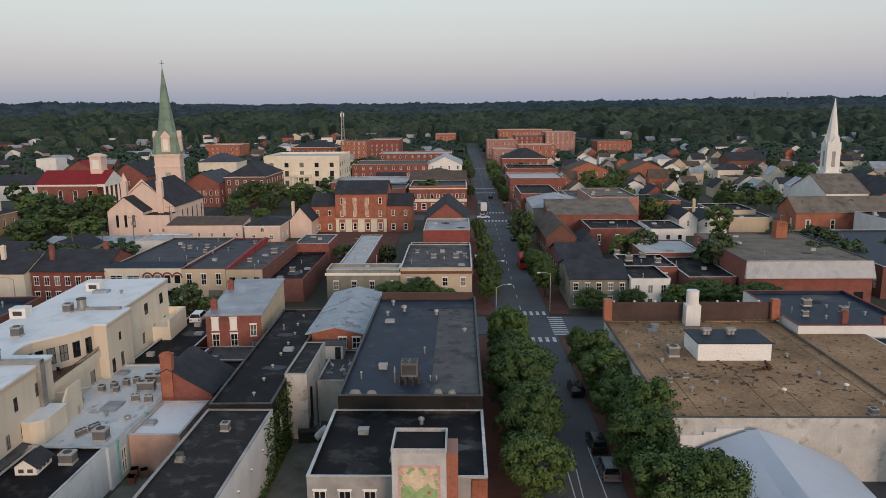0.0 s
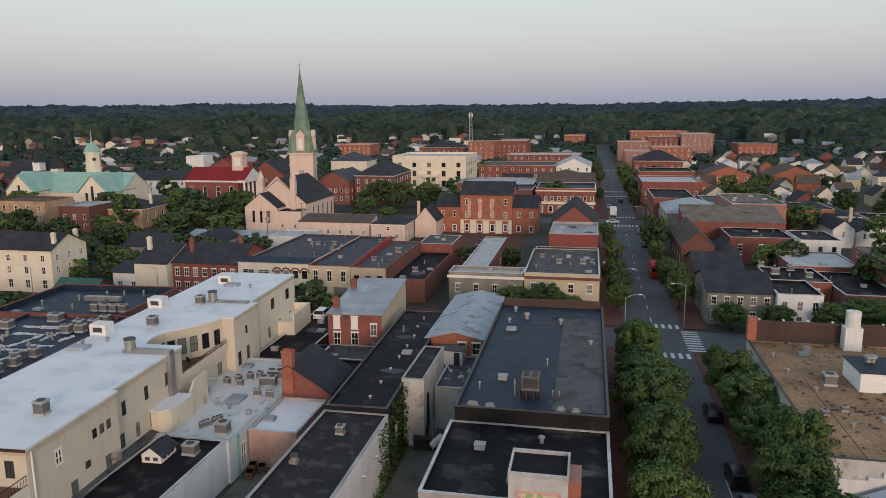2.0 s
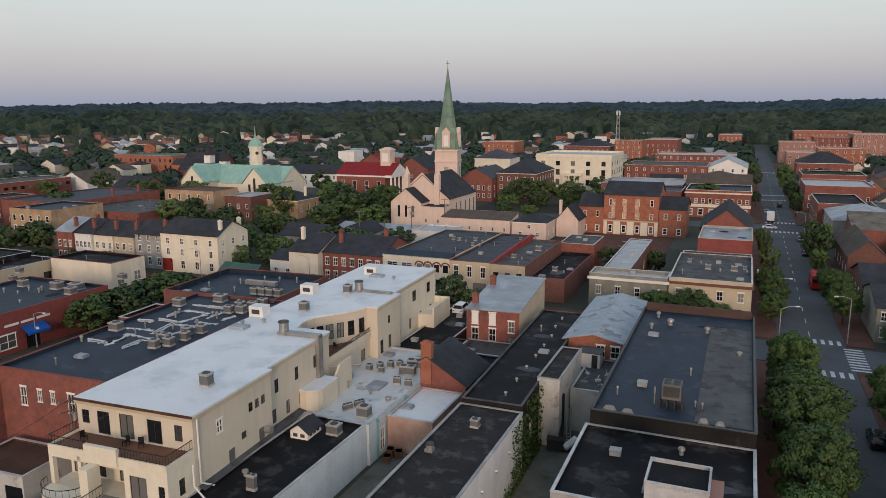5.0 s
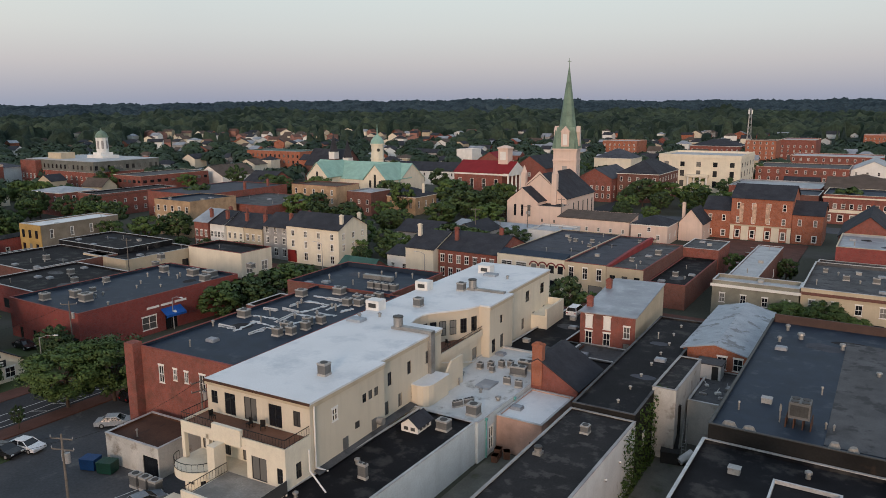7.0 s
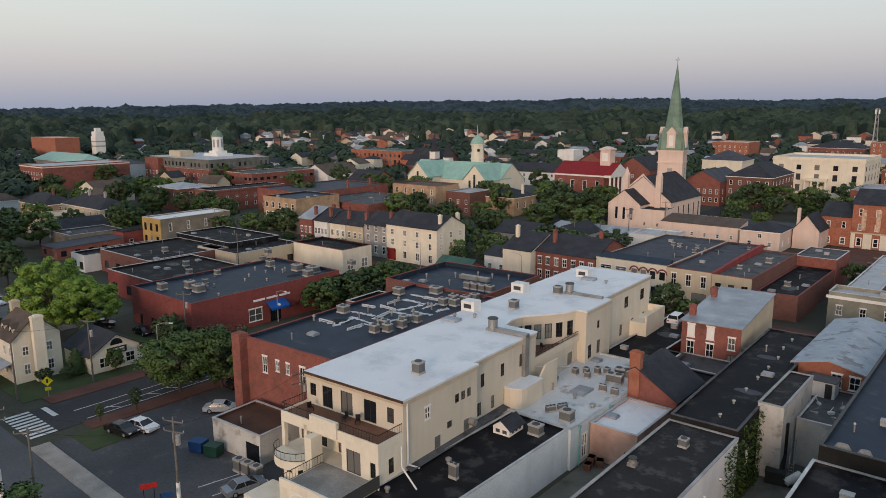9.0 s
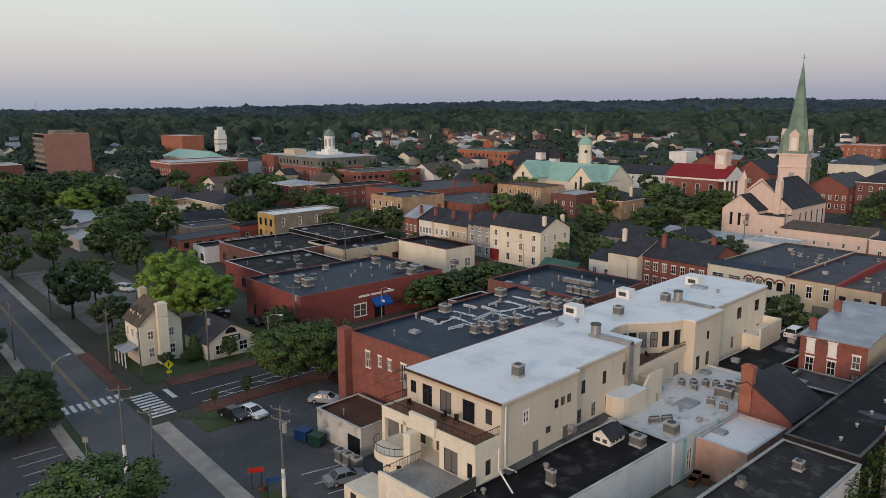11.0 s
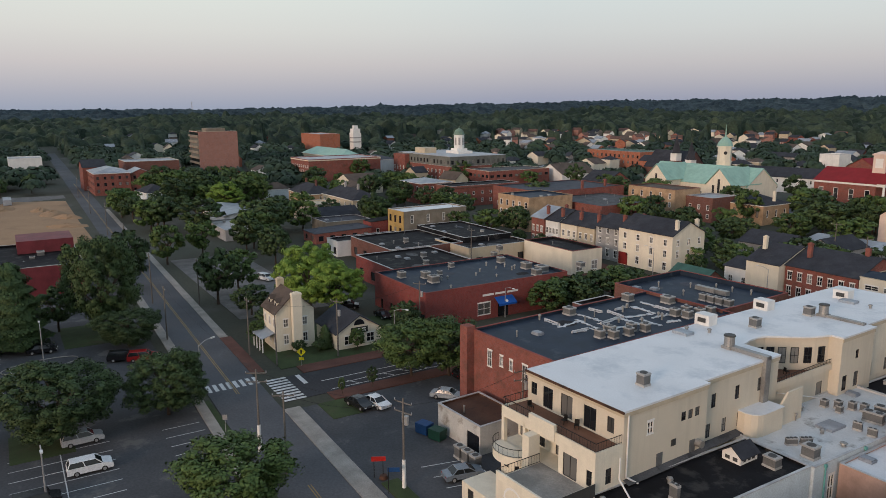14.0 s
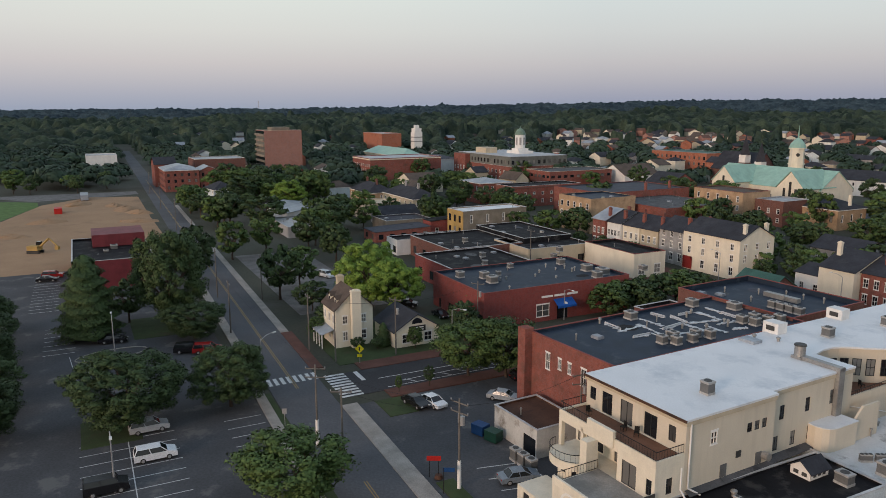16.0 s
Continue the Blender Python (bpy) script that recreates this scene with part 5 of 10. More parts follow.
block(ap, -7.6, 0, -9.4, -3.71, 0, 5.2, PALE, {"S": [(1.2, 3.6, 1, 2.4, "arch", 0.1, 0.6), (1.4, 3.2, 1, 1.2, "dark", 0.65, 0.95)]})
part("deck", Shape().box(-7.4, -0.2, -9.2, -3.72, 5.204, 5.24), CONCRETE, ap)
railing(ap, [(-7.5, -3.8), (-7.5, -9.3)], 5.2, 1.0)
for b in ((-7.6, 0, -9.4, -9.15), (-0.25, 0, -9.15, -3.72)):
    part("terrace_wall", Shape().box(*b, 5.2, 6.0), PALE, ap)
part("lattice_screen", Shape().box(0.15, 0.2, -9.3, -3.8, 5.0, 6.3), ACDARK, ap, "dark lattice screen")
part("flashing", Shape().poly((0.0, 0.2, 5.35), (0.75, 0.2, 5.06), (0.75, 12.6, 5.06), (0.0, 12.6, 5.35)).poly((-0.7, 12.8, 5.3), (0.35, 12.8, 5.06), (0.35, 19.4, 5.06), (-0.7, 19.4, 5.3)), GREYMEM, ap, "sloped grey flashing")
part("pier", Shape().box(-8.6, -7.62, -5.2, -3.72, 0, 8.3), PALE, ap)
bal = [(-13.7, -3.75)] + [(-11.3 + 2.4 * math.cos(math.radians(180 + 15 * i)), -4.2 - 1.9 * math.sin(math.radians(15 * i))) for i in range(13)] + [(-9.05, -3.75)]
part("balcony", Shape().prism(bal, 4.4, 5.3), PALE, ap)
railing(ap, bal[1:-1], 5.3, 0.9)
block(ap, -13.8, -7.62, -9.0, -5.21, 0, 2.0, PALE, {"S": [(0.3, 1.6, 2, 1.0, "dark")]})
# downpipes and roof hatches
pipe = Shape().bar((0.12, 0.5, 12.0), (0.12, 0.5, 5.6), 0.09, 8).bar((0.12, 0.5, 5.6), (0.7, 1.6, 4.9), 0.09, 8)
part("downpipe", pipe, TRIM, ap, "white downpipe")
part("downpipe", Shape().bar((-1.0, 25.4, 8.2), (-0.85, 37.5, 4.6), 0.07, 6).bar((0.12, -3.9, 5), (0.12, -3.9, 1), 0.09, 8), TRIM, ap, "white downpipe")
part("duct", Shape().box(-0.68, -0.2, 23.6, 24.6, 7.4, 12.9).box(-5.2, -0.2, 23.7, 24.5, 12.55, 13.0), GALV, ap, "galvanised roof duct")
part("duct", Shape().box(-1.18, -0.7, 46.4, 47.2, 5.0, 12.8).box(-6.0, -0.8, 46.4, 47.1, 12.5, 12.85), GALV, ap, "galvanised roof duct")
hood = [(-0.69, 24.8), (-0.69, 19.6), (0.2, 19.5), (0.9, 19.7), (1.4, 20.2), (1.6, 21.0), (1.6, 24.8)]
part("stair_hood", Shape().prism(hood, 4.6, 7.4), CREAM, ap)
part("hood_cap", Shape().prism([(x * 1.06, y) for x, y in hood], 7.404, 7.5), WHITEROOF, ap)
part("stair_wall", Shape().poly((-0.69, 24.9, 4.6), (1.2, 24.9, 4.6), (1.2, 27.4, 4.6), (-0.69, 27.4, 4.6)).poly((1.2, 24.9, 4.6), (1.2, 29.4, 4.6), (1.2, 29.4, 8.6), (1.2, 26.4, 8.6), (1.2, 24.9, 7.2)).poly((0.95, 24.9, 4.6), (0.95, 24.9, 7.2), (0.95, 26.4, 8.6), (0.95, 29.4, 8.6), (0.95, 29.4, 4.6)).poly((0.95, 24.9, 7.2), (1.2, 24.9, 7.2), (1.2, 26.4, 8.6), (0.95, 26.4, 8.6)).poly((0.95, 26.4, 8.6), (1.2, 26.4, 8.6), (1.2, 29.4, 8.6), (0.95, 29.4, 8.6)), CREAM, ap)
part("fan_duct", Shape().bar((0.0, 11.4, 6.2), (0.75, 11.4, 6.2), 0.42, 14), GALV, ap, "round galvanised wall fan")
part("wall_vent", Shape().box(0.0, 0.06, 7.2, 7.9, 6.9, 7.6), ACDARK, ap)
for y in (5.0, 10.2):
    part("block_window", Shape().box(0.0, 0.05, y, y + 0.9, 5.4, 6.7), ACGRILLE, ap, "grey glass block window")
part("downpipe", Shape().bar((0.5, -0.9, 8.2), (0.5, -0.9, 6.0), 0.08, 8).bar((0.5, -0.9, 6.0), (3.4, -2.2, 5.2), 0.09, 8), TRIM, ap, "white downpipe")
for x, y in ((-13.2, 30.5), (-13.0, 43.5), (-9.5, 58.5)):
    hs = Shape().box(x - 1.1, x + 1.1, y - 0.9, y + 0.9, 12.3, 13.9)
    part("roof_hatch", hs, WHITEW, ap)
    part("hatch_vent", Shape().box(x - 0.6, x + 0.6, y - 0.96, y - 0.904, 12.9, 13.5), ACDARK, ap)
part("far_terrace", Shape().box(-0.9, 1.9, 58, 66, 0, 6.4).box(1.6, 1.9, 58, 66, 6.4, 7.6).box(-0.89, 1.6, 65.7, 66, 6.4, 7.6), PALE, ap)

# large brick building with rooftop plant
bb = building("tall brick warehouse with a blue-black roof crowded with equipment", -79.0, -62.9, 56.4, 92, 11.0, RED, ("flat", BLUEROOF), {"S": [(7.2, 9.4, 1, 0.9, "sash", 0.17, 0.31), (7.9, 9.3, 2, 0.65, "sash", 0.33, 0.57), (7.2, 9.4, 1, 1.0, "sash", 0.6, 0.75), (7.2, 9.4, 1, 1.0, "sash", 0.8, 0.96)], "W": [(3, 4.6, 6, 1, "sash")]}, yaw=3.2, parapet=0.35, coping=BRICKCOP)
part("corner_pier", Shape().box(-9.2, -7.6, -19.0, -17.6, 0, 11.9), RED, bb, "brick corner chimney")
building("brick rear wing with a blue roof and brown parapet", -87, -66.2, 91.5, 109, 10.6, BROWN, ("flat", BLUEROOF), {}, yaw=3.2, parapet=0.8, coping=BRICKCOP)
building("low brick wing behind with a dark roof", -88, -76, 83, 91.2, 8.5, BROWN, ("flat", BLACKROOF), {}, yaw=3.2)
building("low white garage with a rusty flat roof", -74.6, -65.8, 48.6, 55.2, 3.4, GRIMY, ("flat", RUST), {"S": [(0, 2.4, 1, 2.4, "big", 0.7, 0.98)]}, yaw=3.2, parapet=0.25)

# brewery shop and its neighbours
br = building("red brick shop with a blue awning and a dark roof", -133.4, -112.2, 68.5, 103, 6.6, PAINTRED, ("flat", BLUEROOF), {"E": [(1.0, 3.4, 1, 3.0, "sash", 0.33, 0.44), (0, 3.0, 1, 2.6, "door", 0.47, 0.57)], "S": [(0.6, 2.8, 1, 4.6, "big", 0.75, 1), (0, 2.1, 1, 1.0, "door", 0.3, 0.4), (0, 2.1, 1, 1.0, "door", 0.1, 0.2)]}, parapet=0.5, coping=BRICKCOP)
aw = thing("awning", "bright blue canvas awning over the shop door", "awning", (-112.2, 86.4, 0))
part("canvas", Shape().poly((0.02, -2.2, 4.2), (1.7, -2.2, 3.1), (1.7, 2.2, 3.1), (0.02, 2.2, 4.2)).poly((0.02, -2.2, 4.15), (0.02, 2.2, 4.15), (1.7, 2.2, 3.05), (1.7, -2.2, 3.05)).poly((1.7, -2.2, 3.1), (1.7, -2.2, 2.7), (1.7, 2.2, 2.7), (1.7, 2.2, 3.1)), BLUEAWN, aw)
part("emblem", Shape().tube(0, 0, 0.35, 0.35, 0, 0.02, 12), TRIM, aw, m=pose(1.2, 0, 3.47, 0, 33, 0))
sg = thing("shop_sign", "row of pale sign bars on the brick wall", "sign", (-112.18, 85.6, 4.7))
for i in range(3):
    part("bar", Shape().box(0, 0.06, -4.2 + 3.0 * i, -1.6 + 3.0 * i, 0, 0.4), TRIM, sg)
building("low shop with a dark roof and beige walls", -168, -151, 104, 124, 5.2, BEIGE, ("flat", BLACKROOF), {"E": [(1, 3, 3, 2, "big")]})
building("low brick shop with a cream side wall", -150.5, -131.5, 121.5, 131.5, 5.6, PALE, ("flat", BLACKROOF), {"E": [(1, 3.2, 2, 2.0, "sash")]}, parapet=0.6, coping=BRICKCOP)
building("long low shop with a black roof", -184, -160, 86, 108, 5.2, BROWN, ("flat", BLACKROOF), {"S": [(1, 3, 4, 2, "big")]}, coping=COPING)
building("low red shop with a dark roof", -159, -134.5, 76, 97, 5.2, PAINTRED, ("flat", BLACKROOF), {"S": [(1, 3, 4, 2, "big")]}, coping=COPING)
building("black-roofed low shop with pale edging", -186, -160, 108.5, 124, 6.2, BLACKROOF, ("flat", BLACKROOF), {"S": [(1.5, 4.2, 3, 1.2, "sash")]}, coping=COPING)
yb = building("three-storey yellow-fronted building with a taupe side wall", -207.5, -197.6, 110, 134, 8.8, TAUPE, ("flat", WHITEROOF), {"E": [(5.2, 7.8, 4, 1.1, "sash")]}, yaw=2, parapet=0.3)
part("yellow_front", Shape().box(-4.95, 4.95, -12.22, -12.004, 0, 9.1), YELLOW, yb, "yellow painted front")
for i in range(3):
    for z in (1.6, 5.4):
        part("front_window", Shape().box(-3.8 + 3.1 * i, -2.6 + 3.1 * i, -12.28, -12.224, z, z + 2.2), GLASS, yb)
building("long low brick shop with a blue-grey roof", -216, -206, 84, 103, 3.2, RED, ("shed_n", BLUEGREY, 0.7), {"S": [(0.8, 2.4, 2, 1.6, "big")], "E": [(0.8, 2.4, 5, 1.6, "big")]})
building("low dark shop behind the blue roof", -229, -216.4, 92, 108, 4.4, TAUPE, ("flat", BLUEGREY), {"E": [(1, 2.6, 3, 1.2, "dark")]}, coping=COPING)
building("low red brick shop beside the yellow front", -214, -208, 104, 118, 5.0, PAINTRED, ("shed_n", BLACKROOF, 0.8), {"S": [(1, 2.8, 2, 1.2, "dark")], "E": [(1, 2.8, 3, 1.2, "sash")]})
building("small white-edged shop with a dark flat roof", -192, -184.5, 82, 104, 4.0, WORNWHITE, ("flat", BLACKROOF), {"S": [(0.6, 2.6, 2, 2.0, "big")]}, coping=COPING)
# houses behind the shops
building("lilac grey house with a dark hipped roof", -277, -247, 115.5, 127, 7.2, BEIGE, ("hip", SLATE, 3.4), {"S": [(1.2, 2.8, 6, 1.1, "sash"), (4.3, 6.0, 6, 1.1, "sash")], "E": [(1.2, 2.8, 3, 1.1, "sash"), (4.3, 6.0, 3, 1.1, "sash")]}, chimneys=((-254, 121, 9, 12.4, GREY), (-266, 121, 9, 12.4, GREY)), name="house", category="house")
building("tan house with a dark hipped roof and chimneys", -302, -280, 110, 122, 6.6, SANDST, ("hip", SLATE, 3.6), {"S": [(1.2, 2.8, 5, 1.1, "sash"), (4.0, 5.6, 5, 1.1, "sash")], "E": [(1.2, 2.8, 3, 1.1, "sash"), (4.0, 5.6, 3, 1.1, "sash")]}, chimneys=((-285, 116, 8, 11.8, BROWN), (-296, 116, 8, 11.8, BROWN)), name="house", category="house")
building("low beige shop with a flat roof and two windows", -266, -252, 98, 111, 5.6, BEIGE, ("flat", BEIGE), {"E": [(3.0, 4.6, 2, 1.1, "dark", 0.5, 1.0)], "S": [(1, 2.8, 3, 1.2, "dark")]})
building("small dark gabled house in a back yard", -246, -232, 98, 112, 3.6, GREY, ("gable_y", SLATE, 3.0), {"S": [(1, 2.4, 2, 1.0, "sash")]}, name="house", category="house")
building("long house with a grey-brown roof and cream end", -345, -322, 150, 166, 4.6, PALE, ("gable_y", BROWNROOF, 4.4), {"E": [(1.2, 2.8, 4, 1.1, "sash")], "S": [(1.2, 2.8, 3, 1.1, "sash")]}, name="house", category="house")
building("white house with a brown gabled roof", -318, -304, 141, 152, 4.2, WHITEW, ("gable_x", BROWNROOF, 3.2), {"S": [(1.2, 2.8, 3, 1.0, "sash")], "E": [(1.2, 2.8, 2, 1.0, "sash")]}, name="house", category="house")
building("blue-grey office with rows of white windows", -436, -412, 206, 222, 9.6, BLUEWHITE, ("hip", BLUEGREY, 2.4), {"E": [(1.4, 3.2, 5, 1.2, "sash"), (5.0, 6.8, 5, 1.2, "sash")]})

# row of old shops facing the middle street
row = ((-136.5, -118.5, 142.2, 154, 9.9, PALE, 4, "pale three-storey corner house with a dark slate roof"), (-146, -136.8, 143, 154, 8.9, GREY, 3, "grey three-storey row house"),
       (-153, -146.2, 142.6, 154, 8.0, BEIGE, 3, "beige row house with a dark roof"), (-160, -153.2, 142.4, 154, 8.0, PALE, 3, "cream row house with a dark roof"),
       (-166, -160.2, 141.6, 154, 8.2, WHITEW, 4, "white row house with a dark roof"), (-172, -166.2, 141, 154, 8.4, RED, 3, "red brick row house with white windows"))
for x0, x1, y0, y1, h, m, k, lab in row:
    fs = [(1.0, 3.0, k, 1.2, "sash"), (4.3, 6.0, k, 1.0, "sash")] + ([(7.2, 8.7, k, 1.0, "sash")] if h > 8.8 else [])
    building(lab, x0, x1, y0, y1, h, m, ("gable_x", GREYROOF if m is RED else SLATE, 3.0), {"S": fs, "E": [(1.2, 2.8, 2, 1.0, "sash"), (4.3, 6.0, 3, 1.0, "sash"), (7.2, 8.7, 3, 1.0, "sash")] if h > 9 else []},
             chimneys=((x1 - 0.8, y0 + 2.4, h, h + 3.6, PALE if h > 9 else RED), (x1 - 0.8, y0 + 9.6, h, h + 3.4, PALE if h > 9 else RED)), name="row_house", category="row house", group="row houses on the square")
part("shop_front", Shape().box(-8.6, -5.6, -6.05, -5.904, 0.2, 3.1).box(-8.6, -8.2, -6.2, -6.05, 0.2, 3.4).box(-6.0, -5.6, -6.2, -6.05, 0.2, 3.4).box(-8.6, -5.6, -6.2, -6.05, 2.7, 3.4), DARKRED, [o for o in scene.objects if o.name == "row_house"][0], "red painted wooden shop front")
t3 = building("three-storey sandstone building with arched windows", -206, -188.5, 153, 172, 11.0, SANDST, ("flat", BLUEROOF), {"S": [(0.8, 3.2, 4, 2.0, "big"), (4.4, 6.6, 5, 1.4, "arch"), (7.8, 9.8, 5, 1.4, "sash")], "E": []}, parapet=0.5, coping=SANDST)
building("long plain brick hall with a blue-grey roof", -236, -206.5, 172.2, 215, 10.2, RED, ("flat", BLUEGREY), {"S": [(3, 5, 4, 1.4, "sash")]}, parapet=0.4, coping=BRICKCOP, chimneys=((-210, 196, 10, 13), (-212, 210, 10, 13)))
building("low brick store behind the row houses", -206, -176, 174, 204, 8.2, RED, ("flat", GREYMEM), {}, parapet=0.3, coping=BRICKCOP)
building("beige building with a dark hipped roof", -173, -154.5, 230, 245, 7.0, SANDST, ("hip", SLATE, 3.2), {"S": [(2.6, 5.2, 4, 1.1, "dark")], "E": [(2.6, 5.2, 3, 1.1, "sash")]}, chimneys=((-156, 238, 8, 11.5, PALE),))
building("three-storey sandstone block with tall windows", -203, -180, 214, 228, 10.8, SANDST, ("flat", BROWNROOF), {"S": [(1.2, 3.2, 5, 1.2, "sash"), (4.6, 6.6, 5, 1.2, "sash"), (7.6, 9.8, 5, 1.2, "sash")]}, coping=BRICKCOP)
building("brown brick house with white sash windows", -179.8, -168, 220, 234, 8.6, BROWN, ("flat", GREYROOF), {"S": [(1.4, 3.0, 3, 1.2, "sash"), (4.4, 6.2, 3, 1.2, "sash")]})
building("small house with a dark gabled roof", -126, -112, 178, 190, 4.2, GREY, ("gable_x", SLATE, 2.8), {"S": [(1.2, 2.6, 3, 1.0, "sash")]})
building("small grey house with a dark gabled roof", -112, -102, 186, 200, 4.0, GREY, ("gable_y", SLATE, 2.6), {"S": [(1.2, 2.6, 2, 1.0, "sash")]})

# middle street, far side
building("cream gabled shop end with a painted panel", -99, -91, 144, 160, 7.4, PALE, ("gable_x", SLATE, 3.2), {"S": []}, chimneys=((-98, 149, 8, 12.4, PALE),))
building("brick row house with white sash windows and a slate roof", -90.8, -75.2, 146, 162, 7.4, RED, ("gable_x", SLATE, 3.2), {"S": [(1, 3, 7, 1.1, "sash"), (4.4, 6.2, 7, 1.1, "sash")]}, chimneys=((-88, 150, 9, 12.2), (-78, 154, 9, 12.2)))
building("green-roofed small brick pavilion", -108.2, -98.8, 128.5, 137, 3.6, BROWN, ("gable_x", GREENROOF, 2.6), {"E": [(1, 2.4, 2, 1, "sash")]})
building("white low shop wing", -106, -99.2, 146, 156, 4.6, WHITEW, ("gable_x", SLATE, 1.6), {"S": [(1, 2.6, 2, 1.1, "sash")]})
cl = building("cream shop with arched red trim and a dark roof", -75, -58.7, 146, 184, 7.5, PALE, ("flat", BLUEGREY), {"S": [(1, 3.2, 4, 2.4, "big"), (5.6, 6.5, 2, 2.6, "sash", 0.04, 0.48)]}, parapet=0.4, coping=BEIGE)
part("front_slope", Shape().poly((-8.1, -18.75, 7.95), (8.1, -18.75, 7.95), (8.1, -15.4, 8.7), (-8.1, -15.4, 8.7)).poly((-8.1, -15.4, 8.7), (8.1, -15.4, 8.7), (8.1, -15.38, 7.4), (-8.1, -15.38, 7.4)).poly((8.1, -18.75, 7.95), (8.1, -18.75, 7.4), (8.1, -15.38, 7.4), (8.1, -15.4, 8.7)), BLUEROOF, cl, "dark sloping front roof")
for i in range(4):
    k = [(0.85 * math.cos(math.pi * q / 8), 0.85 * math.sin(math.pi * q / 8)) for q in range(9)]
    s = Shape()
    for (a, b), (c, d) in zip(k, k[1:]):
        s.poly((a, 0, b), (a * 1.4, 0, b * 1.4), (c * 1.4, 0, d * 1.4), (c, 0, d))
    part("arch_trim", s, PAINTRED, cl, m=pose(1.0 + 2.1 * i, -19.02, 6.0))
    part("arch_window", Shape().box(-0.6, 0.6, -0.03, 0, -1.2, 0.5), GLASS, cl, m=pose(1.0 + 2.1 * i, -19.0, 6.0))
building("tan shop with tall white windows and a dark roof", -58.6, -49.3, 146, 183, 7.4, BEIGE, ("flat", BLUEGREY), {"S": [(1, 3.2, 2, 3.0, "big"), (4.4, 6.8, 3, 1.1, "sash")]}, parapet=0.4, coping=BRICKCOP)
t5 = building("tan shop with small square windows and a brick side", -49.2, -41.5, 146, 178, 7.3, BEIGE, ("flat", GREYMEM), {"S": [(1, 3.2, 2, 2.6, "big"), (5.2, 6.0, 3, 1.2, "dark")]}, parapet=0.4, coping=BRICKCOP)
part("brick_side", Shape().box(3.854, 3.95, -15.9, 15.9, 0, 7.68), BROWN, t5, "brown brick side wall")
PARTY = mat("red_coping_tile", (0.25, 0.04, 0.04), rough=0.7)
pw = thing("party_wall", "curved party wall with red coping between the shop roofs", "wall", (-49.25, 146.5, 7.3))
for i in range(8):
    y0, z0, z1 = 4.0 * i, 0.5 + 1.1 * math.sin(i / 8 * 1.5), 0.5 + 1.1 * math.sin((i + 1) / 8 * 1.5)
    part("coping", Shape().poly((-0.35, y0, z0), (0.35, y0, z0), (0.35, y0 + 4, z1), (-0.35, y0 + 4, z1)).poly((0.35, y0, -0.4), (0.35, y0 + 4, -0.4), (0.35, y0 + 4, z1), (0.35, y0, z0)).poly((-0.35, y0 + 4, -0.4), (-0.35, y0, -0.4), (-0.35, y0, z0), (-0.35, y0 + 4, z1)).poly((-0.35, y0, -0.4), (0.35, y0, -0.4), (0.35, y0, z0), (-0.35, y0, z0)), PARTY, pw)
building("low red-edged rear shop", -41, -33.5, 148, 178, 4.6, BROWN, ("flat", BLACKROOF), {}, parapet=0.5, coping=BRICKCOP)
building("small brick block with a dark roof", -42, -33.4, 178.5, 192, 7.0, RED, ("flat", GREYMEM), {}, parapet=0.2)
building("long white-roofed brick passage", -26.4, -20.9, 150.4, 190, 7.2, BROWN, ("flat", DIRTYWHITE), {"E": [(3, 4.6, 4, 1, "sash")]}, parapet=0.15)
building("olive painted shop with red shuttered windows", -27.6, -12.6, 144, 150, 7.4, OLIVE, ("flat", DIRTYWHITE), {"S": [(3.9, 5.6, 4, 1.0, "sash")]}, parapet=0.6, cornice=TRIM)
building("beige corner shop with a dark flat roof", -12.4, 2.4, 144.6, 171, 7.6, BEIGE, ("flat", GREYMEM), {"S": [(0.8, 3.0, 3, 2.0, "big"), (4.4, 6.2, 4, 1.1, "sash")], "E": [(4.4, 6.2, 5, 1.1, "sash")]}, parapet=0.6, cornice=BROWN)
building("red brick shop with a worn painted front", -9.4, 2.4, 179.6, 200, 9.8, PAINTRED, ("flat", GREYROOF), {"S": []}, parapet=0.5, coping=BEIGE)
building("low shop with a pale roof edge", -12.4, 2.4, 171.3, 179.2, 6.9, BROWN, ("flat", GREYMEM), {}, parapet=0.3)
building("brick shop with a steep red gable", -10.2, 2.4, 201, 226, 9.4, RED, ("gable_y", SLATE, 5.0), {"E": [(4, 6, 4, 1.1, "sash")]})

# old town hall museum
mu = building("tall brick museum with banners and a dark hipped roof", -42, -24.8, 239, 256, 12.9, ORANGE, ("gable_x", SLATE, 3.6), {"S": [(0.6, 3.2, 4, 1.5, "arch"), (5.2, 7.2, 4, 1.1, "sash"), (9.4, 11.6, 4, 1.1, "sash")]}, name="museum", category="museum")
for x0, x1 in ((-50.2, -42.1), (-24.7, -16.4)):
    building("brick museum wing with white sash windows", x0, x1, 239.4, 253, 8.8, ORANGE, ("gable_x", SLATE, 3.4), {"S": [(0.6, 2.8, 2, 1.5, "arch"), (5.4, 7.4, 2, 1.1, "sash")]}, name="museum_wing", category="museum", group="museum wings")
for i in range(5):
    part("plinth_pier", Shape().box(-8.6 + 4.3 * i - (0.0 if i == 0 else 1.1), -8.6 + 4.3 * i + (1.1 if i < 4 else 0.0), -8.62, -8.504, 0, 4.3), PALE, mu, "cream rendered ground storey")
part("string_course", Shape().box(-8.7, 8.7, -8.66, -8.504, 4.3, 4.7), BEIGE, mu)
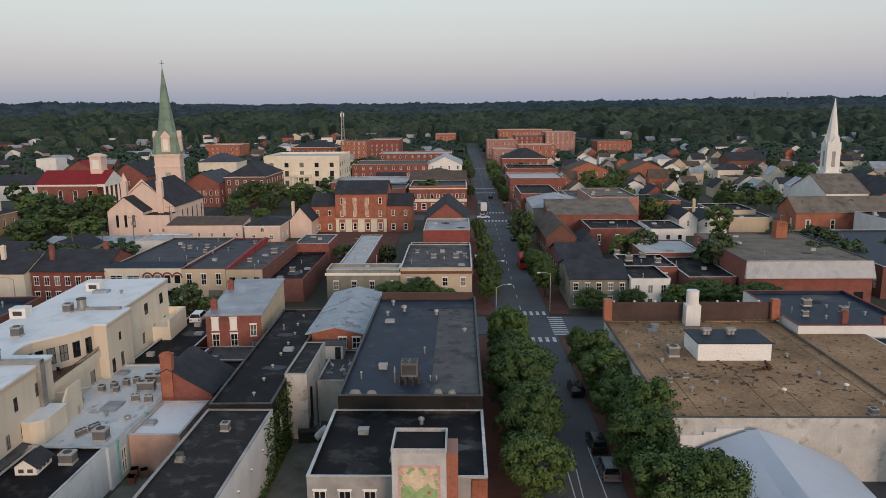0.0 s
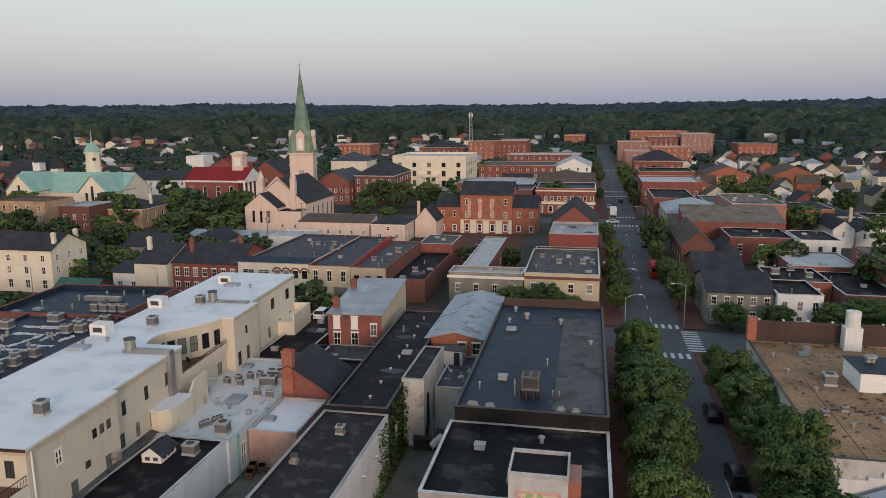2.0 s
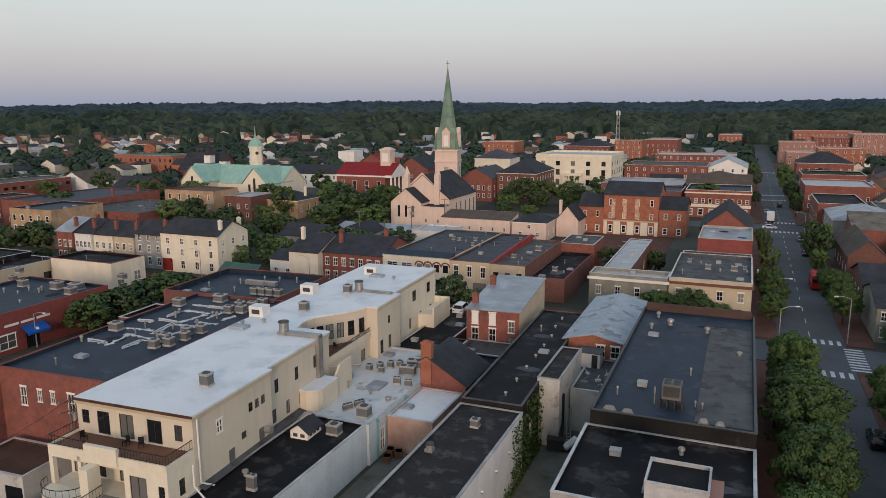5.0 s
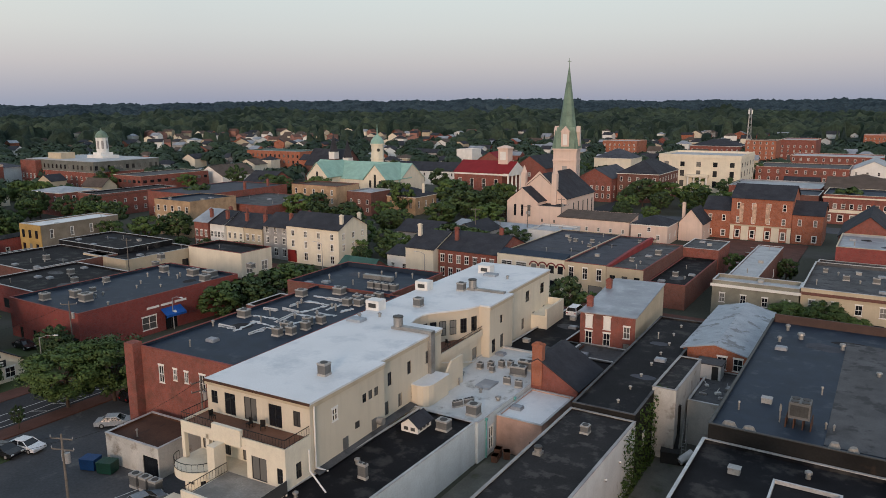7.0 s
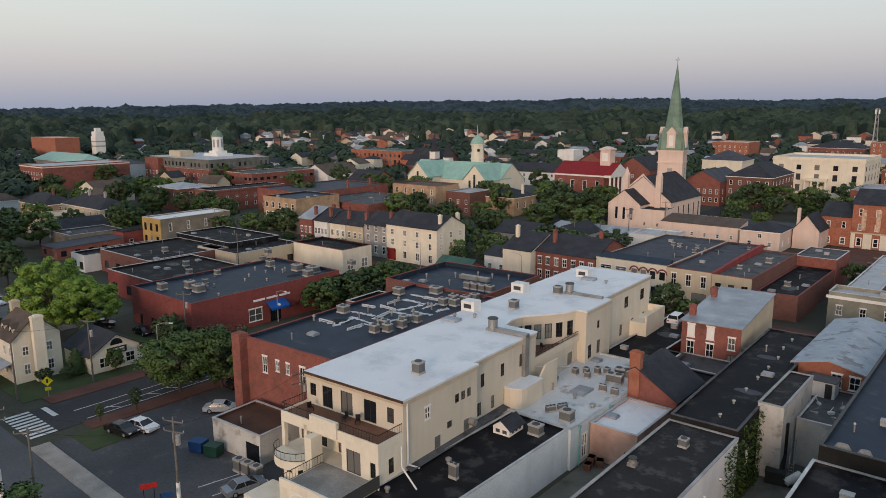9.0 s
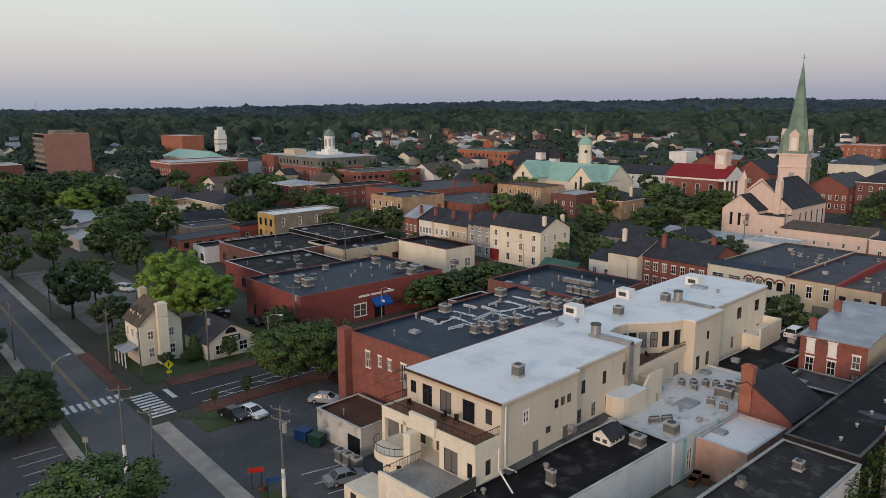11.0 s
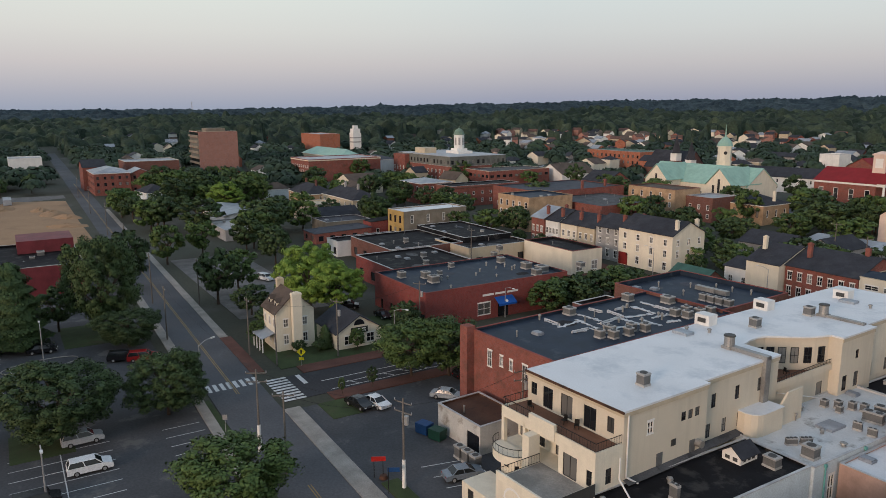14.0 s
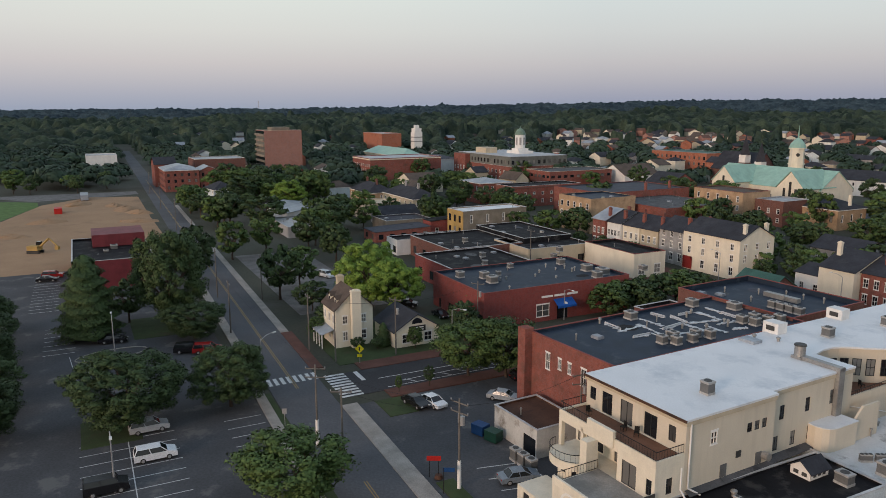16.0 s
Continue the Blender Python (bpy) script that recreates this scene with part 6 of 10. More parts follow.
for i in range(4):
    sq = thing("low_wall", "low brick seat wall in the square", "wall", (-29, 198 + 8 * i, 0.12))
    part("wall", Shape().box(-4, 4, -0.3, 0.3, 0, 0.6), BROWN, sq)
    part("coping", Shape().box(-4.05, 4.05, -0.36, 0.36, 0.6, 0.7), CONCRETE, sq)
BANNER = mat("printed_banner", (0.55, 0.38, 0.28), s1=1.2, s2=3, dark=0.5, light=1.3, bump=0)
for i, x in enumerate((-5.6, -1.9, 1.9)):
    part("banner", Shape().box(x - 0.6, x + 0.6, -8.66, -8.62, 5.4, 11.4), BANNER, mu, "long printed banner")
bk = building("brick bank with a cream cornice and tall windows", -20.5, 2.4, 288, 312, 9.6, RED, ("flat", BLUEROOF), {"S": [(0.8, 3.4, 6, 2.0, "arch"), (5.4, 7.2, 9, 1.3, "sash")], "E": [(0.8, 3.4, 5, 2.0, "arch"), (5.4, 7.2, 7, 1.3, "sash")]}, parapet=0.7, cornice=PALE, coping=PALE)
part("frieze", Shape().box(-11.6, 11.6, -12.2, -12.004, 4.0, 5.1), PALE, bk)
ch_ = building("pale stone office block with rows of dark windows", -97.4, -60, 356, 392, 17.6, PALE, ("flat", DIRTYWHITE), {"S": [(3.4, 6.4, 5, 1.9, "dark"), (8.4, 11.2, 5, 1.9, "dark"), (13.0, 15.2, 5, 2.0, "dark")], "E": [(3.4, 6.4, 5, 1.7, "dark"), (8.4, 11.2, 5, 1.7, "dark"), (13.0, 15.2, 5, 1.7, "dark")]}, parapet=0.9, cornice=PALE, coping=PALE)
po = part("portico", Shape().box(-5, 5, -20.6, -18.004, 8.2, 9.4), PALE, ch_)
for i in range(4):
    part("column", Shape().tube(-4.2 + 2.8 * i, -20.0, 0.45, 0.38, 0, 8.2, 12), TRIM, ch_)


# ---- pale pink church with the green spire ----
pc = building("pale pink stucco church with a dark roof and lancet windows", -115, -95, 235, 262, 9.6, CHURCH, ("gable_y", SLATE, 8.0), {"E": [(2.4, 7.6, 6, 0.9, "dark")], "S": []}, name="church", category="church")
for x in (-6.2, 5.6):
    part("pinnacle", Shape().box(x - 0.9, x + 0.9, -14.3, -12.6, 0, 18.0).tube(x, -13.45, 1.2, 0.1, 18.0, 20.6, 4), CHURCH, pc)
part("front_gable", Shape().poly((-7, -13.6, 10), (6.4, -13.6, 10), (6.4, -13.6, 12.5), (-0.3, -13.6, 18.6), (-7, -13.6, 12.5)).poly((-7, -13.4, 10), (-7, -13.4, 12.5), (-0.3, -13.4, 18.6), (6.4, -13.4, 12.5), (6.4, -13.4, 10)).poly((-7, -13.6, 12.5), (-0.3, -13.6, 18.6), (-0.3, -13.4, 18.6), (-7, -13.4, 12.5)).poly((-0.3, -13.6, 18.6), (6.4, -13.6, 12.5), (6.4, -13.4, 12.5), (-0.3, -13.4, 18.6)), CHURCH, pc)
building("pink stucco chancel with three lancet windows", -114.2, -102.6, 228, 234.9, 8.8, CHURCH, ("gable_y", SLATE, 4.6), {"S": [(3.6, 7.6, 3, 0.9, "dark", 0.15, 0.85)]}, name="church_chancel", category="church")
building("pink stucco side chapel with a flat top", -102.4, -93.5, 226.5, 234.8, 7.4, CHURCH, ("flat", SLATE), {"S": [(2.4, 3.4, 2, 0.6, "dark")]}, name="church_chapel", category="church", coping=CHURCH, parapet=0.3)
st = thing("church_steeple", "square pale tower with a tall green copper spire and cross", "steeple", (-108.0, 265.9, 0), 12)
part("tower", Shape().box(-4.4, 4.4, -4.4, 4.4, 0, 24.6), CHURCH, st)
part("belt", Shape().box(-4.7, 4.7, -4.7, 4.7, 20.4, 20.9).box(-4.8, 4.8, -4.8, 4.8, 24.6, 25.2), CHURCH, st)
part("skirt", Shape().prism([(-4.7, -4.7), (4.7, -4.7), (4.7, 4.7), (-4.7, 4.7)], 25.2, 33.2, 0.72), SPIREGREEN, st)
for q in range(4):
    g = Shape().box(-1.5, 1.5, -4.9, -3.6, 26.0, 31.4).poly((-1.9, -4.95, 31.4), (1.9, -4.95, 31.4), (0, -4.95, 33.6)).poly((-1.9, -3.4, 31.4), (0, -3.4, 33.6), (1.9, -3.4, 31.4))
    g.poly((-1.9, -4.95, 31.4), (0, -4.95, 33.6), (0, -3.4, 33.6), (-1.9, -3.4, 31.4)).poly((1.9, -3.4, 31.4), (0, -3.4, 33.6), (0, -4.95, 33.6), (1.9, -4.95, 31.4))
    part("dormer", g, CHURCH, st, m=pose(0, 0, 0, 0, 0, 90 * q))
    part("louvre", Shape().box(-0.8, 0.8, -4.96, -4.91, 26.6, 30.6), TRIM, st, m=pose(0, 0, 0, 0, 0, 90 * q))
    part("corner_cap", Shape().tube(3.9, 3.9, 1.2, 0.05, 25.2, 32.2, 4), SPIREGREEN, st, m=pose(0, 0, 0, 0, 0, 90 * q))
    part("tower_window", Shape().box(-0.9, 0.9, -4.46, -4.404, 14, 18.6), GREY, st, m=pose(0, 0, 0, 0, 0, 90 * q))
part("spire", Shape().tube(0, 0, 3.5, 0.1, 31.5, 56.1, 8), SPIREGREEN, st)
part("cross", Shape().box(-0.09, 0.09, -0.09, 0.09, 55.9, 58.7).box(-0.7, 0.7, -0.08, 0.08, 57.5, 57.7), SPIREGREEN, st)
building("low pink parish hall with a brown roof", -92.5, -68.6, 222, 231, 5.2, CHURCH, ("shed_n", BROWNROOF, 1.6), {"S": [(1.4, 2.8, 6, 1.0, "sash")]})
building("pink parish house with a dark roof", -66.5, -55.5, 217, 229, 5.8, CHURCH, ("hip", SLATE, 2.2), {"S": [(1.4, 2.8, 2, 1.0, "sash"), (3.8, 5.0, 1, 1.0, "sash")], "E": [(1.6, 3, 2, 1, "sash")]})
building("pink gabled cottage with a stone chimney", -55, -48, 228, 240, 5.6, CHURCH, ("gable_y", SLATE, 4.2), {"E": [(1.6, 3, 2, 1, "sash")]}, chimneys=((-54.4, 231, 6, 11.4, CHURCH),))
building("low metal roofed shed", -120, -92, 200, 214, 3.2, GREY, ("gable_x", GREYROOF, 1.2), {})
building("small white shed with a flat roof", -92, -80, 198, 210, 4.2, WORNWHITE, ("flat", DIRTYWHITE), {})

# red-roofed church with columns and cupola
rc = building("red brick church with a red metal roof and white columns", -179.3, -153.6, 300, 318, 10.8, RED, ("gable_x", REDROOF, 5.0), {"S": [(3.4, 8.0, 4, 2.0, "sash")]}, name="church", category="church")
part("frieze", Shape().box(-12.9, 12.9, -9.2, -9.004, 9.8, 10.5), TRIM, rc, "white frieze under the eaves")
part("portico_roof", Shape().poly((12.9, -9.3, 10.8), (16.4, -9.3, 10.8), (16.4, 0, 15.9), (12.9, 0, 15.9)).poly((12.9, 9.3, 10.8), (12.9, 0, 15.9), (16.4, 0, 15.9), (16.4, 9.3, 10.8)), REDROOF, rc)
part("pediment", Shape().poly((16.3, -9.0, 10.8), (16.3, 9.0, 10.8), (16.3, 0, 15.7)).box(12.88, 16.3, -9.0, 9.0, 9.6, 10.78), TRIM, rc, "white pediment")
for i in range(5):
    part("column", Shape().tube(15.6, -8.2 + 4.1 * i, 0.55, 0.45, 0, 9.6, 12), TRIM, rc)
cp = thing("church_cupola", "square white cupola on the red roof", "cupola", (-156.6, 309, 15.0))
part("drum", Shape().box(-2.5, 2.5, -2.5, 2.5, -1.5, 6.6), CHURCH, cp)
part("panel", Shape().box(-1.5, 1.5, -2.56, -2.504, 1.6, 5.4), TRIM, cp)
part("cap", Shape().box(-2.9, 2.9, -2.9, 2.9, 6.6, 7.2).prism([(-2.9, -2.9), (2.9, -2.9), (2.9, 2.9), (-2.9, 2.9)], 7.2, 8.2, 0.3), CHURCH, cp)
building("pale three-storey house behind the red-roofed church", -250, -238, 420, 432, 13.5, WHITEW, ("flat", DIRTYWHITE), {"S": [(2, 4, 3, 1.2, "sash"), (6, 8, 3, 1.2, "sash"), (10, 12, 3, 1.2, "sash")]}, name="house", category="house")
building("brick house with a gable front and white windows", -170, -152, 345, 372, 10, RED, ("gable_y", SLATE, 6), {"S": [(5.6, 7.6, 3, 1.4, "sash"), (9.6, 11.4, 0, 1.4, "sash")]})
building("red roofed house behind the church", -220, -204, 396, 410, 9, RED, ("gable_y", REDROOF, 5), {"S": [(5, 7, 3, 1.2, "sash")]})
building("brick townhouse with a blue-grey gabled roof", -119, -103.5, 306, 334, 10.2, RED, ("gable_y", BLUEGREY, 4.2), {"S": [(1.6, 3.6, 6, 1.2, "sash"), (5, 7, 6, 1.2, "sash")], "E": [(1.6, 3.6, 4, 1.2, "sash"), (5, 7, 4, 1.2, "sash")]})
building("brick mansion with a mansard roof and dormers", -103, -85, 312, 344, 12.4, BROWN, ("hip", SLATE, 5.4), {"S": [(1.6, 3.6, 5, 1.3, "sash"), (5.2, 7.2, 5, 1.3, "sash"), (8.8, 10.8, 5, 1.3, "sash")], "E": [(1.6, 3.6, 7, 1.3, "sash"), (5.2, 7.2, 7, 1.3, "sash"), (8.8, 10.8, 7, 1.3, "sash")]})
building("pale house with a blue-black hipped roof", -150, -128, 410, 430, 12, PALE, ("hip", BLUEGREY, 5), {"S": [(4, 6, 5, 1.2, "sash"), (8, 10, 5, 1.2, "sash")]}, name="house", category="house")

# green copper church with clock tower
gc = building("pale church with a green copper roof", -238, -184, 261, 281, 9.0, PALE, ("gable_x", COPPER, 7.2), {"S": [(1.6, 5.6, 6, 1.2, "dark")]}, name="church", category="church")
gt = Shape()
slab(gt, [(-6.6, -19, 10.0), (0, -19, 16.8), (0, 0, 16.8), (-6.6, 0, 10.0)], 0.2)
slab(gt, [(6.6, 0, 10.0), (0, 0, 16.8), (0, -19, 16.8), (6.6, -19, 10.0)], 0.2)
ts2 = Shape().poly((-6.0, -18.6, 0), (6.0, -18.6, 0), (6.0, -18.6, 10.2), (0, -18.6, 16.4), (-6.0, -18.6, 10.2)).poly((6.0, -18.6, 0), (6.0, 0, 0), (6.0, 0, 10.2), (6.0, -18.6, 10.2)).poly((-6.0, -18.6, 0), (-6.0, -18.6, 10.2), (-6.0, 0, 10.2), (-6.0, 0, 0))
tg, tw = gt.mesh("transept_roof", COPPER), ts2.mesh("transept", PALE)
for tx in (20.6, -12.4):
    part("transept_roof", tg, None, gc, m=pose(tx, -0.5, 0))
    part("transept", tw, None, gc, m=pose(tx, -0.5, 0))
    for x in (-2.6, 0, 2.6):
        part("lancet", Shape().box(x - 0.55, x + 0.55, -18.68, -18.62, 5, 12.4 - abs(x)), DARKTRIM, gc, m=pose(tx, -0.5, 0))
ct = thing("clock_tower", "cream clock tower with a green copper dome and spike", "tower", (-210, 280, 0))
part("shaft", Shape().tube(0, 0, 3.4, 3.0, 0, 23.6, 8), PALE, ct)
part("ledge", Shape().tube(0, 0, 3.5, 3.5, 17.0, 17.5, 8).tube(0, 0, 3.5, 3.5, 23.6, 24.2, 8), PALE, ct)
part("dome", Shape().tube(0, 0, 3.4, 2.9, 24.2, 25.8, 12).tube(0, 0, 2.9, 1.8, 25.8, 27.2, 12).tube(0, 0, 1.8, 0.6, 27.2, 28.2, 12).tube(0, 0, 0.4, 0.05, 28.2, 33.5, 6), COPPER, ct)
for q in range(4):
    part("clock_face", Shape().tube(0, 0, 0.75, 0.75, 0, 0.1, 14), DARKTRIM, ct, m=pose(0, 0, 0, 0, 0, 45 + 90 * q) @ pose(0, -3.0, 21.2, 90))
building("dark gabled church with small turrets", -292, -264, 318, 336, 8.6, BROWN, ("gable_x", SLATE, 9), {}, name="church", category="church")
for x, z in ((-268, 19), (-258, 16)):
    tt = thing("turret", "brick turret with a pointed slate roof", "tower", (x, 316, 0))
    part("shaft", Shape().box(-2.2, 2.2, -2.2, 2.2, 0, z - 6), BROWN, tt)
    part("lantern", Shape().box(-2.0, 2.0, -2.0, 2.0, z - 6, z - 2), TRIM, tt)
    part("cap", Shape().tube(0, 0, 3.2, 0.05, z - 2, z + 8, 4), SLATE, tt)
building("grey-roofed hall with a white gable end", -236, -200, 330, 346, 7.4, WHITEW, ("gable_x", SLATE, 4.2), {"S": [(1.6, 3.2, 9, 1.1, "sash"), (4.6, 6.4, 9, 1.1, "sash")]}, yaw=10)
building("brick office with a pale roof edge and strip windows", -326, -304, 218, 258, 8.8, RED, ("flat", GREYMEM), {"S": [(5.8, 7.2, 6, 2.2, "dark"), (1.6, 3.4, 6, 2.2, "dark")], "E": [(5.8, 7.2, 10, 2.2, "dark")]}, coping=PALE)
building("brick house with white sash windows and flat grey roof", -290, -272, 159, 175, 9.0, RED, ("hip", GREYROOF, 1.6), {"S": [(1.8, 3.8, 3, 1.3, "sash"), (5.4, 7.6, 3, 1.3, "sash")], "E": [(1.8, 3.8, 4, 1.3, "sash"), (5.4, 7.6, 4, 1.3, "sash")]})
building("plain brick store with a dark cornice", -268, -255, 164.5, 200, 8.4, RED, ("flat", BLACKROOF), {"S": [(1.5, 3.2, 4, 1.2, "sash"), (4.8, 6.2, 4, 1.2, "sash")], "E": [(1.5, 3.2, 8, 1.2, "sash"), (4.8, 6.2, 8, 1.2, "sash")]}, cornice=BROWN)
building("dark gabled barn-like hall with a white end", -318, -298, 262, 286, 6.0, WHITEW, ("gable_y", BROWNROOF, 5), {})
building("house with a purple-grey gabled roof", -267, -250, 248, 264, 6.4, RED, ("gable_x", SLATE, 4.5), {"S": [(2, 4, 4, 1.2, "sash")]})
building("low brick school with a flat green roof", -404, -352, 378, 402, 11, ORANGE, ("flat", GREENROOF), {"S": [(3, 5, 12, 1.6, "dark"), (7, 9, 12, 1.6, "dark")]})
# city hall
hall = building("large brick city hall with a grey upper storey", -402, -341, 217.5, 256, 8.8, RED, ("flat", GREYMEM), {"S": [(1.2, 3.2, 14, 1.4, "sash"), (5, 7, 14, 1.4, "sash")], "E": [(1.2, 3.2, 10, 1.4, "sash"), (5, 7, 10, 1.4, "sash")]}, name="city_hall", category="city hall")
block(hall, -30.4, 30.4, -19.2, 19.2, 9.3, 14.6, HALLGREY, {"S": [(10.4, 12.6, 16, 1.6, "dark")], "E": [(10.4, 12.6, 11, 1.6, "dark")]}, "upper_wall", DIRTYWHITE)
part("plant_room", Shape().box(-18, -6, -14, -6, 14.6, 18), BEIGE, hall)
block(hall, -30.5, -16, -22.5, -19.26, 0, 14.2, RED, {"S": [(1.2, 3.2, 4, 1.4, "sash"), (5, 7, 4, 1.4, "sash")]}, "pavilion")
cup = thing("dome_cupola", "white columned cupola with a grey dome", "cupola", (-368, 241, 14.7))
part("base", Shape().box(-7, 7, -5, 5, 0, 1.6).box(-3.6, 3.6, -3.6, 3.6, 1.6, 3.0), WHITEW, cup)
part("drum", Shape().tube(0, 0, 3.1, 3.1, 3.0, 11.0, 12), WHITEW, cup)
for q in range(8):
    part("arch_opening", Shape().box(-0.6, 0.6, -3.12, -3.0, 5.0, 9.4), GREY, cup, m=pose(0, 0, 0, 0, 0, 45 * q + 15))
part("dome", Shape().tube(0, 0, 3.5, 3.5, 11.0, 11.5, 12).tube(0, 0, 3.2, 2.7, 11.5, 13.0, 12).tube(0, 0, 2.7, 1.6, 13.0, 14.2, 12).tube(0, 0, 1.6, 0.3, 14.2, 14.9, 12).tube(0, 0, 0.25, 0.1, 14.9, 16.2, 6), SPIREGREEN, cup)
building("brick school block with white cornice and flat roof", -419, -390, 153.6, 199, 12.6, RED, ("flat", DIRTYWHITE), {"S": [(1.4, 3.2, 9, 1.4, "sash"), (4.8, 6.8, 9, 1.4, "sash"), (8, 9.6, 9, 1.4, "sash")], "E": [(1.4, 3.2, 9, 1.4, "sash"), (4.8, 6.8, 9, 1.4, "sash"), (8, 9.6, 9, 1.4, "sash")]}, cornice=PALE)
building("green copper-roofed hall with a small steeple", -545, -470, 208, 226, 8, BEIGE, ("hip", COPPER, 5), {})
building("far orange brick block with a flat roof", -689, -640, 262, 282, 18, ORANGE, ("flat", DIRTYWHITE), {"E": [(8, 10, 4, 2, "dark"), (13, 15, 4, 2, "dark")]})
wts = thing("white_tower", "white stepped clock tower far off", "tower", (-640, 298, 0))
part("shaft", Shape().box(-4.2, 4.2, -4.2, 4.2, 0, 19).box(-3.6, 3.6, -3.6, 3.6, 19, 23).box(-2, 2, -2, 2, 23, 26), WHITEW, wts)
for i in range(2):
    part("dark_band", Shape().box(-4.3, 4.3, -4.3, 4.3, 10 + 4 * i, 11 + 4 * i), GREY, wts)
tb = building("tall orange brick office tower with banded balconies", -514, -489, 116.5, 142, 26.2, ROSEBRICK, ("flat", GREYMEM), {}, name="office_tower", category="tower block", parapet=0.8, coping=PALE)
for i in range(7):
    part("balcony_band", Shape().box(-12.9, 12.4, -13.6, -12.76, 2.4 + 3.5 * i, 3.7 + 3.5 * i), TAUPE, tb)
    part("window_band", Shape().box(-12, 12, -12.82, -12.754, 3.72 + 3.5 * i, 5.6 + 3.5 * i), GLASS, tb)
part("plant_room", Shape().box(-6, 7, -6, 6, 26.2, 29), TAUPE, tb)
ml = building("three-storey brick mill with a grey roof", -413, -385, 42, 58.5, 10.8, RED, ("hip", GREYROOF, 2.4), {"S": [(1.4, 3.0, 10, 1.2, "dark"), (4.6, 6.2, 10, 1.2, "dark"), (7.8, 9.2, 10, 1.2, "dark")], "E": [(1.4, 3.0, 5, 1.2, "dark"), (4.6, 6.2, 5, 1.2, "dark"), (7.8, 9.2, 5, 1.2, "dark")]})
building("gabled orange brick mill tower", -432, -414, 40, 51, 12, RED, ("gable_y", SLATE, 3.4), {"E": [(8, 10, 2, 1.2, "dark")]})
building("red brick mill wing with a gabled end", -402, -386, 59, 68, 10.2, RED, ("gable_x", GREYROOF, 2.0), {"E": [(1.4, 3.0, 3, 1.2, "dark"), (4.6, 6.2, 3, 1.2, "dark"), (7.4, 9.0, 3, 1.2, "dark")]})
building("brown brick block with cream trim behind the mill", -450, -424, 62, 90, 13, BROWN, ("flat", GREYROOF), {"E": [(6, 8, 4, 2, "dark"), (10, 12, 4, 2, "dark")]}, coping=PALE)
building("white house by the far street", -590, -566, 9, 29, 9, WHITEW, ("flat", DIRTYWHITE), {"E": [(2, 4, 5, 1.4, "dark"), (6, 8, 5, 1.4, "dark")]})
building("long low white shed with grey roof", -290, -258, 70, 84, 3.6, WORNWHITE, ("gable_x", GREYROOF, 1.0), {})
building("low grey shed with a pale roof", -250, -226, 62, 72, 3.2, GREY, ("flat", DIRTYWHITE), {})

# maroon store beside the building site
ms = building("maroon metal-clad store with a black roof", -214, -180, 0.4, 18, 6.2, MAROON, ("flat", BLACKROOF), {"E": [(0.4, 2.8, 2, 2.4, "big")]}, parapet=0.5, coping=COPING)
part("tall_block", Shape().box(-16.6, -4.0, -4, 8.4, 6.3, 9.4), MAROON, ms)

# yellow house and white shop at the corner
yh = building("yellow clapboard house with a steep roof and dormer", -121.7, -114.9, 40.8, 47.6, 6.9, PALE, ("gable_x", BROWNROOF, 3.2), {"E": [(1.2, 2.8, 2, 0.9, "sash", 0.0, 1), (4.2, 5.6, 2, 0.9, "sash")], "S": [(1.2, 2.8, 3, 0.9, "sash"), (4.2, 5.6, 3, 0.9, "sash")]}, name="house", category="house")
chimney(yh, 4.2, 0, 0, 10.2, 1.0, 1.6, PALE)
chimney(yh, -3.9, 0, 6, 11.2, 1.0, 1.2, BEIGE)
for dx in (-1.7, 1.4):
    part("dormer_roof", Shape().poly((dx - 0.75, -2.85, 8.28), (dx, -2.85, 9.0), (dx, -0.6, 9.0), (dx - 0.75, -0.6, 8.28)).poly((dx + 0.75, -0.6, 8.28), (dx, -0.6, 9.0), (dx, -2.85, 9.0), (dx + 0.75, -2.85, 8.28)), BROWNROOF, yh)
    part("dormer", Shape().box(dx - 0.55, dx + 0.55, -2.7, -0.6, 7.0, 8.25).poly((dx - 0.55, -2.7, 8.25), (dx + 0.55, -2.7, 8.25), (dx, -2.7, 8.85)), PALE, yh)
    part("dormer_window", Shape().box(dx - 0.32, dx + 0.32, -2.73, -2.704, 7.3, 8.15), GLASS, yh)
pcx = Shape().poly((-2.6, -5.8, 2.5), (2.6, -5.8, 2.5), (2.6, -3.45, 3.2), (-2.6, -3.45, 3.2)).poly((-2.6, -5.8, 2.45), (-2.6, -3.45, 3.1), (2.6, -3.45, 3.1), (2.6, -5.8, 2.45))
part("porch_roof", pcx, GREYROOF, yh)
for x in (-2.4, -0.8, 0.8, 2.4):
    part("porch_post", Shape().box(x - 0.08, x + 0.08, -5.7, -5.54, 0, 2.5), TRIM, yh)
sh = building("small cream shop with a dark gabled roof", -119.5, -110.2, 49.8, 58.2, 3.0, PALE, ("gable_x", SLATE, 2.6), {"E": [(0.7, 2.3, 2, 1.5, "sash", 0, 1)]}, name="shop", category="shop")
part("fan_window", Shape().prism([(math.cos(math.pi * i / 8), math.sin(math.pi * i / 8)) for i in range(9)], 0, 0.06), GLASS, sh, m=pose(4.66, 0, 4.0) @ pose(0, 0, 0, 90, 0, 90))
part("sign_board", Shape().box(4.66, 4.74, -1.6, 1.6, 2.55, 3.6), DARKTRIM, sh, "dark sign board")
for i in range(2):
    part("sign_bar", Shape().box(4.745, 4.76, -1.2, 1.2, 2.75 + 0.42 * i, 2.98 + 0.42 * i), TRIM, sh)

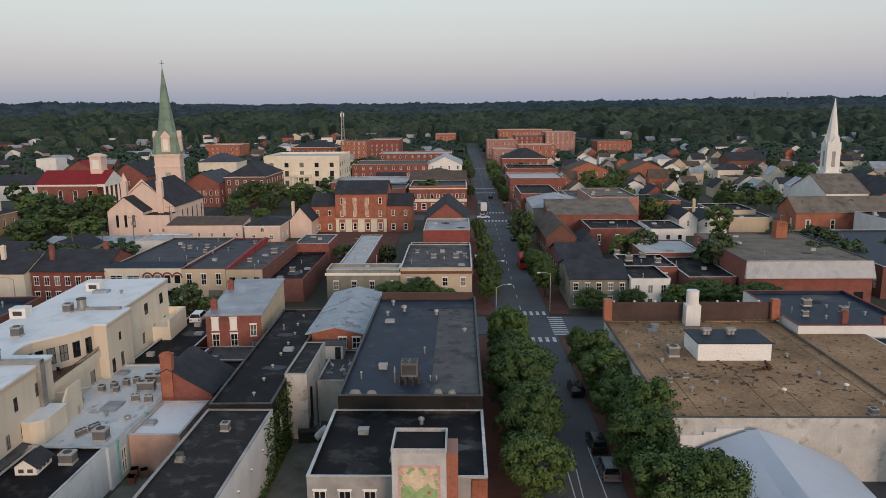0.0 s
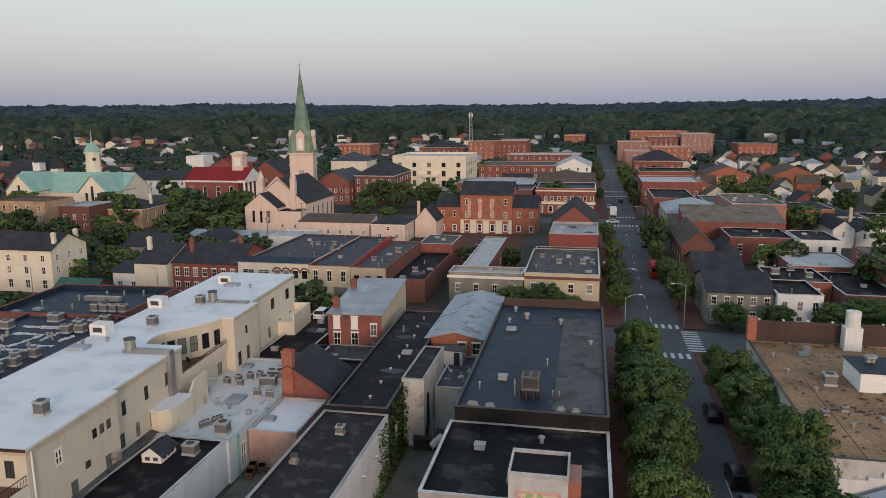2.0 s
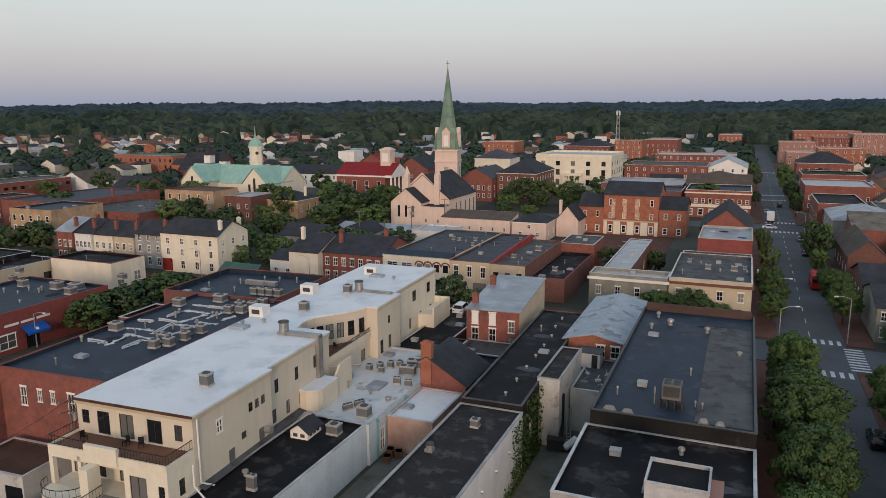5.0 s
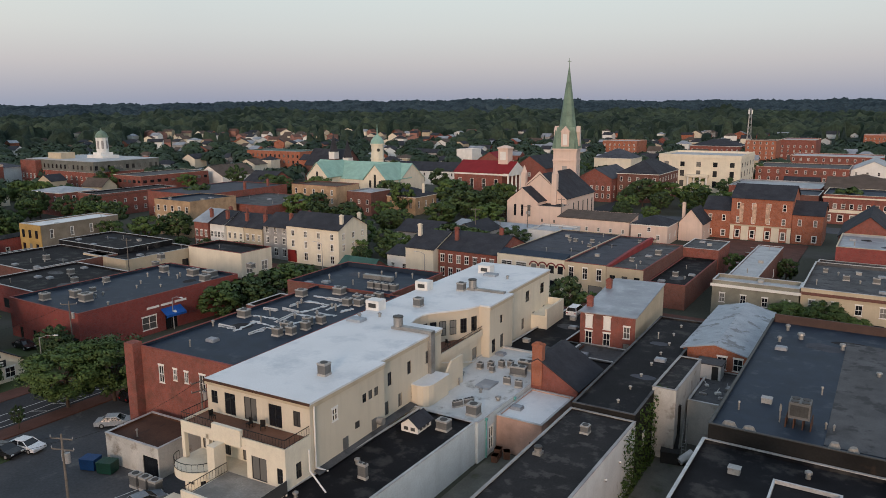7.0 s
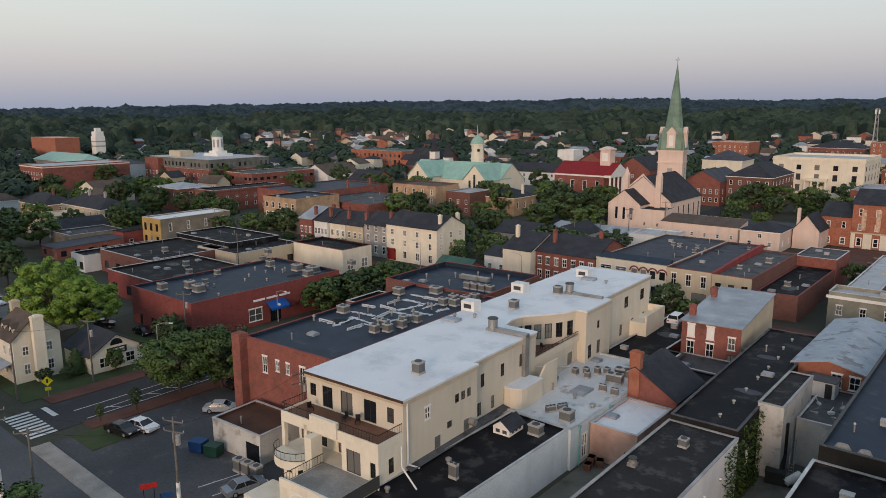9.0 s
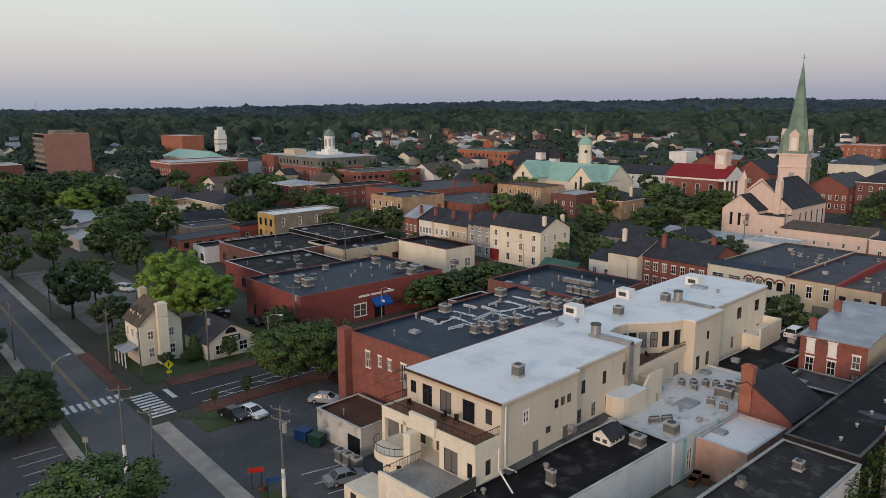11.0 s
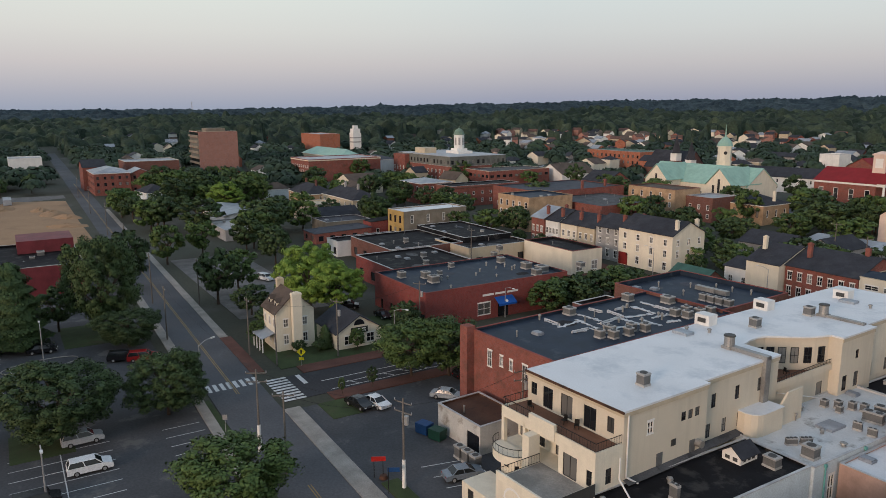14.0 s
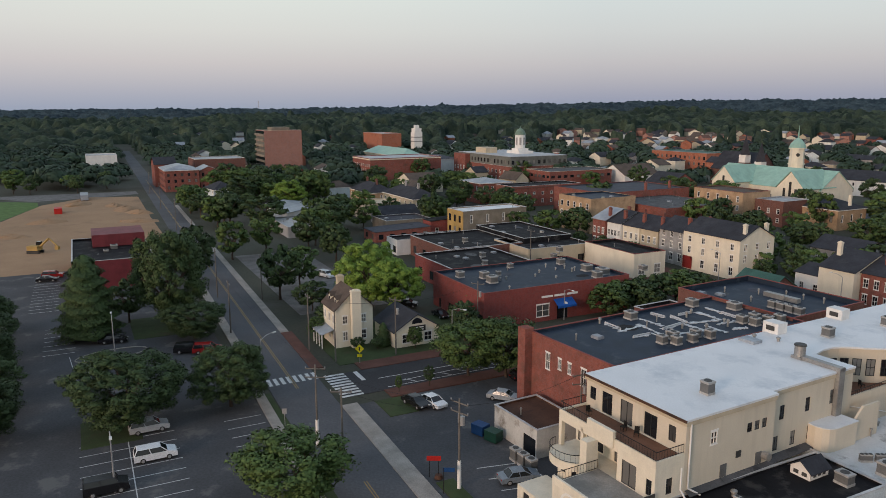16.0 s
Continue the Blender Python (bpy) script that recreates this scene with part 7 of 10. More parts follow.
# main street further up
for x0, x1, y0, y1, h, m, rk, lab in (
        (-22, 2.4, 313, 334, 9.5, RED, ("gable_x", BROWNROOF, 4), "brick corner shop with a brown gable"), (-24, 2.4, 336, 362, 9, RED, ("hip", BROWNROOF, 4), "brick building with a brown hipped roof"),
        (-50, -22.2, 292, 312, 8.6, BROWN, ("flat", BLUEROOF), "brick store with a blue roof"), (-58, -24, 320, 350, 8.2, RED, ("flat", GREYROOF), "low brick store with a grey roof"),
        (-60, -18.4, 398, 430, 10.6, RED, ("flat", GREYMEM), "brick store with a flat roof"), (-56, -6, 498, 530, 10.6, RED, ("flat", DIRTYWHITE), "long brick store with a white roof edge"),
        (-92, -72, 556, 580, 17, ORANGE, ("flat", GREYMEM), "tall orange brick block with a flat roof"), (-74, -50, 590, 630, 16.5, RED, ("flat", DIRTYWHITE), "brick apartment block with a pale roof"),
        (22, 36, 262, 292, 9.6, RED, ("flat", BLACKROOF), "brick store on the main street"), (22, 46, 320, 350, 9.8, RED, ("flat", DIRTYWHITE), "brick store with pale roof lines"),
        (24, 50, 372, 396, 10, RED, ("flat", BLACKROOF), "long red brick store with a black roof"), (27, 56, 468, 492, 9.4, RED, ("hip", SLATE, 6.0), "brick house with a mansard roof and dormers"),
        (24, 42, 530, 556, 11.5, ROSEBRICK, ("flat", DIRTYWHITE), "rose brick apartment block with pale balconies"), (43, 70, 536, 560, 14, ORANGE, ("flat", DIRTYWHITE), "brick apartment block with pale balconies"), (22, 46, 606, 630, 15, ROSEBRICK, ("flat", DIRTYWHITE), "rose brick apartment block with pale cornice"), (47, 72, 632, 660, 18, RED, ("flat", DIRTYWHITE), "brick apartment block with a pale roof edge"), (73, 98, 626, 664, 20.5, ROSEBRICK, ("flat", DIRTYWHITE), "tall rose brick apartment block with pale cornice"), 
        (-18, 0.8, 402, 440, 10.4, WHITEW, ("gable_y", GREYROOF, 4.4), "white gable-fronted hall on the main street"), (58, 80, 392, 412, 7.6, ORANGE, ("gable_y", BROWNROOF, 4.4), "orange brick house with a steep gable"),
        (90, 114, 396, 420, 6.6, ORANGE, ("gable_y", BROWNROOF, 5), "orange brick house with a steep gable and chimneys"), (120, 150, 640, 670, 12, ORANGE, ("flat", GREYMEM), "orange brick hall with a grey roof"),
        (40, 62, 264, 286, 8, GREY, ("flat", GREYMEM), "low grey building with a flat roof"), (64, 84, 250, 280, 6.5, TAUPE, ("hip", SLATE, 2.6), "low house with a dark roof"),
        (86, 100, 244, 262, 5.6, BEIGE, ("flat", BLACKROOF), "low beige shop with a black roof"), (130, 146, 352, 364, 6.6, BEIGE, ("flat", BROWNROOF), "low beige motel with balconies"),
        (160, 182, 436, 452, 9.4, BROWN, ("gable_x", SLATE, 4.4), "brick school house with a dark roof"), (170, 200, 262, 290, 9, ORANGE, ("gable_y", SLATE, 5), "orange brick hall with white windows"),
        (-30, -6, 860, 900, 12, ORANGE, ("flat", DIRTYWHITE), "far brick block with a flat roof"), (46, 110, 880, 920, 16, ORANGE, ("flat", DIRTYWHITE), "far orange brick block with a flat roof"),
        (-220, -190, 620, 650, 12, ORANGE, ("flat", DIRTYWHITE), "far brick school with a flat roof"), (-150, -110, 640, 670, 9, RED, ("hip", SLATE, 5), "far brick house with a dark roof")):
    k = max(3, int((x1 - x0) / 4))
    fs = [(1.4, 3.2, k, 1.3, "sash"), (4.6, 6.4, k, 1.2, "sash")] + [(z, z + 1.8, k, 1.2, "sash") for z in np.arange(8.0, h - 2.2, 3.4)]
    side = "E" if x0 + x1 < 0 else "W"
    k2 = max(2, int((y1 - y0) / 4))
    building(lab, x0, x1, y0, y1, h, m, rk, {"S": fs if h > 6.9 else fs[:1], side: [(r[0], r[1], k2, 1.2, "sash") for r in (fs if h > 6.9 else fs[:1])]}, coping=PALE if rk[0] == "flat" and h > 9.9 else None, parapet=0.5)

# scattered houses among the trees
rng = random.Random(11)
TAKEN = [(o.location.x, o.location.y) for o in scene.objects if o.parent is None and o.name.split(".")[0] in ("building", "church", "museum", "city_hall", "row_house", "office_tower")]
made = 0
while made < 265:
    az, d = radians(rng.uniform(-38, 92) if made < 150 else rng.triangular(-34, 62, 30)), 310 + 800 * rng.random() ** 1.3 if made < 150 else rng.uniform(480, 1050)
    x, y = -d * math.sin(az), d * math.cos(az)
    if any(math.hypot(x - a, y - b) < (34 if made < 150 else 22) for a, b in TAKEN) or abs(x - 12) < 22 or abs(y - a_y(x)) < 22 or abs(x + 98) < 14 or (-400 < x < -190 and -60 < y < 30) or (x < -300 and y < 20):
        continue
    TAKEN.append((x, y))
    w, dd, h = rng.uniform(8, 15), rng.uniform(8, 12), rng.choice((3.4, 5.8, 6.2, 6.4))
    m = rng.choice((WHITEW, WHITEW, WHITEW, BEIGE, GREY, RED, PALE, BLUEWHITE, ORANGE))
    side = "E" if x < 0 else "W"
    building({WHITEW: "white", BEIGE: "beige", GREY: "grey", RED: "red brick", PALE: "cream", BLUEWHITE: "pale blue", ORANGE: "orange brick"}[m] + " house with a pitched roof among trees",
             x - w / 2, x + w / 2, y - dd / 2, y + dd / 2, h, m, (rng.choice(("gable_x", "gable_y", "gable_x", "hip")), rng.choice((SLATE, SLATE, BROWNROOF, GREYROOF)), rng.uniform(2.2, 3.6)),
             {"S": [(1.0, 2.4, 3, 1.0, "sash")] + ([(3.9, 5.3, 3, 1.0, "sash")] if h > 5 else []), side: [(1.0, 2.4, 2, 1.0, "sash")]}, yaw=rng.uniform(-10, 10), z0=terrain(x, y), name="house", category="house", group="houses among trees")
    made += 1

# a suburb on the far slope
made = 0
while made < 48:
    az, d = radians(rng.uniform(34, 54)), rng.uniform(740, 1080)
    x, y = -d * math.sin(az), d * math.cos(az)
    if any(math.hypot(x - a, y - b) < 15 for a, b in TAKEN):
        continue
    TAKEN.append((x, y))
    w, dd, h, m = rng.uniform(9, 15), rng.uniform(8, 11), rng.choice((5.6, 6.4, 8.4)), rng.choice((WHITEW, PALE, PALE, BEIGE, ROSEBRICK, ORANGE, ROSEBRICK))
    building({WHITEW: "white", PALE: "cream", BEIGE: "beige", ORANGE: "orange brick", ROSEBRICK: "rose brick"}[m] + " suburban house on the far slope",
             x - w / 2, x + w / 2, y - dd / 2, y + dd / 2, h, m, (rng.choice(("gable_x", "gable_y")), rng.choice((SLATE, BROWNROOF, ROSETILE, ROSETILE)), rng.uniform(2.4, 3.6)),
             None, yaw=rng.uniform(-20, 60), z0=terrain(x, y), name="house", category="house", group="houses of the far suburb")
    made += 1


def radio_mast(x, y, z, h, w, label):
    """A three-legged lattice mast, tapering, with aerial boxes at the top."""
    t = thing("radio_mast", label, "radio mast", (x, y, z))
    s = Shape()
    n = max(4, int(h / 4))
    for q in range(3):
        a = 2.094 * q
        b = a + 2.094
        s.bar((w * math.cos(a), w * math.sin(a), -2), (0.35 * w * math.cos(a), 0.35 * w * math.sin(a), h), 0.09 * w, 4)
        for i in range(n):
            f, g = 1 - 0.65 * i / n, 1 - 0.65 * (i + 1) / n
            s.bar((w * f * math.cos(a), w * f * math.sin(a), h * i / n), (w * g * math.cos(b), w * g * math.sin(b), h * (i + 1) / n), 0.05 * w, 3)
    part("lattice", s, METAL, t)
    for q in range(3):
        part("aerial", Shape().box(-0.4, 0.4, -0.25, 0.25, h - 4, h - 1.2), TRIM, t, m=pose(w * 0.55 * math.cos(2.094 * q), w * 0.55 * math.sin(2.094 * q), 0))


radio_mast(-91, 560, 0, 40, 2.4, "grey lattice radio mast behind the brick blocks")
for x, y, h in ((993, 2511, 40), (1086, 2472, 38), (-1223, 2408, 34), (-2634, 597, 46)):
    radio_mast(x, y, terrain(x, y), h, 2.6, "far radio mast on the wooded ridge")

# close rows of small houses on the rising streets to the east
made = 0
while made < 62:
    y = rng.uniform(288, 600)
    x = rng.uniform(48, 0.60 * y + 10)
    if any(math.hypot(x - a, y - b) < (17 if made < 40 else 14) for a, b in TAKEN):
        continue
    TAKEN.append((x, y))
    w, dd, h = rng.uniform(6.5, 10), rng.uniform(7, 11), rng.choice((4.6, 5.6, 6.2))
    m = rng.choice((WHITEW, WHITEW, PALE, PALE, BEIGE, ORANGE, ORANGE, RED, ROSEBRICK, GREY))
    building({WHITEW: "white", PALE: "cream", BEIGE: "beige", ORANGE: "orange brick", RED: "red brick", ROSEBRICK: "rose brick", GREY: "grey"}[m] + " town house with a steep roof in a close row",
             x - w / 2, x + w / 2, y - dd / 2, y + dd / 2, h, m, (rng.choice(("gable_x", "gable_y", "gable_y")), rng.choice((SLATE, BROWNROOF, GREYROOF, BROWNROOF)), rng.uniform(2.4, 3.8)),
             {"S": [(1.0, 2.5, 2, 1.0, "sash"), (3.6, 5.0, 2, 1.0, "sash")] if h > 5 else [(1.0, 2.5, 2, 1.0, "sash")]}, yaw=rng.uniform(-8, 8), name="house", category="house", group="town houses to the east")
    made += 1

# ---- yard trees ----


def free(x, y, r):
    for o in BUILT:
        x0, x1, y0, y1 = o
        if x0 - r < x < x1 + r and y0 - r < y < y1 + r:
            return False
    return True


BUILT = []
for o in list(scene.objects):
    if o.parent is None and o.type == "EMPTY" and o.children:
        pts = [o.matrix_world @ c.matrix_basis @ Vector(v) for c in o.children[:1] if c.type == "MESH" for v in c.bound_box]
        if pts and not o.name.startswith("tree"):
            BUILT.append((min(p.x for p in pts), max(p.x for p in pts), min(p.y for p in pts), max(p.y for p in pts)))

k = 0
for x, y, h, r, kind, lab in (
        (-97.2, 6.8, 10.8, 6.8, "dark", "broad dark green tree on the parking lot island"), (-112, -12, 9, 5.6, "dark", "leafy tree at the edge of the lot"), (-124, -13, 9, 5.4, "dark", "leafy tree at the edge of the lot"), (-136, -14, 9, 5.6, "dark", "leafy tree at the edge of the lot"), (-100, -10.5, 8.6, 5, "dark", "leafy tree at the edge of the lot"), (-150, -15, 9, 5.6, "dark", "leafy tree at the edge of the lot"),
        (-98.0, 19.8, 9.4, 5.0, "dark", "round green tree beside the cross street"), (-68.2, 20.8, 8.6, 5.4, "near", "dense round tree beside the pavement"),
        (-141, 3.0, 15, 6.2, "conifer", "tall dark evergreen tree beside the lot"), (-148, 10, 8, 4.0, "mid", "dark tree beside the store"), (-144, 17.2, 19, 6.4, "dark", "tall dark spreading tree by the street"), (-131.6, 19.8, 7.4, 5.2, "dark", "small leafy tree on the grass island"),
        (-176, 26, 13, 6, "mid", "tall dark tree by the street"),
        (-136.6, 55.2, 14.6, 7.2, "lime", "large bright lime green tree"), (-132.6, 59.4, 11.6, 5.4, "lime", "large bright lime green tree"),
        (-93.0, 54.8, 9.4, 5.2, "near", "leafy tree beside the brick pavement"), (-90.0, 59.8, 9.8, 5.2, "near", "leafy tree beside the brick pavement"),
        (-152, 40.5, 11, 5, "mid", "tall thin green tree by the street"), (-200, 39.6, 10, 4.8, "mid", "dark round tree in the car park"), (-205, 50, 10, 4.8, "mid", "dark round tree in the car park"), (-184, 64, 10, 4.8, "mid", "dark round tree in the car park"),
        (-204, 62, 10, 5, "mid", "dark round tree in the car park"), (-160, 47, 9, 4.6, "mid", "slim tree in the car park"), (-210, 66, 11, 6, "mid", "dark green spreading tree in town"),
        (-140, 44, 6, 4, "mid", "shrubby tree by the garden"), (-128, 44, 4.4, 3, "mid", "low green garden shrub beside the house"), (-122, 39.8, 3.6, 2.2, "mid", "low green garden shrub beside the house"), (-112.6, 48.6, 4.2, 1.5, "conifer", "dark garden evergreen beside the house"), (-113, 44, 2.0, 1.4, "mid", "low green garden shrub beside the house"), (-111.5, 47, 2.0, 1.3, "mid", "low green garden shrub beside the house"),
        (-109, 53, 3.4, 1.5, "mid", "small garden tree by the shop"), (-119, 72, 6, 3.4, "mid", "tree behind the shop"), (-112, 64, 6, 3, "mid", "tree by the shop wall"), (-108.6, 62.6, 6, 2.4, "mid", "tree by the shop wall"),
        (-107.5, 94, 6.4, 4.4, "mid", "leafy green tree beside the street"), (-111, 99.5, 6.4, 4.6, "mid", "leafy green tree beside the street"), (-107.6, 102, 6.6, 4.8, "mid", "leafy green tree beside the street"), (-110, 107, 6.6, 4.8, "mid", "leafy green tree beside the street"), (-109, 113, 6.6, 4.8, "mid", "leafy green tree beside the street"), (-112.5, 118.5, 6.2, 4.4, "mid", "leafy green tree beside the street"), (-107.4, 118, 6.2, 4.4, "mid", "leafy green tree beside the street"),
        (-52, 132, 7.4, 3.6, "mid", "leafy tree by the apartment building"), (-46, 127, 6, 3, "mid", "leafy tree by the apartment building"), (-38, 140, 5, 2, "mid", "small street tree by the shops"),
        (-14, 140.6, 6.4, 3.6, "near", "leafy street tree before the shops"), (-8, 141, 7.2, 3.6, "near", "leafy street tree before the shops"), (-3, 141, 5, 2.2, "near", "small street tree before the shops"),
        (50, 140, 7, 4.6, "near", "leafy tree behind the tan roof"), (57, 134.6, 7.6, 4.6, "near", "leafy tree behind the tan roof"), (43, 139, 6, 2.8, "near", "leafy tree behind the tan roof"), (26, 138.8, 5, 3, "near", "leafy tree by the corner"), (34, 139, 5.5, 2.6, "near", "leafy tree by the corner"),
        (-112, 143, 6, 2.6, "mid", "bushy tree beside the corner house"), (-110, 152, 7, 4, "mid", "bushy green tree beside the corner house"), (-104, 164, 8, 5, "mid", "bushy dark green tree behind the row"), (-96, 172, 8, 5, "mid", "bushy dark green tree behind the row"), (-106, 176, 8, 5.4, "mid", "bushy dark green tree behind the row"), (-90, 184, 7, 5, "mid", "bushy dark green tree behind the row"),
        (-112, 210, 9, 6, "mid", "dark green spreading tree in town"), (-128, 206, 9, 6, "mid", "dark green spreading tree in town"), (-130, 226, 11, 7, "mid", "dark green spreading tree in town"), (-140, 240, 11, 8, "mid", "dark green spreading tree in town"), (-152, 252, 11, 8, "mid", "dark green spreading tree in town"), (-134, 258, 10, 7, "mid", "dark green spreading tree in town"), (-160, 268, 10, 7, "mid", "dark green spreading tree in town"), (-124, 244, 9, 6, "mid", "dark green spreading tree in town"),
        (-78, 300, 10, 7, "mid", "dark green leafy tree by offices"), (-68, 306, 10, 6, "mid", "dark green leafy tree by offices"), (-88, 300, 11, 7, "mid", "dark green leafy tree by offices"), (-62, 340, 9, 6, "mid", "dark green leafy tree by offices"),
        (-192, 128, 8, 4.6, "mid", "leafy tree beside the yellow building"), (-188, 136, 9, 5, "mid", "leafy tree beside the yellow building"), (-186, 146, 9, 5.5, "mid", "leafy tree beside the old houses"), (-162, 136.5, 4.5, 2.6, "mid", "small leafy tree by the street"), (-150, 136.5, 4.6, 2.6, "mid", "small leafy tree by the street"), (-143, 136.5, 4.4, 2.4, "mid", "small leafy tree by the street"), (-172, 136.5, 4.4, 2.4, "mid", "small leafy tree by the street"),
        (-248, 60, 11, 8, "near", "large pale green tree"), (-222, 112, 9, 5, "mid", "leafy tree between the old houses"), (-230, 116, 10, 5.6, "mid", "leafy tree between the old houses"), (-238, 122, 9, 5, "mid", "leafy tree between the old houses"), (-246, 106, 8, 4.4, "mid", "leafy tree between the old houses"), (-232, 90, 10, 6, "near", "round chestnut tree beside the shops"), (-270, 104, 9, 5, "mid", "leafy tree between the old houses"),
        (-318, 66, 12, 7, "mid", "tall tree behind the car park"), (-330, 78, 13, 8, "mid", "tall tree behind the car park"), (-344, 70, 13, 8, "mid", "tall tree behind the car park"), (-356, 62, 12, 7, "mid", "tall tree behind the car park"), (-350, 84, 13, 8, "mid", "tall tree behind the car park"), (-300, 82, 12, 7, "lime", "bright green tree behind the car park"), (-308, 92, 12, 7, "mid", "weeping tree behind the car park"), (-322, 100, 13, 8, "mid", "tall tree behind the car park"), (-370, 70, 14, 8, "near", "broad bright green tree beside the mill"), (-340, 96, 13, 8, "mid", "tall tree behind the car park"), (-300, 42, 10, 6, "mid", "street tree beside the cross street"), (-314, 44, 10, 6, "mid", "street tree beside the cross street"), (-286, 44, 9, 5.5, "mid", "street tree beside the cross street"), (-270, 52, 9, 5.5, "mid", "street tree beside the cross street"), (-260, 46, 10, 6, "mid", "street tree beside the cross street"),
        (-262, 142, 9, 5, "mid", "leafy tree before the brick house"), (-276, 150, 10, 5.5, "mid", "leafy tree before the brick house"), (-256, 152, 9, 5, "mid", "leafy tree before the brick house"), (-300, 132, 9, 5, "mid", "leafy tree between the old houses"), (-318, 130, 10, 5, "mid", "leafy tree between the old houses"), (-352, 140, 10, 6, "mid", "leafy tree before the school"), (-366, 148, 10, 6, "mid", "leafy tree before the school"), (-240, 150, 8, 5, "mid", "leafy tree beside the brick store"), (-228, 152, 9, 5, "mid", "leafy tree beside the brick store"), (-240, 84, 11, 7, "mid", "dark green spreading tree in town"), (-228, 76, 11, 8, "mid", "dark green spreading tree in town"), (-118, 150, 6, 3.4, "mid", "bushy green tree beside the corner house"), (-113, 160, 7, 4, "mid", "bushy green tree beside the corner house"), (-120, 164, 7, 4, "mid", "bushy green tree beside the corner house"), (-126, 160, 6, 3.6, "mid", "bushy green tree beside the corner house"), (-132, 170, 7, 4, "mid", "bushy dark green tree behind the row"), (-142, 172, 7, 4.2, "mid", "bushy dark green tree behind the row"), (-150, 182, 8, 4.6, "mid", "bushy dark green tree behind the row"), (-136, 188, 8, 4.6, "mid", "bushy dark green tree behind the row"), (-150, 204, 8, 4.6, "mid", "bushy dark green tree behind the row"),
        (-84, 268, 8, 4.6, "mid", "dark green leafy tree by offices"), (-76, 284, 8, 4.6, "mid", "dark green leafy tree by offices"), (-90, 286, 8, 4.6, "mid", "dark green leafy tree by offices"), (-66, 288, 8, 4.6, "mid", "dark green leafy tree by offices"), (-72, 256, 6, 3.4, "mid", "small tree in the church yard"), (-80, 246, 6, 3.2, "mid", "small tree in the church yard"), (-58, 262, 6, 3.4, "mid", "small tree in the church yard"), (-54, 296, 8, 4.4, "mid", "dark green leafy tree by offices"),
        (-30, 182, 6, 2.8, "mid", "small tree in a yard"), (-19, 182, 6, 2.6, "mid", "small tree in a yard")):
    tree(x, y, h, r, kind, k, lab, low=0.1 if kind in ("conifer", "lime", "dark") else 0.2)
    k += 1
SIGHT = []
for o in scene.objects:
    if o.parent is None and o.type == "EMPTY" and o.location.length > 120 and not o.name.startswith("tree"):
        SIGHT.append((o.location.x, o.location.y, 9 if o.name.startswith("house") else 34))
SIGHT = np.array(SIGHT)


def in_sight(x, y):
    """Whether a tree at x, y would stand between the hill over the town and a house close behind it."""
    d = math.hypot(x, y)
    u = np.array((x, y)) / d
    along = SIGHT[:, 0] * u[0] + SIGHT[:, 1] * u[1] - d
    across = np.abs(SIGHT[:, 0] * u[1] - SIGHT[:, 1] * u[0])
    return bool(np.any((across < SIGHT[:, 2] * 0.6) & (along > -10) & (along < 16 + 0.15 * d)))


rng = random.Random(5)
cnt = 0
while cnt < 150:
    az, d = radians(rng.uniform(-36, 94)), rng.uniform(165, 430)
    x, y = -d * math.sin(az), d * math.cos(az)
    h = rng.uniform(7, 12)
    r = h * rng.uniform(0.42, 0.6)
    if not free(x, y, r * 0.75) or abs(x - 12) < 15 or abs(y - a_y(x)) < 11 or abs(x + 98) < 10 or abs(y - 131) < 11 or abs(y - 271) < 13 or (-400 < x < -205 and -120 < y < 30) or (y < 24 and x > -215):
        continue
    if (x > -100 and x < 20 and y < 250) or (-215 < x < -110 and 30 < y < 100) or in_sight(x, y) and rng.random() < 0.85:
        continue
    tree(x, y, h, r, "mid", cnt, "dark green leafy tree in a yard", group="yard trees")
    cnt += 1


for i in range(40):
    while True:
        x, y = rng.uniform(52, 230), rng.uniform(262, 470)
        h = rng.uniform(5, 9)
        if free(x, y, h * 0.4) and x < 0.62 * y + 10:
            break
    tree(x, y, h, h * rng.uniform(0.42, 0.58), "mid", i, "leafy green garden tree between houses", group="yard trees")

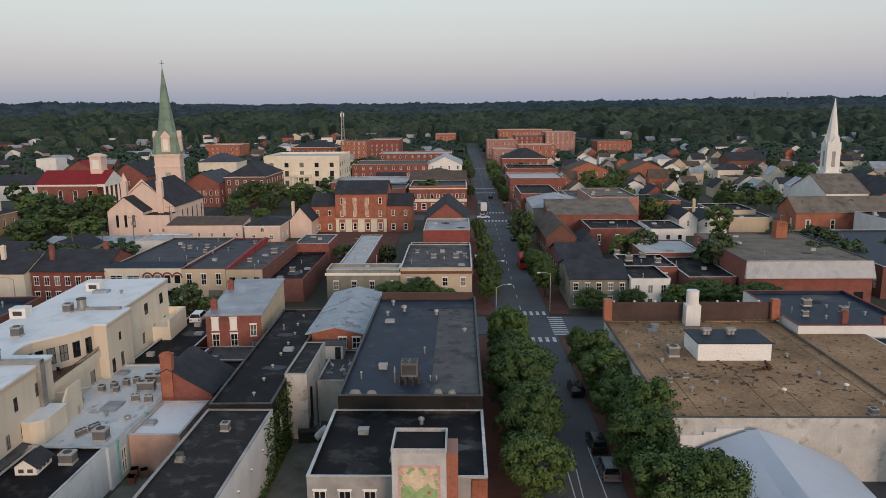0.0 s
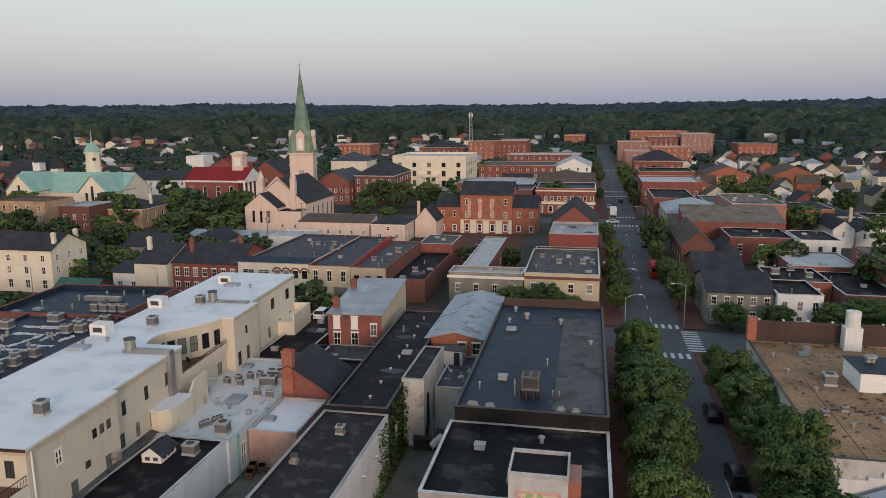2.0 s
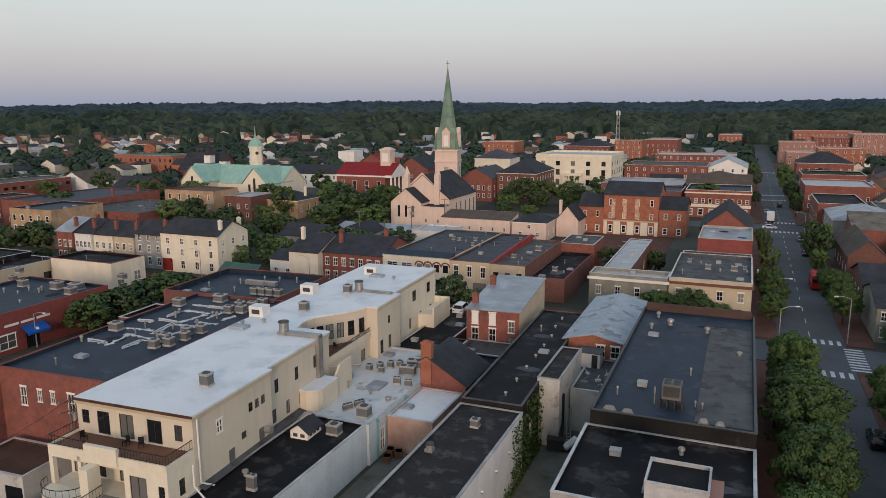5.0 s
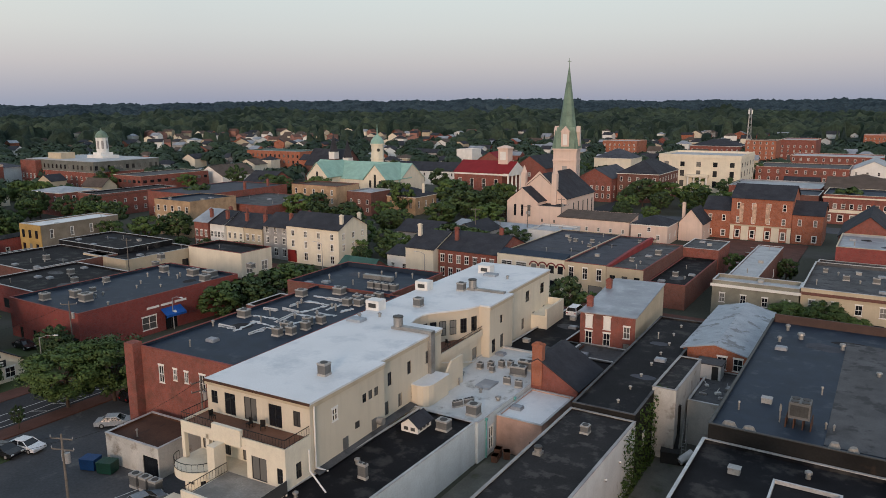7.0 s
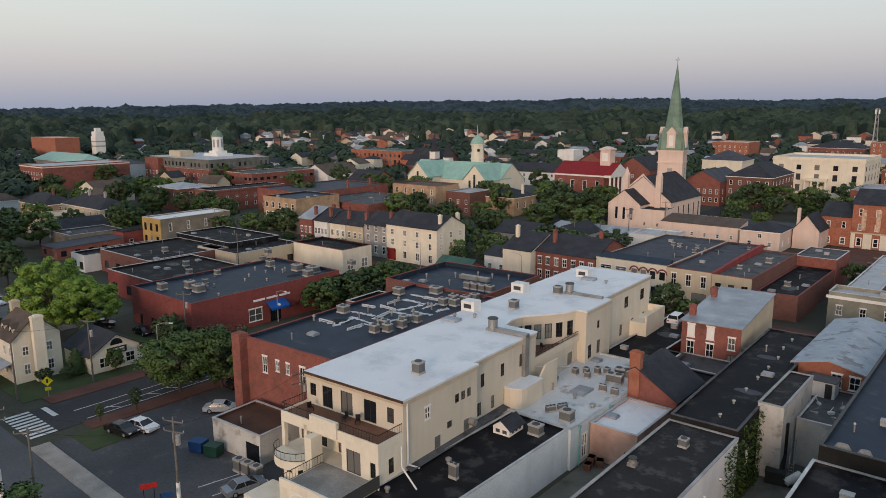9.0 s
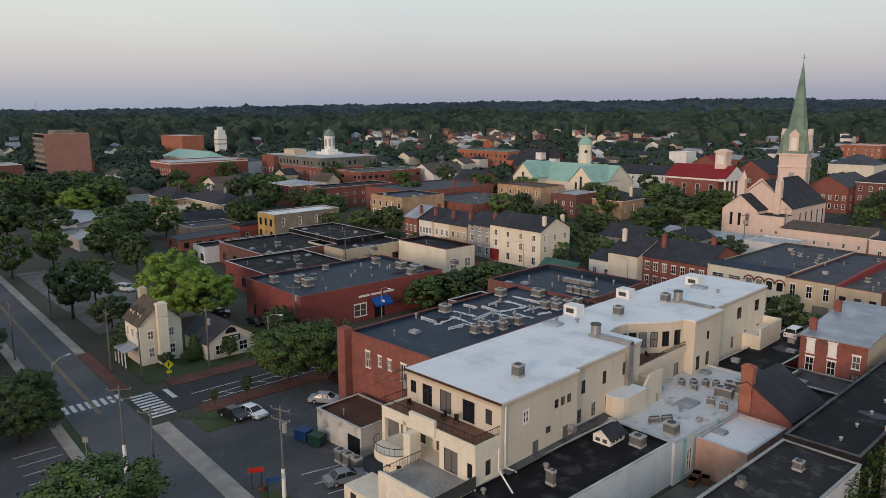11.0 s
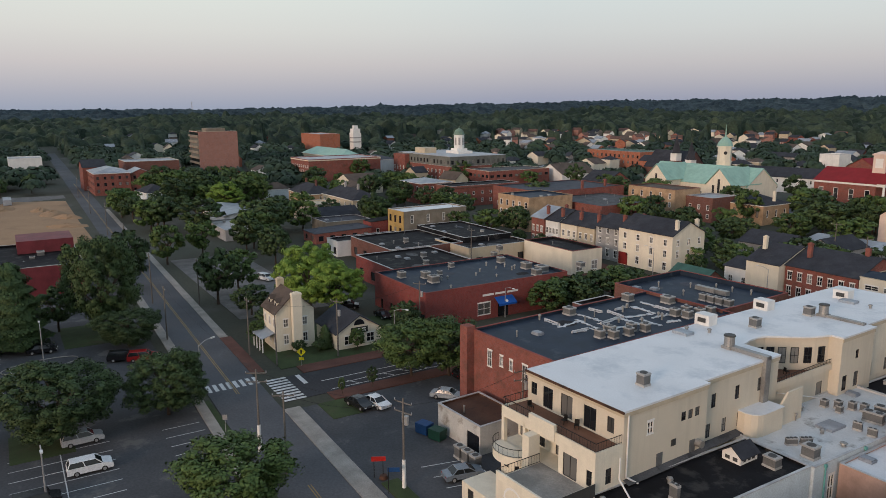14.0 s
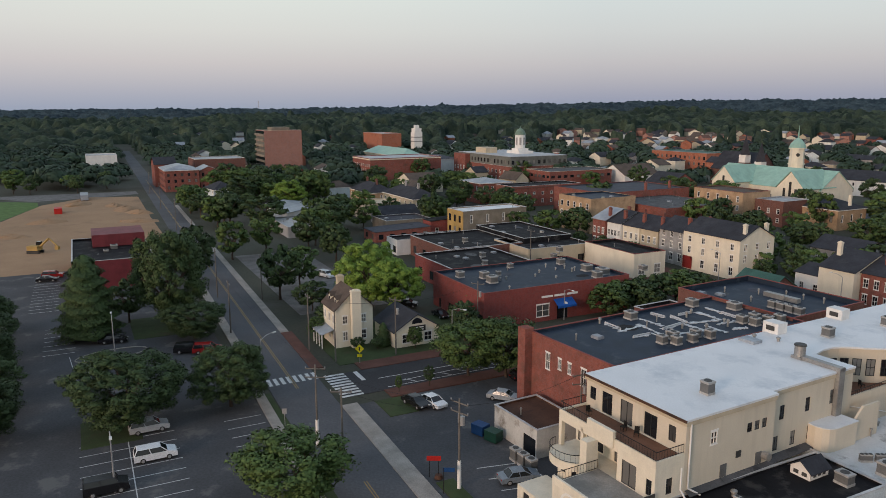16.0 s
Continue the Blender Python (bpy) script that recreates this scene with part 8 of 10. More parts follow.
# ---- far woods ----
def canopy_mat(name, col, col2):
    """Tree crowns seen from far: one tone a crown, broad patches and a leafy relief."""
    m = bpy.data.materials.new(name)
    m.use_nodes = True
    nt = m.node_tree
    b = nt.nodes["Principled BSDF"]
    b.inputs["Roughness"].default_value, b.inputs["Specular IOR Level"].default_value = 0.8, 0.1
    vec = nt.nodes.new("ShaderNodeTexCoord").outputs["Object"]
    cell = nt.nodes.new("ShaderNodeTexVoronoi")
    cell.voronoi_dimensions = "2D"
    cell.inputs["Scale"].default_value = 1 / 13.0
    nt.links.new(vec, cell.inputs["Vector"])
    sep = nt.nodes.new("ShaderNodeSeparateColor")
    nt.links.new(cell.outputs["Color"], sep.inputs[0])
    base = ramp_mix(nt, sep.outputs[0], col, col2)
    for scale, lo, hi in ((0.009, (0.62, 0.68, 0.72), (1.45, 1.36, 1.22)), (0.35, (0.72, 0.72, 0.72), (1.3, 1.3, 1.3))):
        mul = nt.nodes.new("ShaderNodeVectorMath")
        mul.operation = "MULTIPLY"
        nt.links.new(base, mul.inputs[0])
        nt.links.new(ramp_mix(nt, noise_fac(nt, vec, scale, 0.35, 0.65, 5.0, 0.65), lo, hi), mul.inputs[1])
        base = mul.outputs[0]
    nt.links.new(base, b.inputs["Base Color"])
    bp = nt.nodes.new("ShaderNodeBump")
    bp.inputs["Strength"].default_value, bp.inputs["Distance"].default_value = 0.5, 1.2
    nt.links.new(noise_fac(nt, vec, 0.45, 0.25, 0.75, 4.0), bp.inputs["Height"])
    nt.links.new(bp.outputs[0], b.inputs["Normal"])
    return m


def canopy(rg):
    """The closed canopy of the woods: a sheet of crowns, each a rounded top of its own height, open round the far houses."""
    dist = [700.0]
    while dist[-1] < 3250:
        dist.append(dist[-1] + 2.6 + (dist[-1] - 700) * 0.0042)
    dist, ang = np.array(dist), np.radians(np.arange(-37, 98.5, 0.2))
    D, A = np.meshgrid(dist, ang, indexing="ij")
    x, y = -D * np.sin(A), D * np.cos(A)
    cell, jit, tall = 13.0, rg.uniform(0.12, 0.88, (128, 128, 2)), rg.uniform(0.35, 1.2, (128, 128))
    ix, iy = np.floor(x / cell).astype(int), np.floor(y / cell).astype(int)
    best = np.zeros_like(x)
    for dx in (-1, 0, 1):
        for dy in (-1, 0, 1):
            a, b = (ix + dx) % 128, (iy + dy) % 128
            px, py = (ix + dx + jit[a, b, 0]) * cell, (iy + dy + jit[a, b, 1]) * cell
            r2 = ((x - px) ** 2 + (y - py) ** 2) / (cell * 0.85) ** 2
            best = np.maximum(best, tall[a, b] * np.sqrt(np.clip(1 - r2, 0, 1)))
    groups = np.vectorize(lambda a, b: noise.noise((a / 70, b / 70, 2.2)))(x, y)
    h = (0.5 + 15.5 * best) * np.clip(1 + 0.8 * groups, 0.25, 1.6) + rg.uniform(-0.8, 0.8, x.shape)
    h *= np.clip((D - 698) / 60, 0.0, 1.0)
    # gardens and streets between the far houses
    for hx, hy, r in SIGHT:
        d0 = math.hypot(hx, hy)
        if d0 > 560:
            ux, uy = hx / d0, hy / d0
            along, across = d0 - (x * ux + y * uy), np.abs(x * uy - y * ux)
            h = np.where((across < r * 1.0) & (along > -9) & (along < 14 + 0.14 * d0), np.minimum(h, 0.6), h)
    road = (np.abs(x - 12) < 11) & (y < 900) | (np.abs(y - a_y(x)) < 11) & (x > -950)
    h = np.where(road, -0.6, h)
    z = h + np.vectorize(terrain)(x, y)
    co = np.stack([x, y, z], 2).reshape(-1, 3)
    na, n = len(ang), len(dist)
    # past 1650 m the woods take the colour with haze painted in
    for lo, hi, material, label in ((0, int(np.searchsorted(dist, 1650)), NEARWOOD, "dense dark green woods round the town"), (int(np.searchsorted(dist, 1650)), n - 1, HAZEWOOD, "woods reaching over the hills, haze blue in their colour")):
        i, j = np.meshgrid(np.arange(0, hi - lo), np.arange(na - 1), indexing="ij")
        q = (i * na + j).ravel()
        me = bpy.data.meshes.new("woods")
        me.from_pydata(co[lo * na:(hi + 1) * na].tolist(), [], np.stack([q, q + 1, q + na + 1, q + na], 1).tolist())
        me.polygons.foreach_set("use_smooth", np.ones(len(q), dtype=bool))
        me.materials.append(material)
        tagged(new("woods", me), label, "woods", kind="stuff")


def woods():
    """The trees nearer the town, as crowns of leaf sprays of their true size."""
    rg = np.random.default_rng(3)
    canopy(rg)
    spots = []
    d = 380.0
    while d < 790:
        s = 11.0
        m = int(radians(134) * d / s)
        az = radians(-36) + radians(134) * (np.arange(m) + rg.uniform(0, 1, m)) / m
        dd = d + rg.uniform(-0.5, 0.5, m) * s
        for x, y in zip(-dd * np.sin(az), dd * np.cos(az)):
            if (abs(x - 12) < 12) or (abs(y - a_y(x)) < 11) or (-405 < x < -205 and -115 < y < 30) or (-470 < x < -205 and -115 < y < -20):
                continue
            if not free(x, y, 3) or in_sight(x, y) or rg.random() < 0.18:
                continue
            spots.append((x, y, terrain(x, y)))
        d += s * 0.95
    p = np.array(spots)
    k, m = len(p), 150
    r, h = 11.0 * rg.uniform(0.42, 0.72, k), 9.5 * rg.uniform(0.65, 1.25, k)
    u = rg.normal(size=(k, m, 3))
    u /= np.linalg.norm(u, axis=2)[..., None]
    u[..., 2] = np.abs(u[..., 2])
    c = u * np.stack([r, r, h * 0.45], 1)[:, None, :] * rg.uniform(0.72, 1.05, (k, m, 1)) + (p + np.stack([0 * h, 0 * h, h * 0.5], 1))[:, None, :]
    c, u = c.reshape(-1, 3), u.reshape(-1, 3)
    size = (r[:, None] * rg.uniform(0.14, 0.27, (k, m))).reshape(-1, 1)
    me = leaf_sprays("woods", c, u + rg.normal(scale=0.17, size=u.shape), u * 0.8 + rg.normal(scale=0.1, size=u.shape) + np.array((0, 0, 0.35)), size, rg, FARLEAF)
    tagged(new("woods", me), "dark green trees between the houses of the town", "woods", kind="stuff")


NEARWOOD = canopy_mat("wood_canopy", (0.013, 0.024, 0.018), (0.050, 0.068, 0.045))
# haze over the far hills is put into this bluer crown colour
HAZEWOOD = canopy_mat("hazy_ridge_canopy", (0.022, 0.037, 0.048), (0.046, 0.067, 0.080))
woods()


# ---- roof equipment ----

def ac_unit(x, y, z, w=1.0, d=1.0, h=1.0, yaw=0, stand=0.1, label="grey rooftop air conditioner with a fan grille"):
    a = thing("air_conditioner", label, "air conditioner", (x, y, z), yaw, group="rooftop air conditioners")
    c = 0.07 * min(w, d) + 0.02
    part("base", Shape().box(-w / 2, w / 2, -d / 2, d / 2, -0.02, stand + 0.12 * h), ACBODY, a)
    part("top_cover", Shape().box(-w / 2, w / 2, -d / 2, d / 2, stand + 0.84 * h, stand + h), ACBODY, a)
    part("coil_grille", Shape().box(-w / 2 + c / 2, w / 2 - c / 2, -d / 2 + c / 2, d / 2 - c / 2, stand + 0.12 * h, stand + 0.84 * h), ACGRILLE, a)
    n = max(1, round(w / d))
    for i in range(n):
        cx = -w / 2 + w * (i + 0.5) / n
        part("fan_ring", Shape().tube(cx, 0, min(d, w) * 0.38, min(d, w) * 0.36, stand + h + 0.002, stand + h + 0.05, 14), ACDARK, a)
    return a


def roof_vent(x, y, z, r=0.3, h=0.7, m=None, label="small mushroom-shaped roof vent"):
    v = thing("roof_vent", label, "vent", (x, y, z), group="roof vents")
    part("pipe", Shape().tube(0, 0, r * 0.6, r * 0.6, -0.02, h * 0.7, 10), GALV, v)
    part("hood", Shape().tube(0, 0, r, r * 0.9, h * 0.62, h * 0.85, 12).tube(0, 0, r * 0.9, r * 0.3, h * 0.85, h, 12), m or GALV, v)
    return v


def round_fan(x, y, z, r=0.55, h=1.2):
    v = thing("exhaust_fan", "round galvanised exhaust fan on a kerb", "exhaust fan", (x, y, z))
    part("kerb", Shape().box(-r, r, -r, r, -0.02, 0.3), GALV, v)
    part("drum", Shape().tube(0, 0, r * 0.95, r * 0.95, 0.3, h, 14), GALV, v)
    part("cap", Shape().tube(0, 0, r * 1.1, r * 1.0, h, h + 0.15, 14), ACDARK, v)


# big blue-black roof
stand = thing("air_conditioner", "tall twin air conditioner on a red steel frame", "air conditioner", (-5.7, 77.2, 9.8))
part("casing", Shape().box(-0.95, 0.95, -0.9, 0.9, 0.9, 2.5), ACGRILLE, stand)
for sx in (-0.47, 0.47):
    for sy in (-0.45, 0.45):
        part("fan_ring", Shape().tube(sx, sy, 0.38, 0.38, 2.5, 2.58, 12), ACDARK, stand)
for q in range(4):
    part("coil_grille", Shape().box(-0.8, 0.8, -0.97, -0.955, 1.2, 2.3), ACDARK, stand, m=pose(0, 0, 0, 0, 0, 90 * q))
for sx in (-1.1, -0.4, 0.4, 1.1):
    part("leg", Shape().box(sx - 0.05, sx + 0.05, -1.1, 1.1, -0.02, 0.9), RUST, stand)
for x, y, r, h in ((-10.6, 110, 0.35, 0.9), (-8.6, 106.5, 0.5, 1.0), (-3.6, 104.5, 0.4, 0.9), (-7.4, 77, 0.12, 1.9), (-3.4, 77.6, 0.13, 0.7), (-2.7, 77.4, 0.13, 0.7), (0.6, 96, 0.35, 0.6), (-10.9, 104, 0.3, 0.8)):
    roof_vent(x, y, 9.8, r, h)
for i, (x, y, w) in enumerate(((-11.4, 73.4, 1.6), (-9.6, 73.2, 1.4), (-2.4, 73.6, 1.2), (-0.9, 73.3, 1.4))):
    solid("rubble_pile", Shape().prism([(w / 2 * math.cos(a), 0.45 * math.sin(a)) for a in np.linspace(0, 5.6, 9)], -0.02, 0.5, 0.6), CONCRETE, "small pile of pale rubble on the roof", "rubble", (x, y, 9.8), 20 * i)
roof_vent(-4.0, 69.5, 8.2, 0.35, 0.8)
ac_unit(3.1, 61, 0.2, 0.9, 0.9, 1.0)
# black long roof: line of vents
for i in range(8):
    roof_vent(-23.9 - 0.09 * i - (0.5 if i > 5 else 0), 78 + 4.6 * i, 7.8, 0.21, 0.45, ACBODY, "pale mushroom vent on the black roof")
ac_unit(-24.6, 69.8, 7.3, 0.9, 0.9, 0.8)
round_fan(-28.0 + 1.2, 63, 7.3, 0.4, 0.7)
for i in range(9):
    roof_vent(-20.75, 36 + 4.2 * i, 5.0, 0.16, 0.3, TRIM, "white wall vent cap")
# white low roof
for x, y, w, d, h, yaw in ((-39.4, 72.6, 1.5, 1.3, 1.3, 0), (-42.2, 73.6, 1.3, 0.5, 0.7, 60), (-41.4, 75.0, 1.3, 0.5, 0.7, 60), (-46.2, 86.4, 0.8, 0.8, 0.8, 0), (-45.0, 87.3, 0.8, 0.8, 0.9, 0), (-43.9, 88.4, 0.8, 0.8, 0.9, 0), (-42.8, 89.0, 0.8, 0.8, 0.9, 0), (-40.6, 86.9, 2.2, 1.1, 1.2, 8), (-40.6, 89.4, 2.2, 1.1, 1.2, 8), (-40.4, 83.2, 1.0, 0.4, 0.9, 10), (-38.6, 82.9, 1.0, 0.4, 0.9, 10), (-44.2, 86.2, 0.7, 0.7, 0.8, 0)):
    ac_unit(x, y, 4.8, w, d, h, yaw)
for x, y, r, h in ((-42, 79, 0.3, 0.6), (-39, 78, 0.4, 0.5), (-47, 83, 0.3, 0.6), (-43.5, 56, 0.35, 0.7), (-44.4, 48, 0.3, 0.6)):
    roof_vent(x, y, 4.8, r, h)
solid("skylight", Shape().box(-1.0, 1.0, -1.4, 1.4, -0.02, 0.25), GREYROOF, "flat grey skylight on the white roof", "skylight", (-42.5, 81.5, 4.8))
ac_unit(-40.3, 67.4, 4.8, 1.5, 1.2, 1.1)
ac_unit(-41.2, 54, 4.8, 1.0, 0.5, 1.5)
ac_unit(-41, 46, 4.8, 0.9, 0.7, 0.8)
cup2 = thing("roof_lantern", "small white gabled roof lantern with louvres", "lantern", (-43.2, 66.2, 4.8), 2)
part("wall", Shape().box(-1.2, 1.2, -1.6, 1.6, -0.02, 1.1).poly((-1.2, -1.6, 1.1), (1.2, -1.6, 1.1), (0, -1.6, 2.1)).poly((1.2, 1.6, 1.1), (-1.2, 1.6, 1.1), (0, 1.6, 2.1)), TRIM, cup2)
rf = Shape()
slab(rf, [(-1.5, 1.8, 0.95), (-1.5, -1.8, 0.95), (0, -1.8, 2.25), (0, 1.8, 2.25)], 0.1)
slab(rf, [(1.5, -1.8, 0.95), (1.5, 1.8, 0.95), (0, 1.8, 2.25), (0, -1.8, 2.25)], 0.1)
part("roof", rf, SLATE, cup2)
cup2.scale = (0.9, 0.9, 0.78)
for q, y in ((0, -0.8), (0, 0), (0, 0.8)):
    part("louvre", Shape().box(1.2, 1.23, y - 0.25, y + 0.25, 0.3, 0.8), ACDARK, cup2)
for x in (-0.5, 0.5):
    part("louvre", Shape().box(x - 0.3, x + 0.3, -1.63, -1.6, 0.3, 0.8), ACDARK, cup2)
# cream building's roof
M28 = pose(-45.6, 51.6, 0, 0, 0, 2.8)
for x, y, w, h in ((-3.4, 6.6, 1.1, 1.3), (-8.6, 34.5, 1.2, 1.2), (-7.5, 45.5, 1.2, 1.2)):
    p = M28 @ Vector((x, y, 12.5))
    ac_unit(*p, w, w, h, 2.8)
for x, y in ((-5.4, 24.2), (-6.2, 46.8)):
    p = M28 @ Vector((x, y, 12.55))
    round_fan(*p, 0.65, 1.5)
for x, y in ((-10.5, 27.5), (-12.8, 26), (-4.4, 56)):
    p = M28 @ Vector((x, y, 12.52))
    roof_vent(*p, 0.3, 0.6)
for x, y in ((-12.2, 24.5), (-7.8, 56.8)):
    p = M28 @ Vector((x, y, 12.52))
    solid("skylight", Shape().box(-1.1, 1.1, -0.8, 0.8, -0.02, 0.35), PALEROOF, "low pale skylight on the white roof", "skylight", p, 2.8)
# plant on the brick warehouse
rng = random.Random(8)
M32 = pose(-71.15, 74, 0, 0, 0, 3.2)
for x, y, w in ((-6.2, -1, 1.6), (-6.5, 12, 1.6), (4.0, -5.5, 1.2), (5.2, -4.2, 1.2), (3.6, -3.0, 1.2), (5.5, -1.6, 1.2), (4.4, 0.2, 1.2), (5.6, 1.6, 1.2), (3.2, 11, 1.3), (4.9, 11.6, 1.3), (3.4, 13.4, 1.3), (5.2, 14, 1.3), (-2, 16, 1.8), (5.6, 16.0, 1.3)):
    ac_unit(*(M32 @ Vector((x, y, 11.0))), w, w * 0.85, 1.0, 3.2)
SILVER = mat("silver_roof_coating", (0.56, 0.57, 0.58), rough=0.5, metal=0.15, dark=0.75, light=1.15, stain=(0.2, 0.21, 0.22), stain_at=(0.56, 0.66), stain_scale=1.1)
for i, (x, y, ln, turned) in enumerate(((-4.5, -6, 3.2, 0), (-2.6, -4.6, 4.6, 90), (-1.2, -2.4, 5.0, 0), (0.6, -5.6, 3.0, 90), (2.0, -3.4, 3.6, 0), (-3.4, 0.2, 4.4, 0), (-0.4, 1.6, 5.2, 90), (2.6, 0.6, 4.2, 90), (1.2, 3.4, 4.8, 0), (-2.2, 4.4, 3.4, 0), (0.2, 6.6, 4.6, 90), (3.4, 5.4, 3.8, 0), (-3.8, 7.6, 3.0, 90), (-1.4, 9.6, 4.6, 0), (2.2, 9.0, 3.6, 90), (0.6, 12.4, 4.2, 0), (3.4, 12.4, 3.0, 90), (-3.0, 12.8, 3.4, 0), (-5.2, 3.4, 2.4, 0), (5.0, 8.4, 2.6, 90))):
    k = 9
    edge = [(-ln / 2 + ln * q / k, -0.08 - 0.42 * rng.random() ** 2) for q in range(k + 1)] + [(ln / 2 - ln * q / k, 0.08 + 0.5 * rng.random() ** 2) for q in range(k + 1)]
    turned += rng.uniform(-14, 14)
    solid("roof_coating", Shape().prism(edge, -0.02, 0.02 + 0.004 * i), SILVER, "ragged strip of silver roof coating under pipes", "roof coating", M32 @ Vector((x, y, 11.0)), 3.2 + turned)
    if i % 3 == 0:
        solid("roof_pipe", Shape().bar((-ln / 2, 0, 0.25), (ln / 2, 0, 0.25), 0.1, 7).bar((-ln / 2, 0, -0.02), (-ln / 2, 0, 0.25), 0.1, 7).bar((ln / 2, 0, -0.02), (ln / 2, 0, 0.25), 0.1, 7), SILVER, "silver coated pipe along the roof", "pipe", M32 @ Vector((x, y, 11.0)), 3.2 + turned)
for i in range(10):
    roof_vent(*(M32 @ Vector((rng.uniform(-7, 6), rng.uniform(-8, 16), 11.0))), 0.25, rng.uniform(0.6, 1.2))
M33 = pose(-76.6, 100.2, 0, 0, 0, 3.2)
for i in range(4):
    ac_unit(*(M33 @ Vector((3.4 + 1.5 * i, -3.4, 10.6))), 1.2, 1.1, 1.0, 3.2)
solid("duct_run", Shape().box(-3, 3, -0.5, 0.5, -0.02, 0.7), GALV, "long galvanised duct on the roof", "duct", M33 @ Vector((1, 2.2, 10.6)), 3.2)
for i in range(7):
    roof_vent(*(M33 @ Vector((rng.uniform(-8, 8), rng.uniform(-6, 6), 10.6))), 0.2, 1.0)
# brewery roof
for x, y, w, h in ((-128, 72, 1.6, 1.2), (-125, 76, 1.7, 1.3), (-121, 75.5, 2.0, 1.3), (-126, 80, 1.0, 0.8), (-131, 86, 1.2, 0.9), (-121, 99, 2.0, 1.3), (-117, 100, 2.4, 1.2), (-115, 97, 1.8, 1.2), (-129, 98, 1.6, 1.2)):
    ac_unit(x, y, 6.6, w, w * 0.9, h)
for i in range(12):
    roof_vent(rng.uniform(-131, -115), rng.uniform(72, 100), 6.6, 0.25, rng.uniform(0.5, 1.0))
ac_unit(-118, 112, 6.0, 1.6, 1.4, 1.0)
# tan roof
for x, y, w, h in ((28.8, 93.6, 1.5, 1.3), (25.6, 84, 0.7, 0.5), (28, 85.5, 0.7, 0.5), (42.0, 97, 1.2, 1.1), (45, 74.5, 0.9, 0.6)):
    ac_unit(x, y, 7.2, w, w, h)
for x, y in ((24.6, 103), (26.6, 91), (30, 77.6), (38, 80.5), (44.6, 86), (43.8, 93), (27.4, 81), (31, 83), (46, 82), (40, 104), (33, 104), (24.8, 80), (25, 97), (47.4, 77)):
    roof_vent(x, y, 7.2, 0.3, 0.6, TRIM if x in (38, 46) else None)
for x in (33.5, 36.8):
    for k in range(2):
        roof_vent(x + 0.5 * k, 95.5, 9.62, 0.55, 1.0)
for i in range(5):
    solid("plank_heap", Shape().box(-1.4, 1.4, -0.12, 0.12, -0.02, 0.1 + 0.05 * i), RUST, "rotting planks lying on the roof", "planks", (38.6 + 0.3 * i, 88.2 + 0.35 * i, 7.2), 10 + 17 * i)
for i in range(8):
    roof_vent(24 + 3.2 * i, 109.3, 10.35, 0.2, 0.35, TRIM, "small white cap on the fire wall")
DEBRIS = mat("curled_tar_paper", (0.06, 0.042, 0.032), rough=0.9, dark=0.6, light=1.5)
flakes = Shape()
for i in range(120):
    x, y = (rng.gauss(36.5, 4.4), rng.gauss(85.5, 2.8)) if i < 64 else (rng.uniform(24, 48), rng.uniform(75, 107))
    if 31.3 < x < 41.2 and y > 91.4 or not 23 < x < 48.8 or not 74 < y < 109:
        continue
    a, b, r = rng.uniform(0, 6.28), rng.uniform(0.06, 0.2), rng.uniform(0.1, 0.75) ** 1.6
    u, v = (math.cos(a) * r, math.sin(a) * r), (-math.sin(a) * b, math.cos(a) * b)
    z = 7.185 + 0.0002 * i
    flakes.poly((x - u[0] - v[0], y - u[1] - v[1], z), (x + u[0] - v[0], y + u[1] - v[1], z + 0.02), (x + u[0] * 0.7 + v[0], y + u[1] * 0.7 + v[1], z + rng.uniform(0.05, 0.2)), (x - u[0] * 0.8 + v[0], y - u[1] * 0.8 + v[1], z + rng.uniform(0.02, 0.12)))
solid("roof_debris", flakes, DEBRIS, "curled scraps of dark tar paper on the roof", "debris", kind="stuff")
# blue roofs at the right, and other flat roofs
for x, y, z, w in ((57, 116, 8.0, 1.4), (61, 112, 8.0, 1.2), (54, 110, 8.0, 1.0), (57, 94, 6.0, 1.4), (60, 90, 6.0, 1.2), (55, 86, 6.0, 1.2), (63, 98, 6.0, 1.3), (38, 160, 6.4, 1.6), (42, 164, 6.4, 1.4), (37, 168, 6.4, 1.2), (44, 158, 6.4, 1.3), (-6, 158, 7.6, 1.2), (-1, 158, 7.6, 1.3), (-10, 164, 7.6, 0.9), (1, 160, 7.6, 0.8),
                   (-62, 172, 7.5, 1.0), (-66, 171, 7.5, 1.0), (-68, 172, 7.5, 0.9), (-60.5, 166, 7.5, 0.9), (-44, 166, 7.3, 1.4), (-52, 178, 7.4, 0.8), (-47, 156, 7.3, 1.0), (-38, 158, 4.6, 1.2), (66, 168, 8.2, 1.6), (58, 172, 8.2, 1.4), (-146, 110, 5.4, 1.5), (-140, 104, 5.4, 1.4), (-150, 90, 5.2, 1.4), (-142, 86, 5.2, 1.3), (-170, 96, 5.2, 1.4), (-198, 10, 5.6, 2.0), (-194, 8, 5.6, 1.4), (90, 170, 5.6, 1.6), (96, 190, 5.6, 1.6), (84, 160, 5.6, 1.4)):
    ac_unit(x, y, z, w, w * 0.85, w * 0.75)
    roof_vent(x + 2.4, y - 1.8, z, 0.25, 0.7)

